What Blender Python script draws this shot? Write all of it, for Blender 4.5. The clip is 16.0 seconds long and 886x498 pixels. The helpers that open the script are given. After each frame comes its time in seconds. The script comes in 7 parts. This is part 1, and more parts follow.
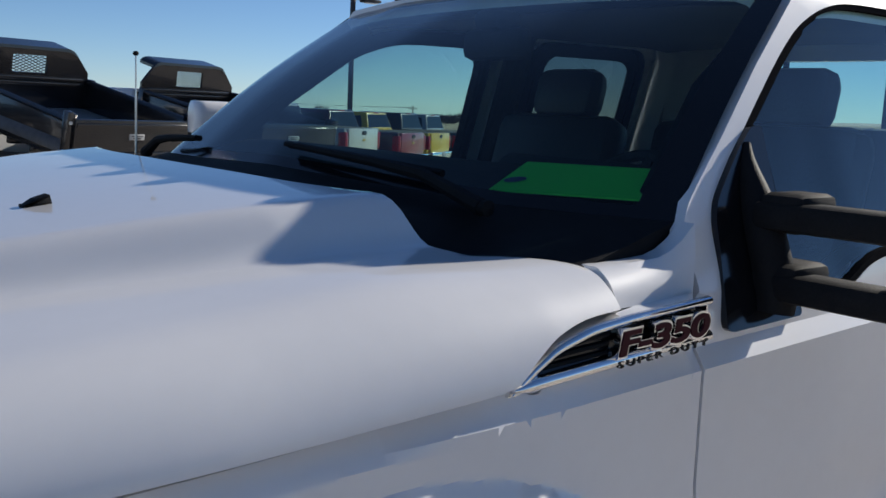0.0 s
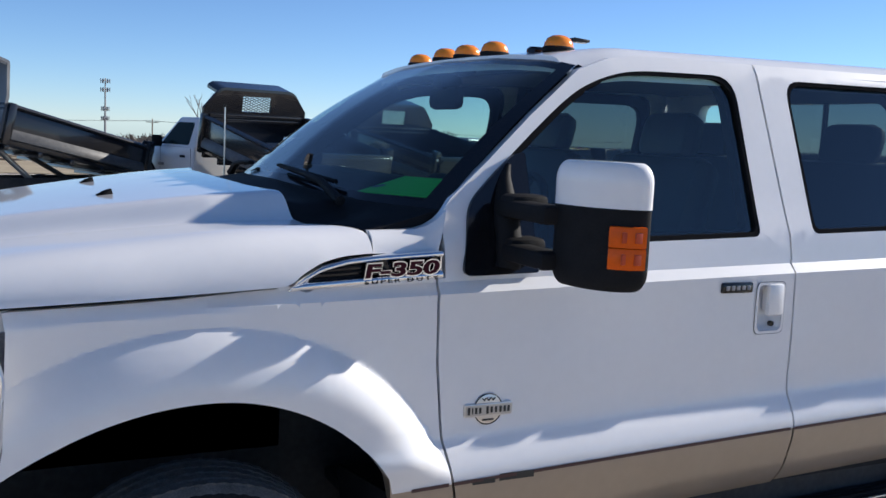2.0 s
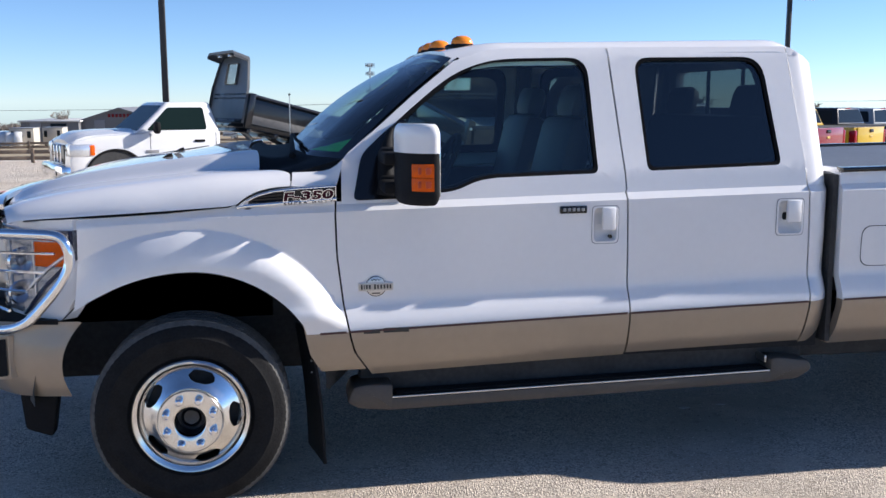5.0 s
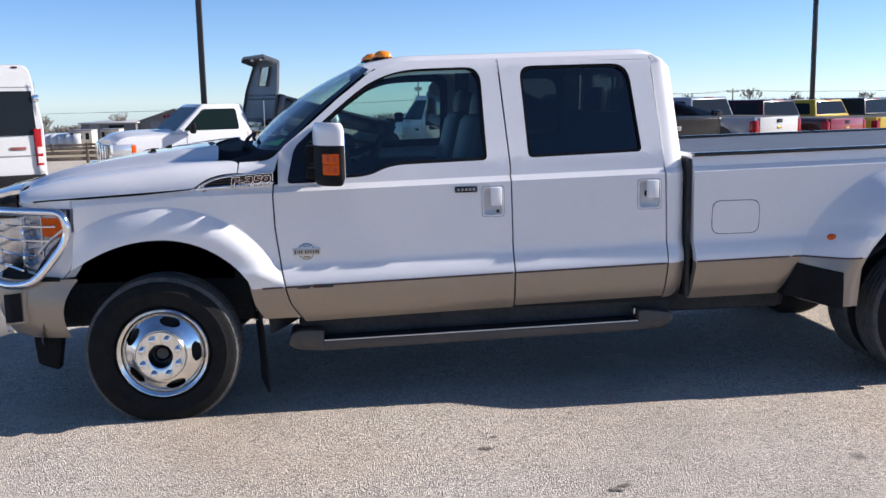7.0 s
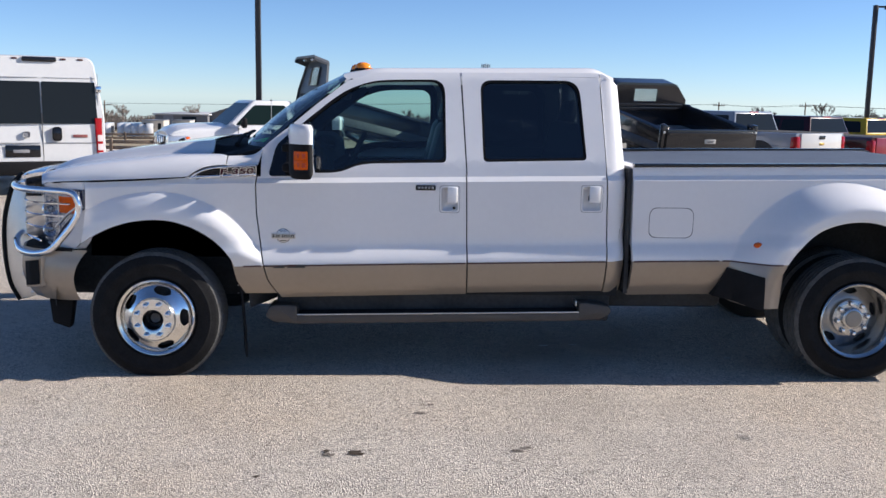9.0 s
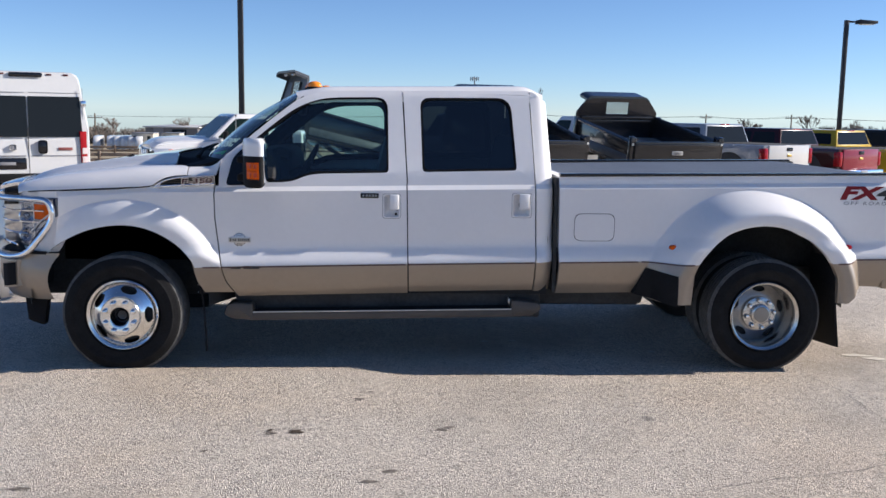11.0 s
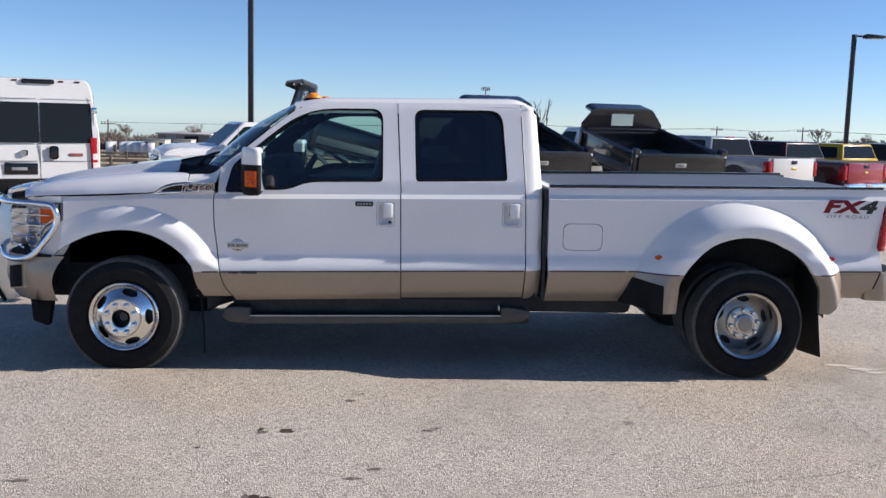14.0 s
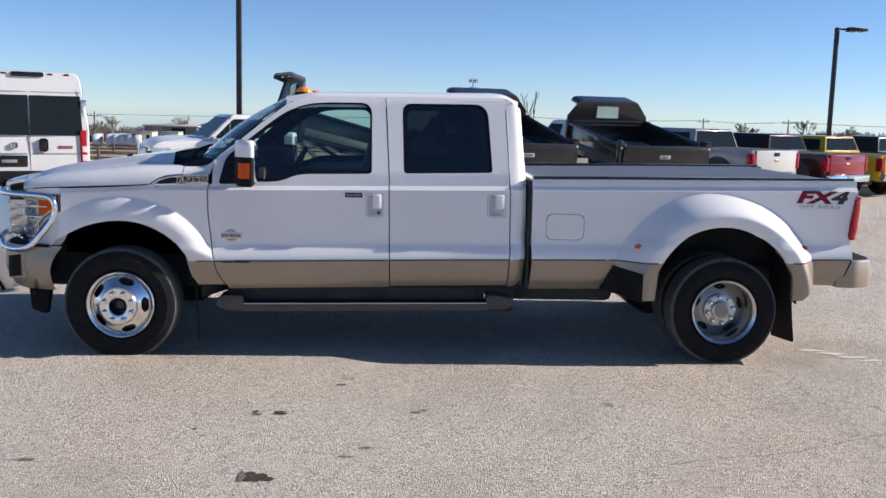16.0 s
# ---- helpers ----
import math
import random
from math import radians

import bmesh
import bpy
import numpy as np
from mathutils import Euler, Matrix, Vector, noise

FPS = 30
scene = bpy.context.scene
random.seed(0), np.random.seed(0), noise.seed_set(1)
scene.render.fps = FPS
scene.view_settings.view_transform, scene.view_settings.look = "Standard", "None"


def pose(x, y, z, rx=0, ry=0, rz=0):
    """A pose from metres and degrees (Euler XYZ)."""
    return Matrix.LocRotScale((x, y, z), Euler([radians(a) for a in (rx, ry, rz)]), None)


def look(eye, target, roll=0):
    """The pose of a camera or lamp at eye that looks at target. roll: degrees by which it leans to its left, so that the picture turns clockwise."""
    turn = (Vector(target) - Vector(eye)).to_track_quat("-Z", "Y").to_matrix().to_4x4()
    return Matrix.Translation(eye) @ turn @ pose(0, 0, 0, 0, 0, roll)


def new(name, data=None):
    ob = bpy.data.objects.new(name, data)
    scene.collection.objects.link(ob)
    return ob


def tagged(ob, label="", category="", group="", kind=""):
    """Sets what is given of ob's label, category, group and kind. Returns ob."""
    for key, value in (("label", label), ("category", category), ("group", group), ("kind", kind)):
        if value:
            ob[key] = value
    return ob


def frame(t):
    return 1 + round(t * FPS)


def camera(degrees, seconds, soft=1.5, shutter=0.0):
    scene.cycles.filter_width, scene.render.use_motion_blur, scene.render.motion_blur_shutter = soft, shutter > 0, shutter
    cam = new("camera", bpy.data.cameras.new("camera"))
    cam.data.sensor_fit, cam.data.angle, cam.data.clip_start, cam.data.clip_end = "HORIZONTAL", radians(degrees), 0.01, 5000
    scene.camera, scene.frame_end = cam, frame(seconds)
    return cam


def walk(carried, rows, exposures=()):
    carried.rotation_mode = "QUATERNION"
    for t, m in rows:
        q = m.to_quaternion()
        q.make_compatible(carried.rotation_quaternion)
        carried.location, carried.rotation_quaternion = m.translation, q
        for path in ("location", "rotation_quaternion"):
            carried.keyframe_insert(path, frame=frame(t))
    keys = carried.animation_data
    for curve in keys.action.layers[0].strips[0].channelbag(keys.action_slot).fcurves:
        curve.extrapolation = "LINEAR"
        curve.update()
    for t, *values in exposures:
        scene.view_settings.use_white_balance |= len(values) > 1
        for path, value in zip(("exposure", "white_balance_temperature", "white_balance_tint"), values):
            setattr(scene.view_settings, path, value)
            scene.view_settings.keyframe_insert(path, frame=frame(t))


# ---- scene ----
cam = camera(50.0, 16.0)
PATH = [
    (0, (-0.647, -1.9, 1.585), (0.614, -0.375, 1.295), 2.6),
    (0.5, (-0.634, -2.238, 1.599), (0.486, -0.598, 1.365), 4.0),
    (1, (-0.559, -2.584, 1.583), (0.446, -0.874, 1.325), 4.1),
    (1.5, (-0.534, -2.939, 1.59), (0.42, -1.2, 1.333), 3.4),
    (2, (-0.487, -3.29, 1.625), (0.372, -1.499, 1.386), 2.6),
    (2.5, (-0.35, -3.623, 1.611), (0.375, -1.774, 1.378), 2.6),
    (3, (-0.217, -3.957, 1.63), (0.395, -2.071, 1.366), 2.0),
    (3.2, (-0.167, -4.075, 1.62), (0.406, -2.178, 1.347), 1.5),
    (5.3, (0.448, -5.227, 1.668), (0.763, -3.276, 1.359), -0.2),
    (5.5, (0.509, -5.353, 1.668), (0.815, -3.4, 1.362), -0.3),
    (6, (0.642, -5.607, 1.681), (0.918, -3.649, 1.38), -0.8),
    (6.5, (0.798, -5.921, 1.678), (1.038, -3.959, 1.372), -1.1),
    (7, (0.914, -6.196, 1.692), (1.133, -4.233, 1.377), -1.1),
    (7.5, (1.037, -6.483, 1.7), (1.241, -4.519, 1.385), -0.5),
    (8, (1.154, -6.653, 1.707), (1.323, -4.687, 1.381), 0.6),
    (8.5, (1.364, -6.803, 1.716), (1.474, -4.831, 1.398), 1.1),
    (9, (1.487, -6.935, 1.732), (1.571, -4.961, 1.422), 1.0),
    (9.5, (1.547, -7.122, 1.739), (1.634, -5.146, 1.444), 0.9),
    (10, (1.631, -7.302, 1.759), (1.743, -5.327, 1.469), 1.0),
    (10.2, (1.671, -7.359, 1.756), (1.785, -5.383, 1.469), 0.9),
    (12.5, (1.918, -7.655, 1.774), (1.989, -5.677, 1.492), 1.2),
    (13, (1.924, -7.669, 1.772), (2.0, -5.689, 1.501), 1.3),
    (13.5, (1.928, -7.692, 1.775), (2.005, -5.711, 1.506), 1.4),
    (14, (1.924, -7.723, 1.78), (2.002, -5.742, 1.514), 1.5),
    (14.5, (1.901, -7.8, 1.788), (1.992, -5.82, 1.523), 1.7),
    (15, (1.892, -7.912, 1.79), (2.001, -5.934, 1.515), 1.6),
    (15.5, (1.891, -7.961, 1.789), (2.005, -5.984, 1.505), 1.6),
    (16, (1.92, -7.952, 1.793), (2.024, -5.974, 1.511), 1.5),
]
walk(cam, [(t, look(eye, target, roll)) for t, eye, target, roll in PATH], exposures=[(0,.2,6350,10),(.5,.24,6250,10),(1.5,.53,6200,11),(3,.85,6200,12),(5.5,.88,6200,14),(7,.80,6200,15),(9,.70,6250,14),(16,.60,6300,14)])

# ---- light ----
# The sun stands low behind the truck, almost along its length.
SUN_TO = Vector((0.902, 0.033, 0.428)).normalized()
world = bpy.data.worlds.new("sky")
world.use_nodes = True
scene.world = world
wn = world.node_tree.nodes
sky = wn.new("ShaderNodeTexSky")
sky.sky_type, sky.sun_disc = "NISHITA", False
sky.sun_elevation = math.asin(SUN_TO.z)
sky.sun_rotation = math.atan2(SUN_TO.x, SUN_TO.y)
sky.air_density, sky.dust_density, sky.ozone_density = 0.65, 0.0, 5.1
wn["Background"].inputs[1].default_value = 0.085
world.node_tree.links.new(sky.outputs[0], wn["Background"].inputs[0])
sun = new("sun", bpy.data.lights.new("sun", "SUN"))
sun.data.energy, sun.data.angle, sun.data.color = 5.0, radians(0.53), (1.0, 0.93, 0.82)
sun.matrix_world = look(SUN_TO * 50, (0, 0, 0))

# ---- materials ----


def mat(name, color, rough=0.5, metal=0.0, vary=0.0, scale=8.0, bump=0.0, bscale=60.0, coat=0.0, spec=0.5, second=None):
    """A surface: base colour with variation at two scales, roughness, metal, fine relief and clear coat."""
    m = bpy.data.materials.new(name)
    m.use_nodes = True
    nt = m.node_tree
    b = nt.nodes["Principled BSDF"]
    b.inputs["Base Color"].default_value = (*color, 1)
    b.inputs["Roughness"].default_value, b.inputs["Metallic"].default_value = rough, metal
    b.inputs["Coat Weight"].default_value, b.inputs["Coat Roughness"].default_value = coat, 0.03
    b.inputs["Specular IOR Level"].default_value = spec
    if vary or bump:
        co = nt.nodes.new("ShaderNodeTexCoord")
    if vary:
        n1, n2 = nt.nodes.new("ShaderNodeTexNoise"), nt.nodes.new("ShaderNodeTexNoise")
        n1.inputs["Scale"].default_value, n2.inputs["Scale"].default_value = scale, scale * 9
        n1.inputs["Detail"].default_value = n2.inputs["Detail"].default_value = 4
        add = nt.nodes.new("ShaderNodeMath")
        add.operation, add.inputs[2].default_value = "MULTIPLY_ADD", 0.5
        add.inputs[1].default_value = 0.5
        half = nt.nodes.new("ShaderNodeMath")
        half.operation, half.inputs[1].default_value = "MULTIPLY", 0.5
        mix = nt.nodes.new("ShaderNodeMix")
        mix.data_type = "RGBA"
        lo = second or [c * (1 - vary) for c in color]
        hi = [min(1, c * (1 + vary)) for c in color]
        mix.inputs[6].default_value, mix.inputs[7].default_value = (*lo, 1), (*hi, 1)
        nt.links.new(co.outputs["Object"], n1.inputs["Vector"])
        nt.links.new(co.outputs["Object"], n2.inputs["Vector"])
        nt.links.new(n2.outputs["Fac"], half.inputs[0])
        nt.links.new(n1.outputs["Fac"], add.inputs[0])
        nt.links.new(half.outputs[0], add.inputs[2])
        ramp = nt.nodes.new("ShaderNodeMapRange")
        ramp.inputs[1].default_value, ramp.inputs[2].default_value = 0.3, 0.7
        nt.links.new(add.outputs[0], ramp.inputs[0])
        nt.links.new(ramp.outputs[0], mix.inputs[0])
        nt.links.new(mix.outputs[2], b.inputs["Base Color"])
    if bump:
        n3, bp = nt.nodes.new("ShaderNodeTexNoise"), nt.nodes.new("ShaderNodeBump")
        n3.inputs["Scale"].default_value, n3.inputs["Detail"].default_value = bscale, 5
        bp.inputs["Strength"].default_value, bp.inputs["Distance"].default_value = bump, 0.01
        nt.links.new(co.outputs["Object"], n3.inputs["Vector"])
        nt.links.new(n3.outputs["Fac"], bp.inputs["Height"])
        nt.links.new(bp.outputs[0], b.inputs["Normal"])
    return m


def pane(name, tint, rough=0.01, base=0.10):
    """Thin glass: tinted see-through with a Fresnel gloss."""
    m = bpy.data.materials.new(name)
    m.use_nodes = True
    nt = m.node_tree
    out = nt.nodes["Material Output"]
    nt.nodes.remove(nt.nodes["Principled BSDF"])
    tr, gl, mx, fr, pw, fa = (nt.nodes.new("ShaderNode" + k) for k in ("BsdfTransparent", "BsdfGlossy", "MixShader", "LayerWeight", "Math", "Math"))
    tr.inputs[0].default_value = (*tint, 1)
    gl.inputs["Roughness"].default_value = rough
    fr.inputs[0].default_value = 0.5
    pw.operation, pw.inputs[1].default_value = "POWER", 4.0
    fa.operation, fa.inputs[1].default_value, fa.inputs[2].default_value = "MULTIPLY_ADD", 0.9, base
    nt.links.new(fr.outputs["Facing"], pw.inputs[0])
    nt.links.new(pw.outputs[0], fa.inputs[0])
    nt.links.new(fa.outputs[0], mx.inputs[0])
    nt.links.new(tr.outputs[0], mx.inputs[1])
    nt.links.new(gl.outputs[0], mx.inputs[2])
    nt.links.new(mx.outputs[0], out.inputs[0])
    return m


WHITE = mat("pearl_white_paint", (0.80, 0.79, 0.785), 0.40, coat=1.0, spec=0.2, vary=0.02, scale=3)
TAN = mat("tan_metallic_paint", (0.33, 0.265, 0.20), 0.38, metal=0.35, coat=0.8, vary=0.05, scale=3)
PIN = mat("dark_red_pinstripe", (0.06, 0.02, 0.02), 0.4)
CHROME = mat("chrome", (0.85, 0.85, 0.86), 0.08, metal=1.0)
POLISHED = mat("polished_alloy", (0.82, 0.81, 0.79), 0.16, metal=1.0, vary=0.06, scale=20)
STEEL = mat("brushed_stainless", (0.62, 0.61, 0.60), 0.28, metal=1.0, vary=0.06, scale=12)
PLASTIC = mat("black_textured_plastic", (0.016, 0.016, 0.017), 0.62, vary=0.2, scale=20, bump=0.15, bscale=400, spec=0.06)
GLOSSBLACK = mat("gloss_black", (0.008, 0.008, 0.01), 0.12)
DARK = mat("dark_underbody", (0.040, 0.040, 0.041), 0.85, vary=0.4, scale=5)
RUBBER = mat("tyre_rubber", (0.015, 0.015, 0.0155), 0.7, vary=0.35, scale=12, bump=0.2, bscale=120, spec=0.10)
TREAD = mat("dusty_tyre_tread", (0.10, 0.098, 0.094), 0.9, spec=0.2, vary=0.4, scale=25, bump=0.3, bscale=150)
AMBER = mat("amber_lens", (0.72, 0.105, 0.003), 0.22, coat=0.15, vary=0.12, scale=60, spec=0.15)
CLEARANCE = mat("clearance_amber", (0.95, 0.27, 0.015), 0.15, coat=0.6, vary=0.08, scale=60)
REARALLOY = mat("dull_rear_alloy", (0.56, 0.55, 0.53), 0.27, metal=1.0, vary=0.12, scale=25)
REDLENS = mat("red_lens", (0.27, 0.004, 0.009), 0.15, coat=0.4, spec=0.15, vary=0.15, scale=60)
HOUSING = mat("silvered_lamp_housing", (0.34, 0.36, 0.40), 0.22, metal=0.85, vary=0.35, scale=14)
CLEARLENS = mat("clear_lens", (0.72, 0.74, 0.76), 0.1, metal=0.6, vary=0.15, scale=30)
CABLACK = mat("black_interior", (0.026, 0.026, 0.027), 0.8, vary=0.3, scale=6, spec=0.08)
SEAL = mat("matt_rubber_seal", (0.014, 0.014, 0.015), 0.95, vary=0.2, scale=20, spec=0.0)
SEAT = mat("dark_leather", (0.013, 0.012, 0.011), 0.5, vary=0.3, scale=9, bump=0.2, bscale=90)
HEADLINER = mat("grey_headliner", (0.10, 0.10, 0.10), 0.9, vary=0.1)
GREEN = mat("green_card", (0.05, 0.72, 0.06), 0.6, vary=0.04, scale=3)
GLASS_FRONT = pane("windscreen_glass", (0.66, 0.81, 0.79), base=0.065)
GLASS_SIDE = pane("side_glass", (0.66, 0.82, 0.80))
GLASS_DARK = pane("privacy_glass", (0.13, 0.15, 0.155))
TONNEAU = mat("grey_vinyl_cover", (0.10, 0.11, 0.13), 0.5, vary=0.15, scale=4, bump=0.2, bscale=200)
DUMPBLACK = mat("black_enamel", (0.012, 0.012, 0.014), 0.22, vary=0.4, scale=4, coat=0.4)
# headboard steel in a grey that carries the sky's reflection
DUMPSTEEL = mat("sky_greyed_steel", (0.075, 0.080, 0.086), 0.42, vary=0.25, scale=3)
BORESTEEL = mat("shaded_bore_steel", (0.06, 0.065, 0.075), 0.35, metal=0.8)
DUMPRAIL = mat("scuffed_black_rail", (0.075, 0.075, 0.075), 0.42, vary=0.5, scale=9)
DUMPGREY = mat("worn_dump_floor", (0.10, 0.095, 0.09), 0.6, vary=0.4, scale=6)
REDPAINT = mat("red_letters", (0.20, 0.012, 0.018), 0.4, spec=0.2)
DECALBLACK = mat("black_decal", (0.02, 0.02, 0.02), 0.4)
DECALGREY = mat("grey_decal", (0.25, 0.25, 0.26), 0.4)
POLE = mat("bronze_pole_paint", (0.028, 0.025, 0.024), 0.5, vary=0.2, scale=4)
BARK = mat("grey_bark", (0.20, 0.165, 0.14), 0.9, vary=0.3, scale=10)
WOOD = mat("weathered_wood", (0.20, 0.15, 0.11), 0.85, vary=0.3, scale=8)

# ---- mesh tools ----


def ip(x, table):
    """Straight-line interpolation in a table of (x, y)."""
    return float(np.interp(x, [p[0] for p in table], [p[1] for p in table]))


def ips(x, table):
    """Smooth interpolation in a table of (x, y): cubic, with limited slopes."""
    xs, ys = [p[0] for p in table], [p[1] for p in table]
    if x <= xs[0]:
        return ys[0]
    if x >= xs[-1]:
        return ys[-1]
    d = [(ys[i + 1] - ys[i]) / (xs[i + 1] - xs[i]) for i in range(len(xs) - 1)]
    m = [d[0]] + [0.0 if a * b <= 0 else 2 * a * b / (a + b) for a, b in zip(d, d[1:])] + [d[-1]]
    i = next(k for k in range(len(d)) if x <= xs[k + 1])
    h = xs[i + 1] - xs[i]
    t = (x - xs[i]) / h
    return (2 * t ** 3 - 3 * t * t + 1) * ys[i] + (t ** 3 - 2 * t * t + t) * h * m[i] + (3 * t * t - 2 * t ** 3) * ys[i + 1] + (t ** 3 - t * t) * h * m[i + 1]


def thing(name, label, category, group="", at=None):
    e = new(name)
    e.empty_display_size = 0.2
    if at is not None:
        e.matrix_world = at
    return tagged(e, label, category, group)


def part(name, bm, material, parent, label="", sharp=32):
    me = bpy.data.meshes.new(name)
    bm.normal_update()
    bm.to_mesh(me)
    bm.free()
    for m in material if isinstance(material, (list, tuple)) else [material]:
        me.materials.append(m)
    me.shade_smooth()
    me.set_sharp_from_angle(angle=radians(sharp))
    ob = new(name, me)
    if parent is not None:
        ob.parent = parent
    return tagged(ob, label)


def outward(bm, c=(1.75, 0, 1.2)):
    """Turns a pane's faces away from the middle of what it closes."""
    for f in bm.faces:
        f.normal_update()
        if f.normal.dot(f.calc_center_median() - Vector(c)) < 0:
            f.normal_flip()
    return bm


def box(bm, c, s, bevel=0.0, m=None, mi=0, seg=2):
    mt = (m or Matrix()) @ Matrix.Translation(c) @ Matrix.Diagonal((*s, 1))
    g = bmesh.ops.create_cube(bm, size=1, matrix=mt)
    fs = {f for v in g["verts"] for f in v.link_faces}
    if bevel:
        es = list({e for v in g["verts"] for e in v.link_edges})
        r = bmesh.ops.bevel(bm, geom=es, offset=bevel, segments=seg, affect="EDGES", profile=0.5)
        fs = set(r["faces"]) | {f for f in fs if f.is_valid}
    for f in fs:
        f.material_index = mi
    return bm


def bx(c, s, bevel=0.0, m=None):
    return box(bmesh.new(), c, s, bevel, m)


def prism(bm, pts, lo, hi, axis="y", bevel=0.0, mi=0):
    """A polygon of (a, b) drawn out along an axis: y: (x, z), x: (y, z), z: (x, y)."""
    def at(p, h):
        return {"y": (p[0], h, p[1]), "x": (h, p[0], p[1]), "z": (p[0], p[1], h)}[axis]
    a, b = [bm.verts.new(at(p, lo)) for p in pts], [bm.verts.new(at(p, hi)) for p in pts]
    fs = [bm.faces.new(a), bm.faces.new(b[::-1])]
    n = len(pts)
    for i in range(n):
        fs.append(bm.faces.new((a[i], b[i], b[(i + 1) % n], a[(i + 1) % n])))
    bmesh.ops.recalc_face_normals(bm, faces=fs)
    if bevel:
        es = [e for f in fs[:2] for e in f.edges]
        r = bmesh.ops.bevel(bm, geom=es, offset=bevel, segments=2, affect="EDGES", profile=0.5)
        fs = list(r["faces"]) + [f for f in fs if f.is_valid]
    for f in fs:
        f.material_index = mi
    return bm


def tube(bm, pts, r, n=10, closed=False, mi=0):
    """A round bar along points."""
    pts = [Vector(p) for p in pts]
    rings, ref = [], None
    for i, p in enumerate(pts):
        if closed:
            d = pts[(i + 1) % len(pts)] - pts[i - 1]
        else:
            d = pts[min(i + 1, len(pts) - 1)] - pts[max(i - 1, 0)]
        d.normalize()
        if ref is None:
            ref = d.orthogonal().normalized()
        u = (ref - d * ref.dot(d)).normalized()
        ref, v = u, d.cross(u)
        rr = r[i] if isinstance(r, (list, tuple)) else r
        rings.append([bm.verts.new(p + (u * math.cos(2 * math.pi * k / n) + v * math.sin(2 * math.pi * k / n)) * rr) for k in range(n)])
    for i in range(len(rings) - (0 if closed else 1)):
        a, b = rings[i], rings[(i + 1) % len(rings)]
        for k in range(n):
            bm.faces.new((a[k], a[(k + 1) % n], b[(k + 1) % n], b[k])).material_index = mi
    if not closed:
        bm.faces.new(rings[0][::-1]).material_index = mi
        bm.faces.new(rings[-1]).material_index = mi
    return bm


def smooth_path(pts, n=6):
    """More points along a path, rounded between its corners."""
    out = []
    P = [Vector(p) for p in pts]
    for i in range(len(P) - 1):
        p0, p1, p2, p3 = P[max(i - 1, 0)], P[i], P[i + 1], P[min(i + 2, len(P) - 1)]
        for k in range(n):
            t = k / n
            out.append(0.5 * (2 * p1 + (p2 - p0) * t + (2 * p0 - 5 * p1 + 4 * p2 - p3) * t * t + (3 * p1 - p0 - 3 * p2 + p3) * t ** 3))
    return out + [P[-1]]


def lathe(bm, prof, n=48, c=(0, 0, 0), mi=0, closed=False):
    """A profile of (radius, y) turned about the y axis at c."""
    rings = []
    for r, y in prof:
        rings.append([bm.verts.new((c[0] + r * math.cos(2 * math.pi * k / n), c[1] + y, c[2] + r * math.sin(2 * math.pi * k / n))) for k in range(n)])
    for i in range(len(rings) - (0 if closed else 1)):
        a, b = rings[i], rings[(i + 1) % len(rings)]
        for k in range(n):
            bm.faces.new((a[k], a[(k + 1) % n], b[(k + 1) % n], b[k])).material_index = mi
    return bm


def sheet(bm, nu, nv, fn, mi=0):
    """A grid of points fn(u, v), u and v from 0 to 1."""
    v = [[bm.verts.new(fn(i / nu, j / nv)) for j in range(nv + 1)] for i in range(nu + 1)]
    for i in range(nu):
        for j in range(nv):
            bm.faces.new((v[i][j], v[i + 1][j], v[i + 1][j + 1], v[i][j + 1])).material_index = mi
    return bm


def flange(bm, d):
    """Turns the open rim of a sheet inwards by the way d, so that it has thickness."""
    es = [e for e in bm.edges if e.is_boundary]
    g = bmesh.ops.extrude_edge_only(bm, edges=es)
    for v in g["geom"]:
        if isinstance(v, bmesh.types.BMVert):
            v.co += Vector(d)
    return bm


def fill(bm, loops, fn, mi=0, fine=0.0):
    """A flat outline with holes, of (x, z), filled, cut into pieces no longer than fine, and laid on the surface fn(x, z)."""
    es = []
    for lp in loops:
        vs = [bm.verts.new((p[0], 0, p[1])) for p in lp]
        es += [bm.edges.new((vs[i], vs[(i + 1) % len(vs)])) for i in range(len(vs))]
    r = bmesh.ops.triangle_fill(bm, edges=es, use_beauty=True, normal=(0, 1, 0))
    for f in r["geom"]:
        if isinstance(f, bmesh.types.BMFace):
            f.material_index = mi
    for _ in range(6):
        long = [e for e in bm.edges if e.calc_length() > fine] if fine else []
        if not long:
            break
        bmesh.ops.subdivide_edges(bm, edges=long, cuts=1)
        bmesh.ops.triangulate(bm, faces=[f for f in bm.faces if len(f.verts) > 3])
    for v in bm.verts:
        v.co = Vector(fn(v.co.x, v.co.z))
    return bm


def rounded(pts, r, n=4):
    """A polygon with its corners rounded."""
    out = []
    N = len(pts)
    for i in range(N):
        p, a, b = Vector(pts[i]), Vector(pts[i - 1]), Vector(pts[(i + 1) % N])
        rr = r[i] if isinstance(r, (list, tuple)) else r
        d1, d2 = (a - p), (b - p)
        k1, k2 = min(rr, d1.length * 0.45), min(rr, d2.length * 0.45)
        s, e = p + d1.normalized() * k1, p + d2.normalized() * k2
        for k in range(n + 1):
            t = k / n
            out.append(tuple(s * (1 - t) ** 2 + p * 2 * t * (1 - t) + e * t * t))
    return out


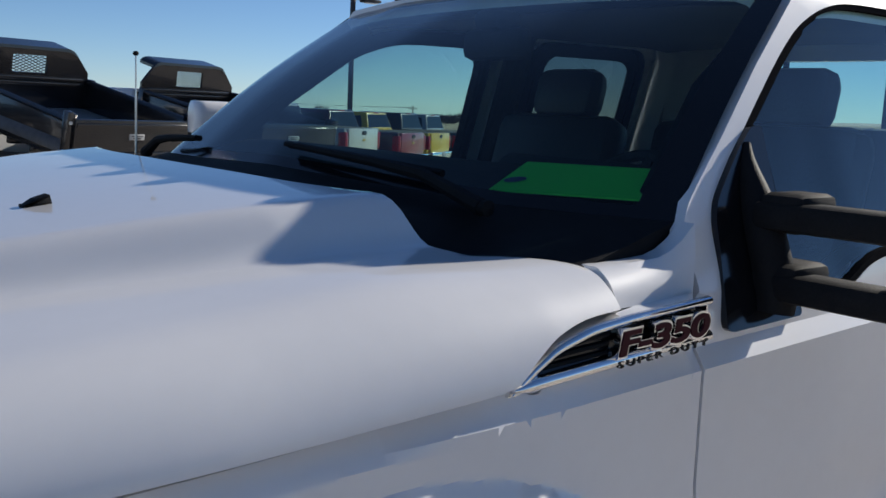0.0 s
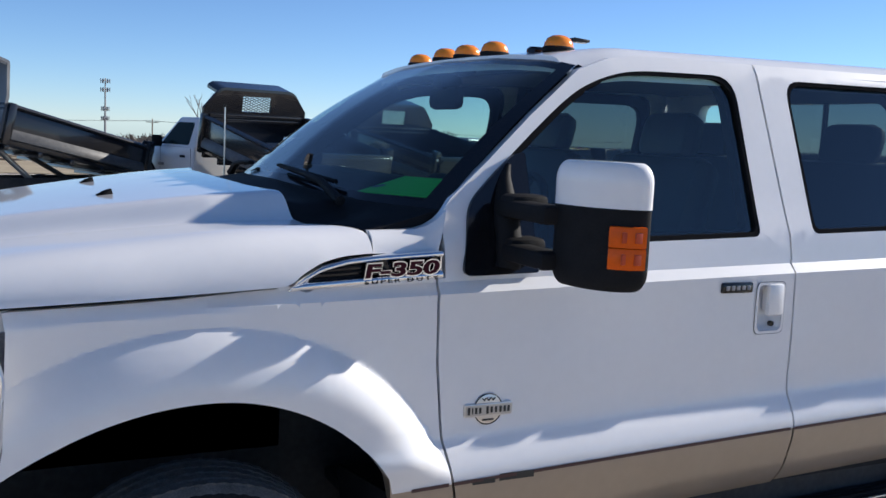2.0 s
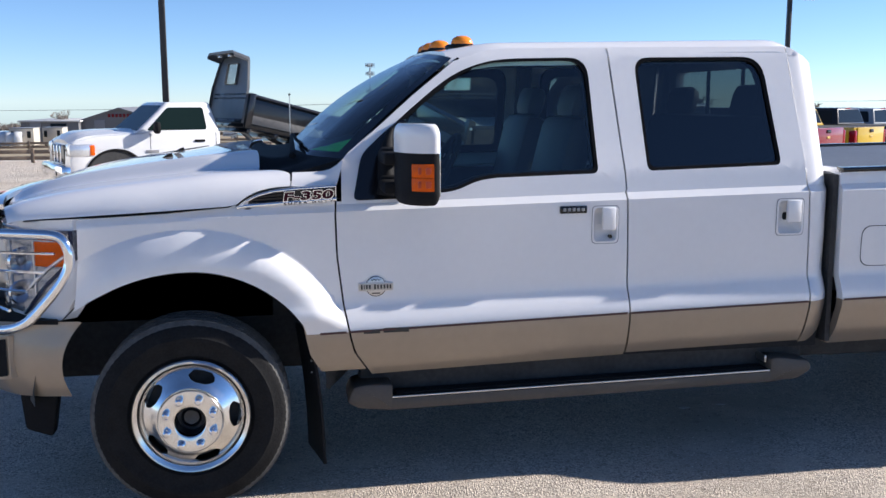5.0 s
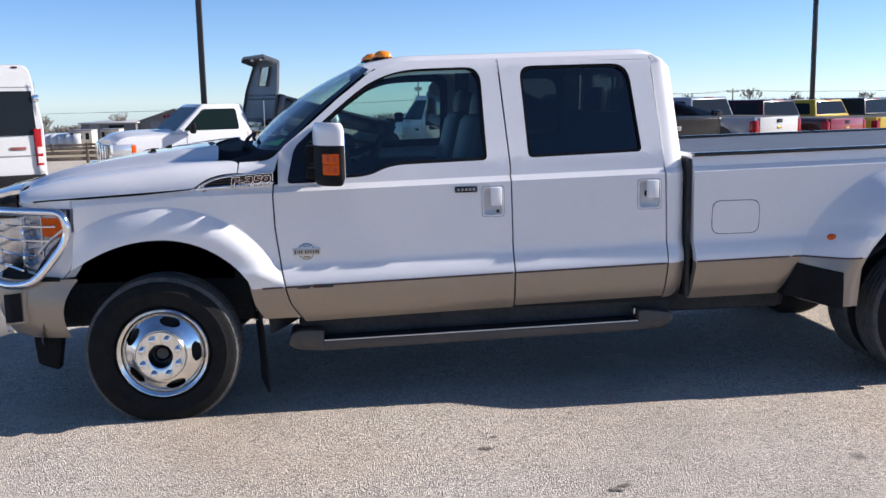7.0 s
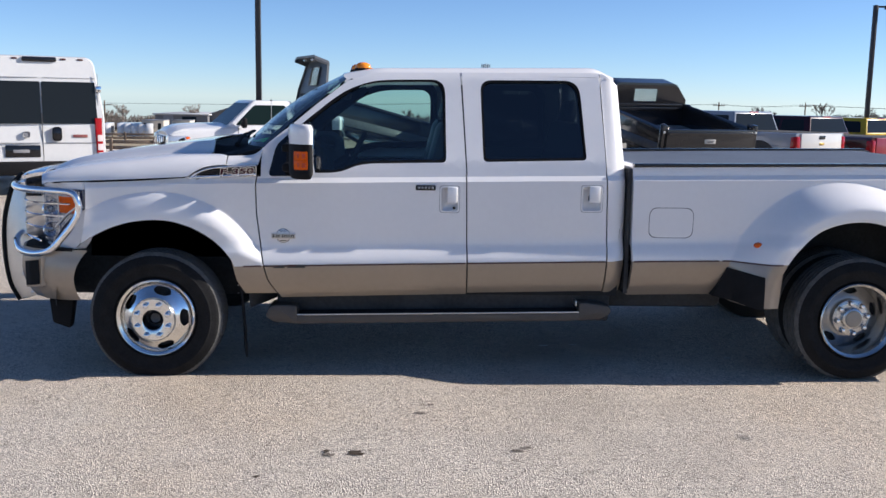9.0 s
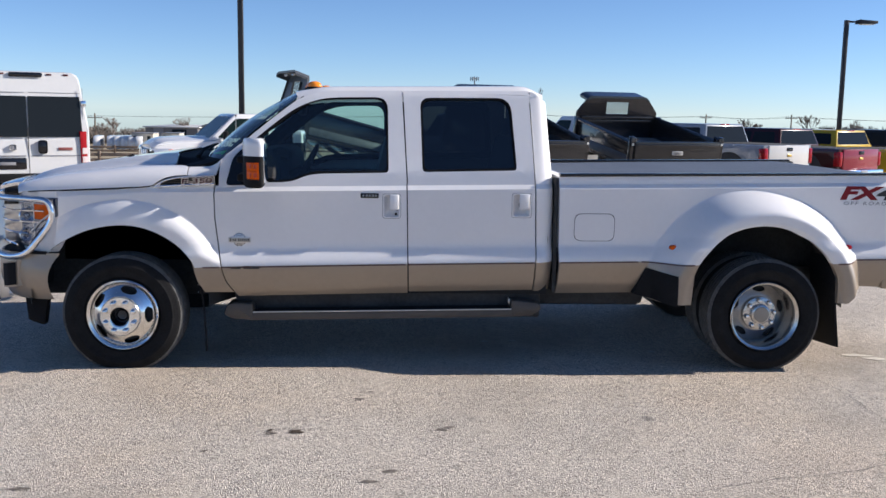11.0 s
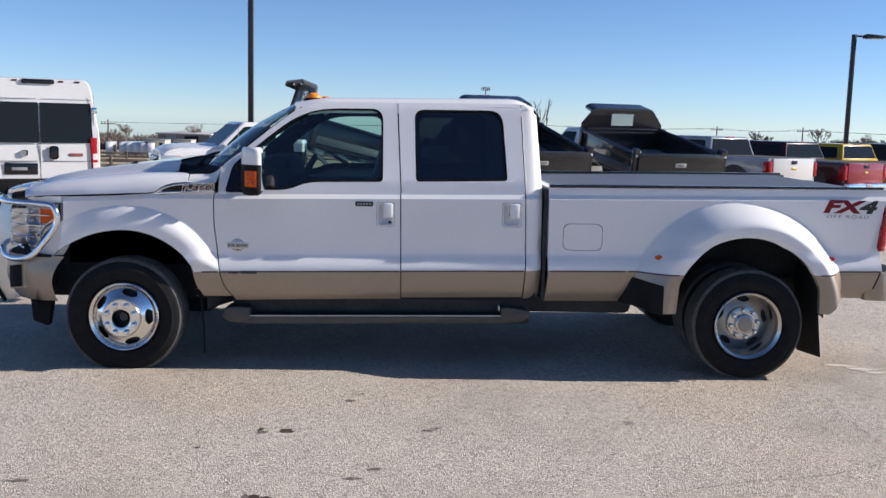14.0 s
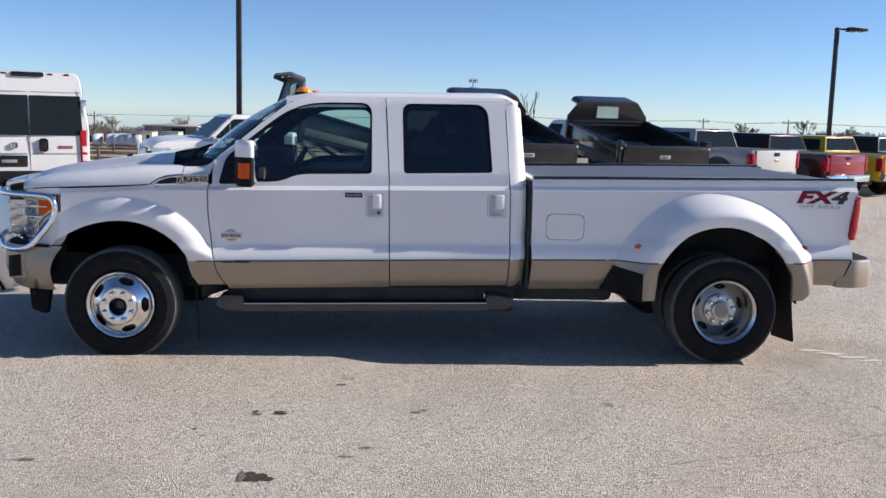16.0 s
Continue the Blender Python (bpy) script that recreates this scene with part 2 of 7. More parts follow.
def lettering(name, text, size, material, parent, m, depth=0.004, label="", shear=0.0, space=1.0, bold=0.0, fit=None):
    cu = bpy.data.curves.new(name, "FONT")
    cu.offset = bold
    cu.body, cu.size, cu.extrude, cu.shear, cu.space_character = text, size, depth, shear, space
    cu.align_x, cu.align_y = "CENTER", "CENTER"
    tmp = new(name + "_curve", cu)
    me = bpy.data.meshes.new_from_object(tmp.evaluated_get(bpy.context.evaluated_depsgraph_get()))
    bpy.data.objects.remove(tmp)
    me.materials.clear()
    me.materials.append(material)
    ob = new(name, me)
    if fit:
        lo = [min(v.co[i] for v in me.vertices) for i in (0, 1)]
        hi = [max(v.co[i] for v in me.vertices) for i in (0, 1)]
        m = m @ Matrix.Diagonal((fit[0] / (hi[0] - lo[0]), fit[1] / (hi[1] - lo[1]), 1, 1)) @ Matrix.Translation((-(lo[0] + hi[0]) / 2, -(lo[1] + hi[1]) / 2, 0))
    ob.parent, ob.matrix_local = parent, m
    return tagged(ob, label)


def sstep(a, b, x):
    t = min(1, max(0, (x - a) / (b - a)))
    return t * t * (3 - 2 * t)


# ---- ground ----


def ground_z(x, y):
    """The lot falls away beyond the truck, more so towards its nose."""
    return -0.019 * max(0.0, min(y, 24.0) - 1.5) - 0.0222 * max(0.0, y - 24.0) + 0.0176 * x * sstep(24.0, 90.0, y)


def ground_material():
    m = bpy.data.materials.new("pale_chip_seal")
    m.use_nodes = True
    nt = m.node_tree
    b = nt.nodes["Principled BSDF"]
    co = nt.nodes.new("ShaderNodeTexCoord")

    def tex(kind, scale, detail=3):
        n = nt.nodes.new("ShaderNodeTex" + kind)
        n.inputs["Scale"].default_value = scale
        if kind == "Noise":
            n.inputs["Detail"].default_value = detail
        nt.links.new(co.outputs["Object"], n.inputs["Vector"])
        return n

    def mixc(fac, a, bcol, lo, hi, blend="MIX"):
        r = nt.nodes.new("ShaderNodeMapRange")
        r.inputs[1].default_value, r.inputs[2].default_value = lo, hi
        nt.links.new(fac, r.inputs[0])
        x = nt.nodes.new("ShaderNodeMix")
        x.data_type, x.blend_type = "RGBA", blend
        nt.links.new(r.outputs[0], x.inputs[0])
        for i, c in ((6, a), (7, bcol)):
            if isinstance(c, tuple):
                x.inputs[i].default_value = (*c, 1)
            else:
                nt.links.new(c, x.inputs[i])
        return x.outputs[2]

    vor = tex("Voronoi", 150)
    sep = nt.nodes.new("ShaderNodeSeparateColor")
    nt.links.new(vor.outputs["Color"], sep.inputs[0])
    grit = mixc(sep.outputs[0], (0.225, 0.197, 0.166), (0.850, 0.762, 0.655), 0.0, 1.0)
    fine = tex("Noise", 45, 5)
    c1 = mixc(fine.outputs["Fac"], grit, (0.54, 0.482, 0.410), 0.60, 1.1)
    big = tex("Noise", 0.55, 6)
    c2 = mixc(big.outputs["Fac"], c1, (0.42, 0.37, 0.31), 0.50, 0.72)
    mid = tex("Noise", 3.2, 6)
    c3 = mixc(mid.outputs["Fac"], c2, (0.60, 0.530, 0.445), 0.52, 0.8)
    worn = tex("Noise", 14, 6)
    c3 = mixc(worn.outputs["Fac"], c3, (0.74, 0.725, 0.70), 0.54, 0.74, "MULTIPLY")
    blot = tex("Noise", 1.7, 2)
    c4 = mixc(blot.outputs["Fac"], c3, (0.13, 0.12, 0.11), 0.735, 0.78)
    warm = tex("Noise", 0.33, 3)
    c5 = mixc(warm.outputs["Fac"], c4, (1.0, 0.93, 0.85), 0.50, 0.72, "MULTIPLY")
    chips = tex("Voronoi", 48)
    cs = nt.nodes.new("ShaderNodeSeparateColor")
    nt.links.new(chips.outputs["Color"], cs.inputs[0])
    near = nt.nodes.new("ShaderNodeMath")
    near.operation = "MULTIPLY_ADD"
    near.inputs[1].default_value, near.inputs[2].default_value = -0.9, 0.55
    nt.links.new(chips.outputs["Distance"], near.inputs[0])
    pick = nt.nodes.new("ShaderNodeMath")
    pick.operation = "MULTIPLY"
    nt.links.new(near.outputs[0], pick.inputs[0])
    nt.links.new(cs.outputs[1], pick.inputs[1])
    c6 = mixc(pick.outputs[0], c5, (0.12, 0.108, 0.096), 0.27, 0.36)
    light = nt.nodes.new("ShaderNodeMath")
    light.operation = "MULTIPLY"
    nt.links.new(near.outputs[0], light.inputs[0])
    nt.links.new(cs.outputs[2], light.inputs[1])
    c7 = mixc(light.outputs[0], c6, (0.82, 0.76, 0.68), 0.32, 0.42)
    nt.links.new(c7, b.inputs["Base Color"])
    b.inputs["Roughness"].default_value = 0.85
    bp = nt.nodes.new("ShaderNodeBump")
    bp.inputs["Strength"].default_value, bp.inputs["Distance"].default_value = 1.0, 0.010
    nt.links.new(vor.outputs["Distance"], bp.inputs["Height"])
    nt.links.new(bp.outputs[0], b.inputs["Normal"])
    return m


def build_ground():
    bm = bmesh.new()
    xs = [-2500, -800, -400, -200, -120, -60, -30, -15, -8, -4, 0, 4, 8, 15, 30, 60, 120, 200, 400, 800, 2500]
    ys = [-2500, -300, -60, -20, -8, -3, 1.5, 4, 8, 12, 16, 20, 24, 32, 40, 50, 60, 70, 80, 90, 105, 130, 200, 600, 2500]
    vs = [[bm.verts.new((x, y, ground_z(x, y))) for y in ys] for x in xs]
    for i in range(len(xs) - 1):
        for j in range(len(ys) - 1):
            bm.faces.new((vs[i][j], vs[i + 1][j], vs[i + 1][j + 1], vs[i][j + 1]))
    g = part("ground", bm, ground_material(), None, sharp=60)
    tagged(g, "pale grey chip-sealed parking lot, worn and dusty", "ground", kind="structure")


build_ground()

# ---- the white pickup ----
# x runs from its nose to its tail, y from its driver side to the far side; the front axle stands at x = 0.
WHEELBASE = 4.37
truck = thing("pickup_truck", "white crew-cab dually pickup with tan lower panels, parked on the lot", "pickup truck")


def rake(x):
    return 0.018 * (x - 1.5)


PLAN = [(-0.95, 0.91), (-0.75, 1.00), (-0.5, 1.045), (-0.2, 1.068), (0.25, 1.074), (0.5, 1.068)]
PROFILE = [(0.40, -0.10), (0.47, -0.06), (0.56, 0.002), (0.64, 0.028), (0.70, 0.041), (0.722, 0.0415), (0.742, 0.0385), (0.762, 0.0315), (0.782, 0.0225), (0.802, 0.0115), (0.818, 0.0035), (0.84, -0.001), (0.87, -0.002), (1.0, 0.002),
           (1.12, 0.002), (1.222, 0.002), (1.252, -0.021), (1.27, -0.0235), (1.34, -0.030), (1.5, -0.082), (1.7, -0.15), (1.86, -0.205), (1.93, -0.245), (1.97, -0.29)]
FRONT_ARCH, REAR_ARCH = (-0.02, 0.45, 0.53), (4.345, 0.49, 0.535)
STRIPE = 0.712
SHOULDER = [(-0.80, 1.140), (-0.70, 1.175), (-0.47, 1.188), (-0.10, 1.206), (0.15, 1.226)]


def plan_w(x):
    """Half the body's width along its length: it tapers evenly from the front axle to the cab's end."""
    if x < 0.25:
        return ips(x, PLAN)
    return 1.0 + 0.074 * max(0.0, 1 - (x - 0.25) / 2.65) ** 1.5


def side_w(x, z):
    """Half the body's width at a place of its side."""
    prof = (ips if z - rake(x) < 0.9 else ip)(z - rake(x), PROFILE)
    if x > 3.2 and z < 0.95:
        r = math.hypot((x - REAR_ARCH[0]) * 0.97, max(0, z - REAR_ARCH[1]))
        prof += (0.024 - prof) * sstep(0.765, 0.665, r) * (1 - sstep(0.84, 0.95, z))
    w = 1 + (plan_w(x) - 1) * (1 - 0.5 * sstep(1.24, 1.5, z)) + prof
    r = math.hypot((x - FRONT_ARCH[0]) * (0.9 if x < FRONT_ARCH[0] else 1.0), z - FRONT_ARCH[1])
    if x < 0.62 and z > 0.3:
        k = min(1, max(0, (0.697 - r) / (0.165 - 0.055 * sstep(0.05, 0.35, x))))
        fade = sstep(0.69, 0.80, z) if x > 0.2 else 1.0
        w += 0.055 * fade * (1 - (1 - k) ** 2.1) * (1 - 0.15 * sstep(0.0, 0.10, 0.555 - r))
    r = math.hypot((x - REAR_ARCH[0]) * 0.97, max(0, z - REAR_ARCH[1]))
    if x > 3.2:
        back = sstep(-0.45, 0.25, x - REAR_ARCH[0])
        k = min(1, max(0, (0.790 - 0.040 * back - r) / (0.200 - 0.060 * back)))
        w += 0.200 * (0.5 * (1 - (1 - k) ** 2) + 0.5 * sstep(0, 1, k)) * (1 - 0.1 * sstep(0.0, 0.05, 0.56 - r))
    if x < 0.2 and z > 1.1:
        d = ip(x, SHOULDER) - z
        w -= 0.017 * max(0, min(1, 1 - d / 0.026)) * (1 - sstep(0.05, 0.2, x))
    if 2.76 < x < 2.93:
        w -= 0.075 * ((x - 2.76) / 0.14) ** 2.6 * (1 - 0.7 * sstep(1.78, 1.88, z))
    return w


def on_side(s):
    return lambda x, z: (x, s * side_w(x, z), z)


def arch_z(x, arch, low):
    cx, cz, r = arch
    if arch is FRONT_ARCH and x < cx:
        x = cx + (x - cx) * 0.83
    return cz + math.sqrt(r * r - (x - cx) ** 2) if abs(x - cx) < r * 0.9999 and cz + math.sqrt(r * r - (x - cx) ** 2) > low else low


CREASES = (1.222, 1.252, 1.270)
BAND = (0.724, 0.733, 0.742, 0.752, 0.762, 0.772, 0.782, 0.792, 0.802, 0.810, 0.818, 0.828, 0.84, 0.87)


def side_panel(name, s, xl, xr, zlo, zhi, parent, nu=24, n1=6, n2=16, split=STRIPE, label="", dense=False, depth=0.022, knots=True, cuts=(), clip=None):
    """A painted panel of the body's side, white above the stripe and tan below it."""
    bm = bmesh.new()
    cols = []
    for i in range(nu + 1):
        u = i / nu
        if dense:
            u = 0.5 - 0.5 * math.cos(math.pi * u)
        xm = xl(0.9) + (xr(0.9) - xl(0.9)) * u
        lo, hi = zlo(xm), zhi(xm)
        sp = max(lo, min(hi, split + rake(xm)))
        kn = [z + rake(xm) for z in CREASES if knots and z + rake(xm) < hi - 0.004]
        n3 = n2 - len(kn) - (1 if kn else 0) - len(BAND)
        top = kn[0] - 0.012 if kn else hi
        band = [max(sp, min(top, z + rake(xm))) for z in BAND]
        zs = [lo + (sp - lo) * k / n1 for k in range(n1)] + [sp] + band[:-1] + [band[-1] + (top - band[-1]) * k / n3 for k in range(n3 + (0 if kn else 1))] + ([top] + kn[1:] + [hi] if kn else [])
        if kn:
            zs.insert(-len(kn), kn[0])
        col = []
        for z in zs:
            x = xl(z) + (xr(z) - xl(z)) * u
            if clip:
                x = min(x, clip(z))
            col.append(bm.verts.new((x, s * side_w(x, z), z)))
        cols.append(col)
    for i in range(nu):
        for j in range(n1 + n2):
            f = bm.faces.new((cols[i][j], cols[i + 1][j], cols[i + 1][j + 1], cols[i][j + 1]))
            f.material_index = 1 if j < n1 else 0
    bmesh.ops.remove_doubles(bm, verts=bm.verts, dist=1e-4)
    bmesh.ops.dissolve_degenerate(bm, edges=bm.edges, dist=1e-5)
    for x0, z0, x1, z1 in cuts:
        for co, no in (((x0, 0, 0), (1, 0, 0)), ((x1, 0, 0), (1, 0, 0)), ((0, 0, z0), (0, 0, 1)), ((0, 0, z1), (0, 0, 1))):
            near = [f for f in bm.faces if x0 - 0.1 < f.calc_center_median().x < x1 + 0.1 and z0 - 0.1 < f.calc_center_median().z < z1 + 0.1]
            bmesh.ops.bisect_plane(bm, geom=near + list({e for f in near for e in f.edges}) + list({v for f in near for v in f.verts}), plane_co=co, plane_no=no)
        gone = [f for f in bm.faces if x0 < f.calc_center_median().x < x1 and z0 < f.calc_center_median().z < z1]
        bmesh.ops.delete(bm, geom=gone, context="FACES")
    flange(bm, (0, -s * depth, 0))
    return part(name, bm, [WHITE, TAN], parent, label, sharp=24)


DOOR_SEAM = [(0.45, 0.74), (0.52, 0.70), (0.60, 0.648), (0.68, 0.628), (0.81, 0.604), (1.02, 0.580), (1.19, 0.576), (1.30, 0.584), (1.45, 0.627)]
B_SEAM = [(0.5, 1.895), (1.22, 1.880), (1.93, 1.842)]
C_SEAM = [(0.5, 2.770), (0.83, 2.782), (1.24, 2.770), (1.93, 2.732)]
CAB_END = [(0.45, 2.885), (0.83, 2.905), (1.34, 2.897), (1.46, 2.888), (1.75, 2.866), (1.90, 2.835), (1.97, 2.79)]
HOOD_SEAM = [(-0.80, 1.150), (-0.70, 1.185), (-0.47, 1.198), (-0.10, 1.216), (0.15, 1.236), (0.25, 1.290), (0.33, 1.304), (0.60, 1.318)]
BELT = 1.262
FW = [(0.668, 1.272), (1.085, 1.272), (1.215, 1.332), (1.752, 1.345), (1.742, 1.86), (1.335, 1.852), (1.21, 1.822), (1.085, 1.765), (0.87, 1.592), (0.715, 1.45)]
FW_R = [0.04, 0.10, 0.10, 0.03, 0.09, 0.12, 0.10, 0.2, 0.2, 0.05]
RW = [(1.985, 1.352), (2.640, 1.370), (2.600, 1.868), (1.966, 1.860)]
RW_R = [0.03, 0.03, 0.10, 0.07]


def gap(table, d):
    return lambda z: ip(z, table) + d


def inset(pts, d):
    """An outline drawn in towards its middle."""
    cx, cz = sum(p[0] for p in pts) / len(pts), sum(p[1] for p in pts) / len(pts)
    return [(cx + (p[0] - cx) * (1 - d / max(0.05, abs(p[0] - cx)) if abs(p[0] - cx) > 0.05 else p[0]), cz + (p[1] - cz) * (1 - d / max(0.05, abs(p[1] - cz)))) if abs(p[0] - cx) > 0.05 else (p[0], cz + (p[1] - cz) * (1 - d / max(0.05, abs(p[1] - cz)))) for p in pts]


def shrunk(pts, d):
    """An outline moved inwards by d along its mitres."""
    out, n = [], len(pts)
    for i in range(n):
        p, a, b = Vector(pts[i]), Vector(pts[i - 1]), Vector(pts[(i + 1) % n])
        u, v = (p - a).normalized(), (b - p).normalized()
        m = Vector((-u.y - v.y, u.x + v.x))
        m = m / max(0.3, m.length_squared) * 2
        out.append(tuple(p + m * d))
    return out


def window(s, door, outline, radii, glass, seal_label):
    """Black seal and pane of a door's window."""
    lp = rounded(outline, radii, 5)
    inner = inset(lp, 0.014)
    f = on_side(s)
    bm = fill(bmesh.new(), [lp, inner], lambda x, z: (x, s * (side_w(x, z) - 0.002), z))
    flange(bm, (0, -s * 0.02, 0))
    part("window_seal", bm, SEAL, door, seal_label)
    bm = bmesh.new()
    vs = [bm.verts.new((p[0], s * (side_w(*p) - 0.014), p[1])) for p in inner]
    bm.faces.new(vs)
    bmesh.ops.triangulate(bm, faces=bm.faces)
    part("window_glass", outward(bm), glass, door)
    rim = 0.016 if s < 0 else 0.050
    bm = fill(bmesh.new(), [lp, rounded(shrunk(outline, rim), radii, 5)], lambda x, z: (x, s * (side_w(x, z) - 0.045), z))
    flange(bm, (0, -s * 0.035, 0))
    part("inner_trim", bm, SEAL, door, "black inner window trim")


def handle(s, door, x0, z0, x1, z1, lock):
    """A painted pull in its dished recess."""
    def y(x, z, d):
        return s * (side_w(x, z) + d)
    lp = rounded([(x0, z0), (x1, z0), (x1, z1), (x0, z1)], 0.022)
    lip = inset(lp, 0.011)
    bm = fill(bmesh.new(), [inset(lp, 0.003), lip], lambda x, z: (x, y(x, z, 0.004), z))
    flange(bm, (0, -s * 0.012, 0))
    bez = part("handle_bezel", bm, WHITE, door)
    # grey ring painted in as the shadow gap round the bezel
    bm = fill(bmesh.new(), [lp, inset(lp, 0.0035)], lambda x, z: (x, y(x, z, 0.0022), z))
    part("bezel_shadow_line", bm, DECALGREY, bez)
    cx, cz, hw, hh = (x0 + x1) / 2, (z0 + z1) / 2, (x1 - x0) / 2 - 0.008, (z1 - z0) / 2 - 0.008
    def dish(u, v):
        a, b = 2 * u - 1, 2 * v - 1
        return (cx + hw * a, y(cx, cz, 0.002 - 0.046 * ((1 - abs(a) ** 4) * (1 - abs(b) ** 4)) ** 0.8), cz + hh * b)
    part("handle_recess", sheet(bmesh.new(), 14, 14, dish), WHITE, bez)
    w, h = x1 - x0, z1 - z0
    hx, hz = x0 + w * 0.635, z0 + h * 0.655
    bm = bx((hx, y(hx, hz, 0.002), hz), (w * 0.50, 0.024, h * 0.60), 0.009)
    part("door_handle", bm, WHITE, bez, "white painted pull handle")
    part("handle_stem", bx((hx + 0.006, y(hx, hz, -0.022), hz), (w * 0.34, 0.028, h * 0.48), 0.004), WHITE, bez)
    if lock:
        bm = lathe(bmesh.new(), [(0.0001, 0), (0.009, 0), (0.009, 0.012)], 12, (hx + 0.012, y(hx, z0 + 0.025, -0.012), z0 + 0.030))
        part("key_lock", bm, GLOSSBLACK, bez)


def cab_side(s):
    f = on_side(s)
    # front door
    low = lambda x: 0.50 + rake(x)
    d1 = side_panel("front_door", s, gap(DOOR_SEAM, 0.004), gap(B_SEAM, -0.004), low, lambda x: BELT + rake(x), truck, 48, 8, 40, cuts=[(1.718, 1.040, 1.832, 1.198)])
    top = [(0.605, BELT + rake(0.6)), (1.878, BELT + rake(1.87)), (1.838, 1.906), (1.36, 1.898), (1.25, 1.884), (1.125, 1.840), (0.935, 1.692), (0.775, 1.556), (0.645, 1.452), (0.608, 1.41)]
    bm = fill(bmesh.new(), [top, rounded(FW, FW_R, 5)], f, 0, 0.05)
    flange(bm, (0, -s * 0.03, 0))
    part("window_frame", bm, WHITE, d1)
    window(s, d1, FW, FW_R, GLASS_SIDE, "black rubber window seal")
    handle(s, d1, 1.711, 1.033, 1.839, 1.205, True)
    bm = bx((1.624, s * (side_w(1.62, 1.19) + 0.004), 1.190), (0.125, 0.016, 0.034), 0.006)
    pad = part("keypad", bm, GLOSSBLACK, d1, "black keyless-entry keypad")
    for k in range(5):
        part("key_button", bx((1.582 + 0.021 * k, s * (side_w(1.62, 1.19) + 0.0125), 1.190), (0.014, 0.004, 0.014), 0.002), DECALGREY, pad)
    # rear door
    d2 = side_panel("rear_door", s, gap(B_SEAM, 0.004), gap(C_SEAM, -0.004), lambda x: 0.51 + rake(x), lambda x: BELT + rake(x), truck, 40, 8, 40, cuts=[(2.611, 1.051, 2.738, 1.211)])
    top = [(1.886, BELT + rake(1.88)), (2.764, BELT + rake(2.76)), (2.727, 1.918), (1.848, 1.906)]
    bm = fill(bmesh.new(), [top, rounded(RW, RW_R, 5)], f, 0, 0.05)
    flange(bm, (0, -s * 0.03, 0))
    part("window_frame", bm, WHITE, d2)
    window(s, d2, RW, RW_R, GLASS_DARK, "black rubber window seal")
    handle(s, d2, 2.604, 1.044, 2.745, 1.218, False)
    # cab's rear corner
    side_panel("cab_corner", s, gap(C_SEAM, 0.004), gap(CAB_END, 0), lambda x: 0.50 + rake(x), lambda x: 1.892 + rake(x) - 2.0 * max(0, x - 2.79) ** 1.5, truck, 16, 6, 54, depth=0.12)
    # fender
    xl = lambda z: ip(z, [(0.70, -0.60), (0.80, -0.49), (0.9, -0.47), (1.15, -0.462), (1.2, -0.47)])
    def zlo(x):
        return 0.515 if x > 0.428 else arch_z(x, FRONT_ARCH, 0.515) if x > -0.3 else max(0.80, arch_z(x, FRONT_ARCH, 0.5))
    def ztop(x):
        return ip(x, HOOD_SEAM) - 0.005 - 0.054 * sstep(0.16, 0.24, x)
    fen = side_panel("front_fender", s, xl, lambda z: ip(z, DOOR_SEAM) - 0.004, zlo, ztop, truck, 170, 16, 56, dense=True, depth=0.05)
    # dark tube in the hood seam, standing in for the gap's shade
    bm = tube(bmesh.new(), [(x, s * (side_w(x, ip(x, HOOD_SEAM)) - 0.022), ip(x, HOOD_SEAM) + 0.003) for x in np.linspace(-0.68, 0.17, 30)], 0.008, 6)
    part("hood_seam_shade", bm, RUBBER, fen)
    # cowl side above the vent
    bm = bmesh.new()
    def cs(u, v):
        a, b = 0.397 + 0.006 * v, ip(v, [(0, 0.584), (0.5, 0.600), (1, 0.618)])
        x = a + (b - a) * u
        top = ips(x, [(0.397, 1.367), (0.44, 1.368), (0.54, 1.374), (0.585, 1.394), (0.618, 1.424)])
        return (x, s * (side_w(x, 1.26) - 0.010 - 0.018 * v - (0.030 - 0.018 * u) * v ** 3), 1.314 + (top - 1.314) * v)
    sheet(bm, 8, 10, cs)
    flange(bm, (0, -s * 0.03, 0))
    part("cowl_side", bm, WHITE, fen)
    # fender vent
    tip, end = 0.168, 0.582
    top_z = lambda x: ip(x, [(0.168, 1.232), (0.20, 1.258), (0.25, 1.286), (0.32, 1.304), (0.40, 1.312), (0.576, 1.322)])
    bot_z = lambda x: ip(x, [(0.168, 1.226), (0.22, 1.230), (0.576, 1.252)])
    yo = lambda d: s * (side_w(0.4, 1.2) + d - 0.014)
    outl = [(x, bot_z(x)) for x in np.linspace(tip, end, 10)] + [(x, top_z(x)) for x in np.linspace(end, tip + 0.006, 16)]
    inn = [(x, bot_z(x) + 0.016) for x in np.linspace(tip + 0.05, end - 0.004, 10)] + [(x, top_z(x) - 0.013) for x in np.linspace(end - 0.004, tip + 0.052, 16)]
    bm = fill(bmesh.new(), [outl, inn], lambda x, z: (x, yo(0.002), z))
    flange(bm, (0, -s * 0.03, 0))
    lo_p = [(x, yo(0.006), bot_z(x) + 0.009) for x in np.linspace(tip + 0.004, end, 14)]
    hi_p = [(x, yo(0.004), top_z(x) - 0.007) for x in np.linspace(tip + 0.004, end, 24)]
    tube(bm, lo_p, [0.004] + [0.0095] * 13, 10)
    tube(bm, hi_p, [0.004] + [0.0065] * 23, 10)
    vent = part("fender_vent", bm, CHROME, fen, "chrome fender vent bezel", sharp=60)
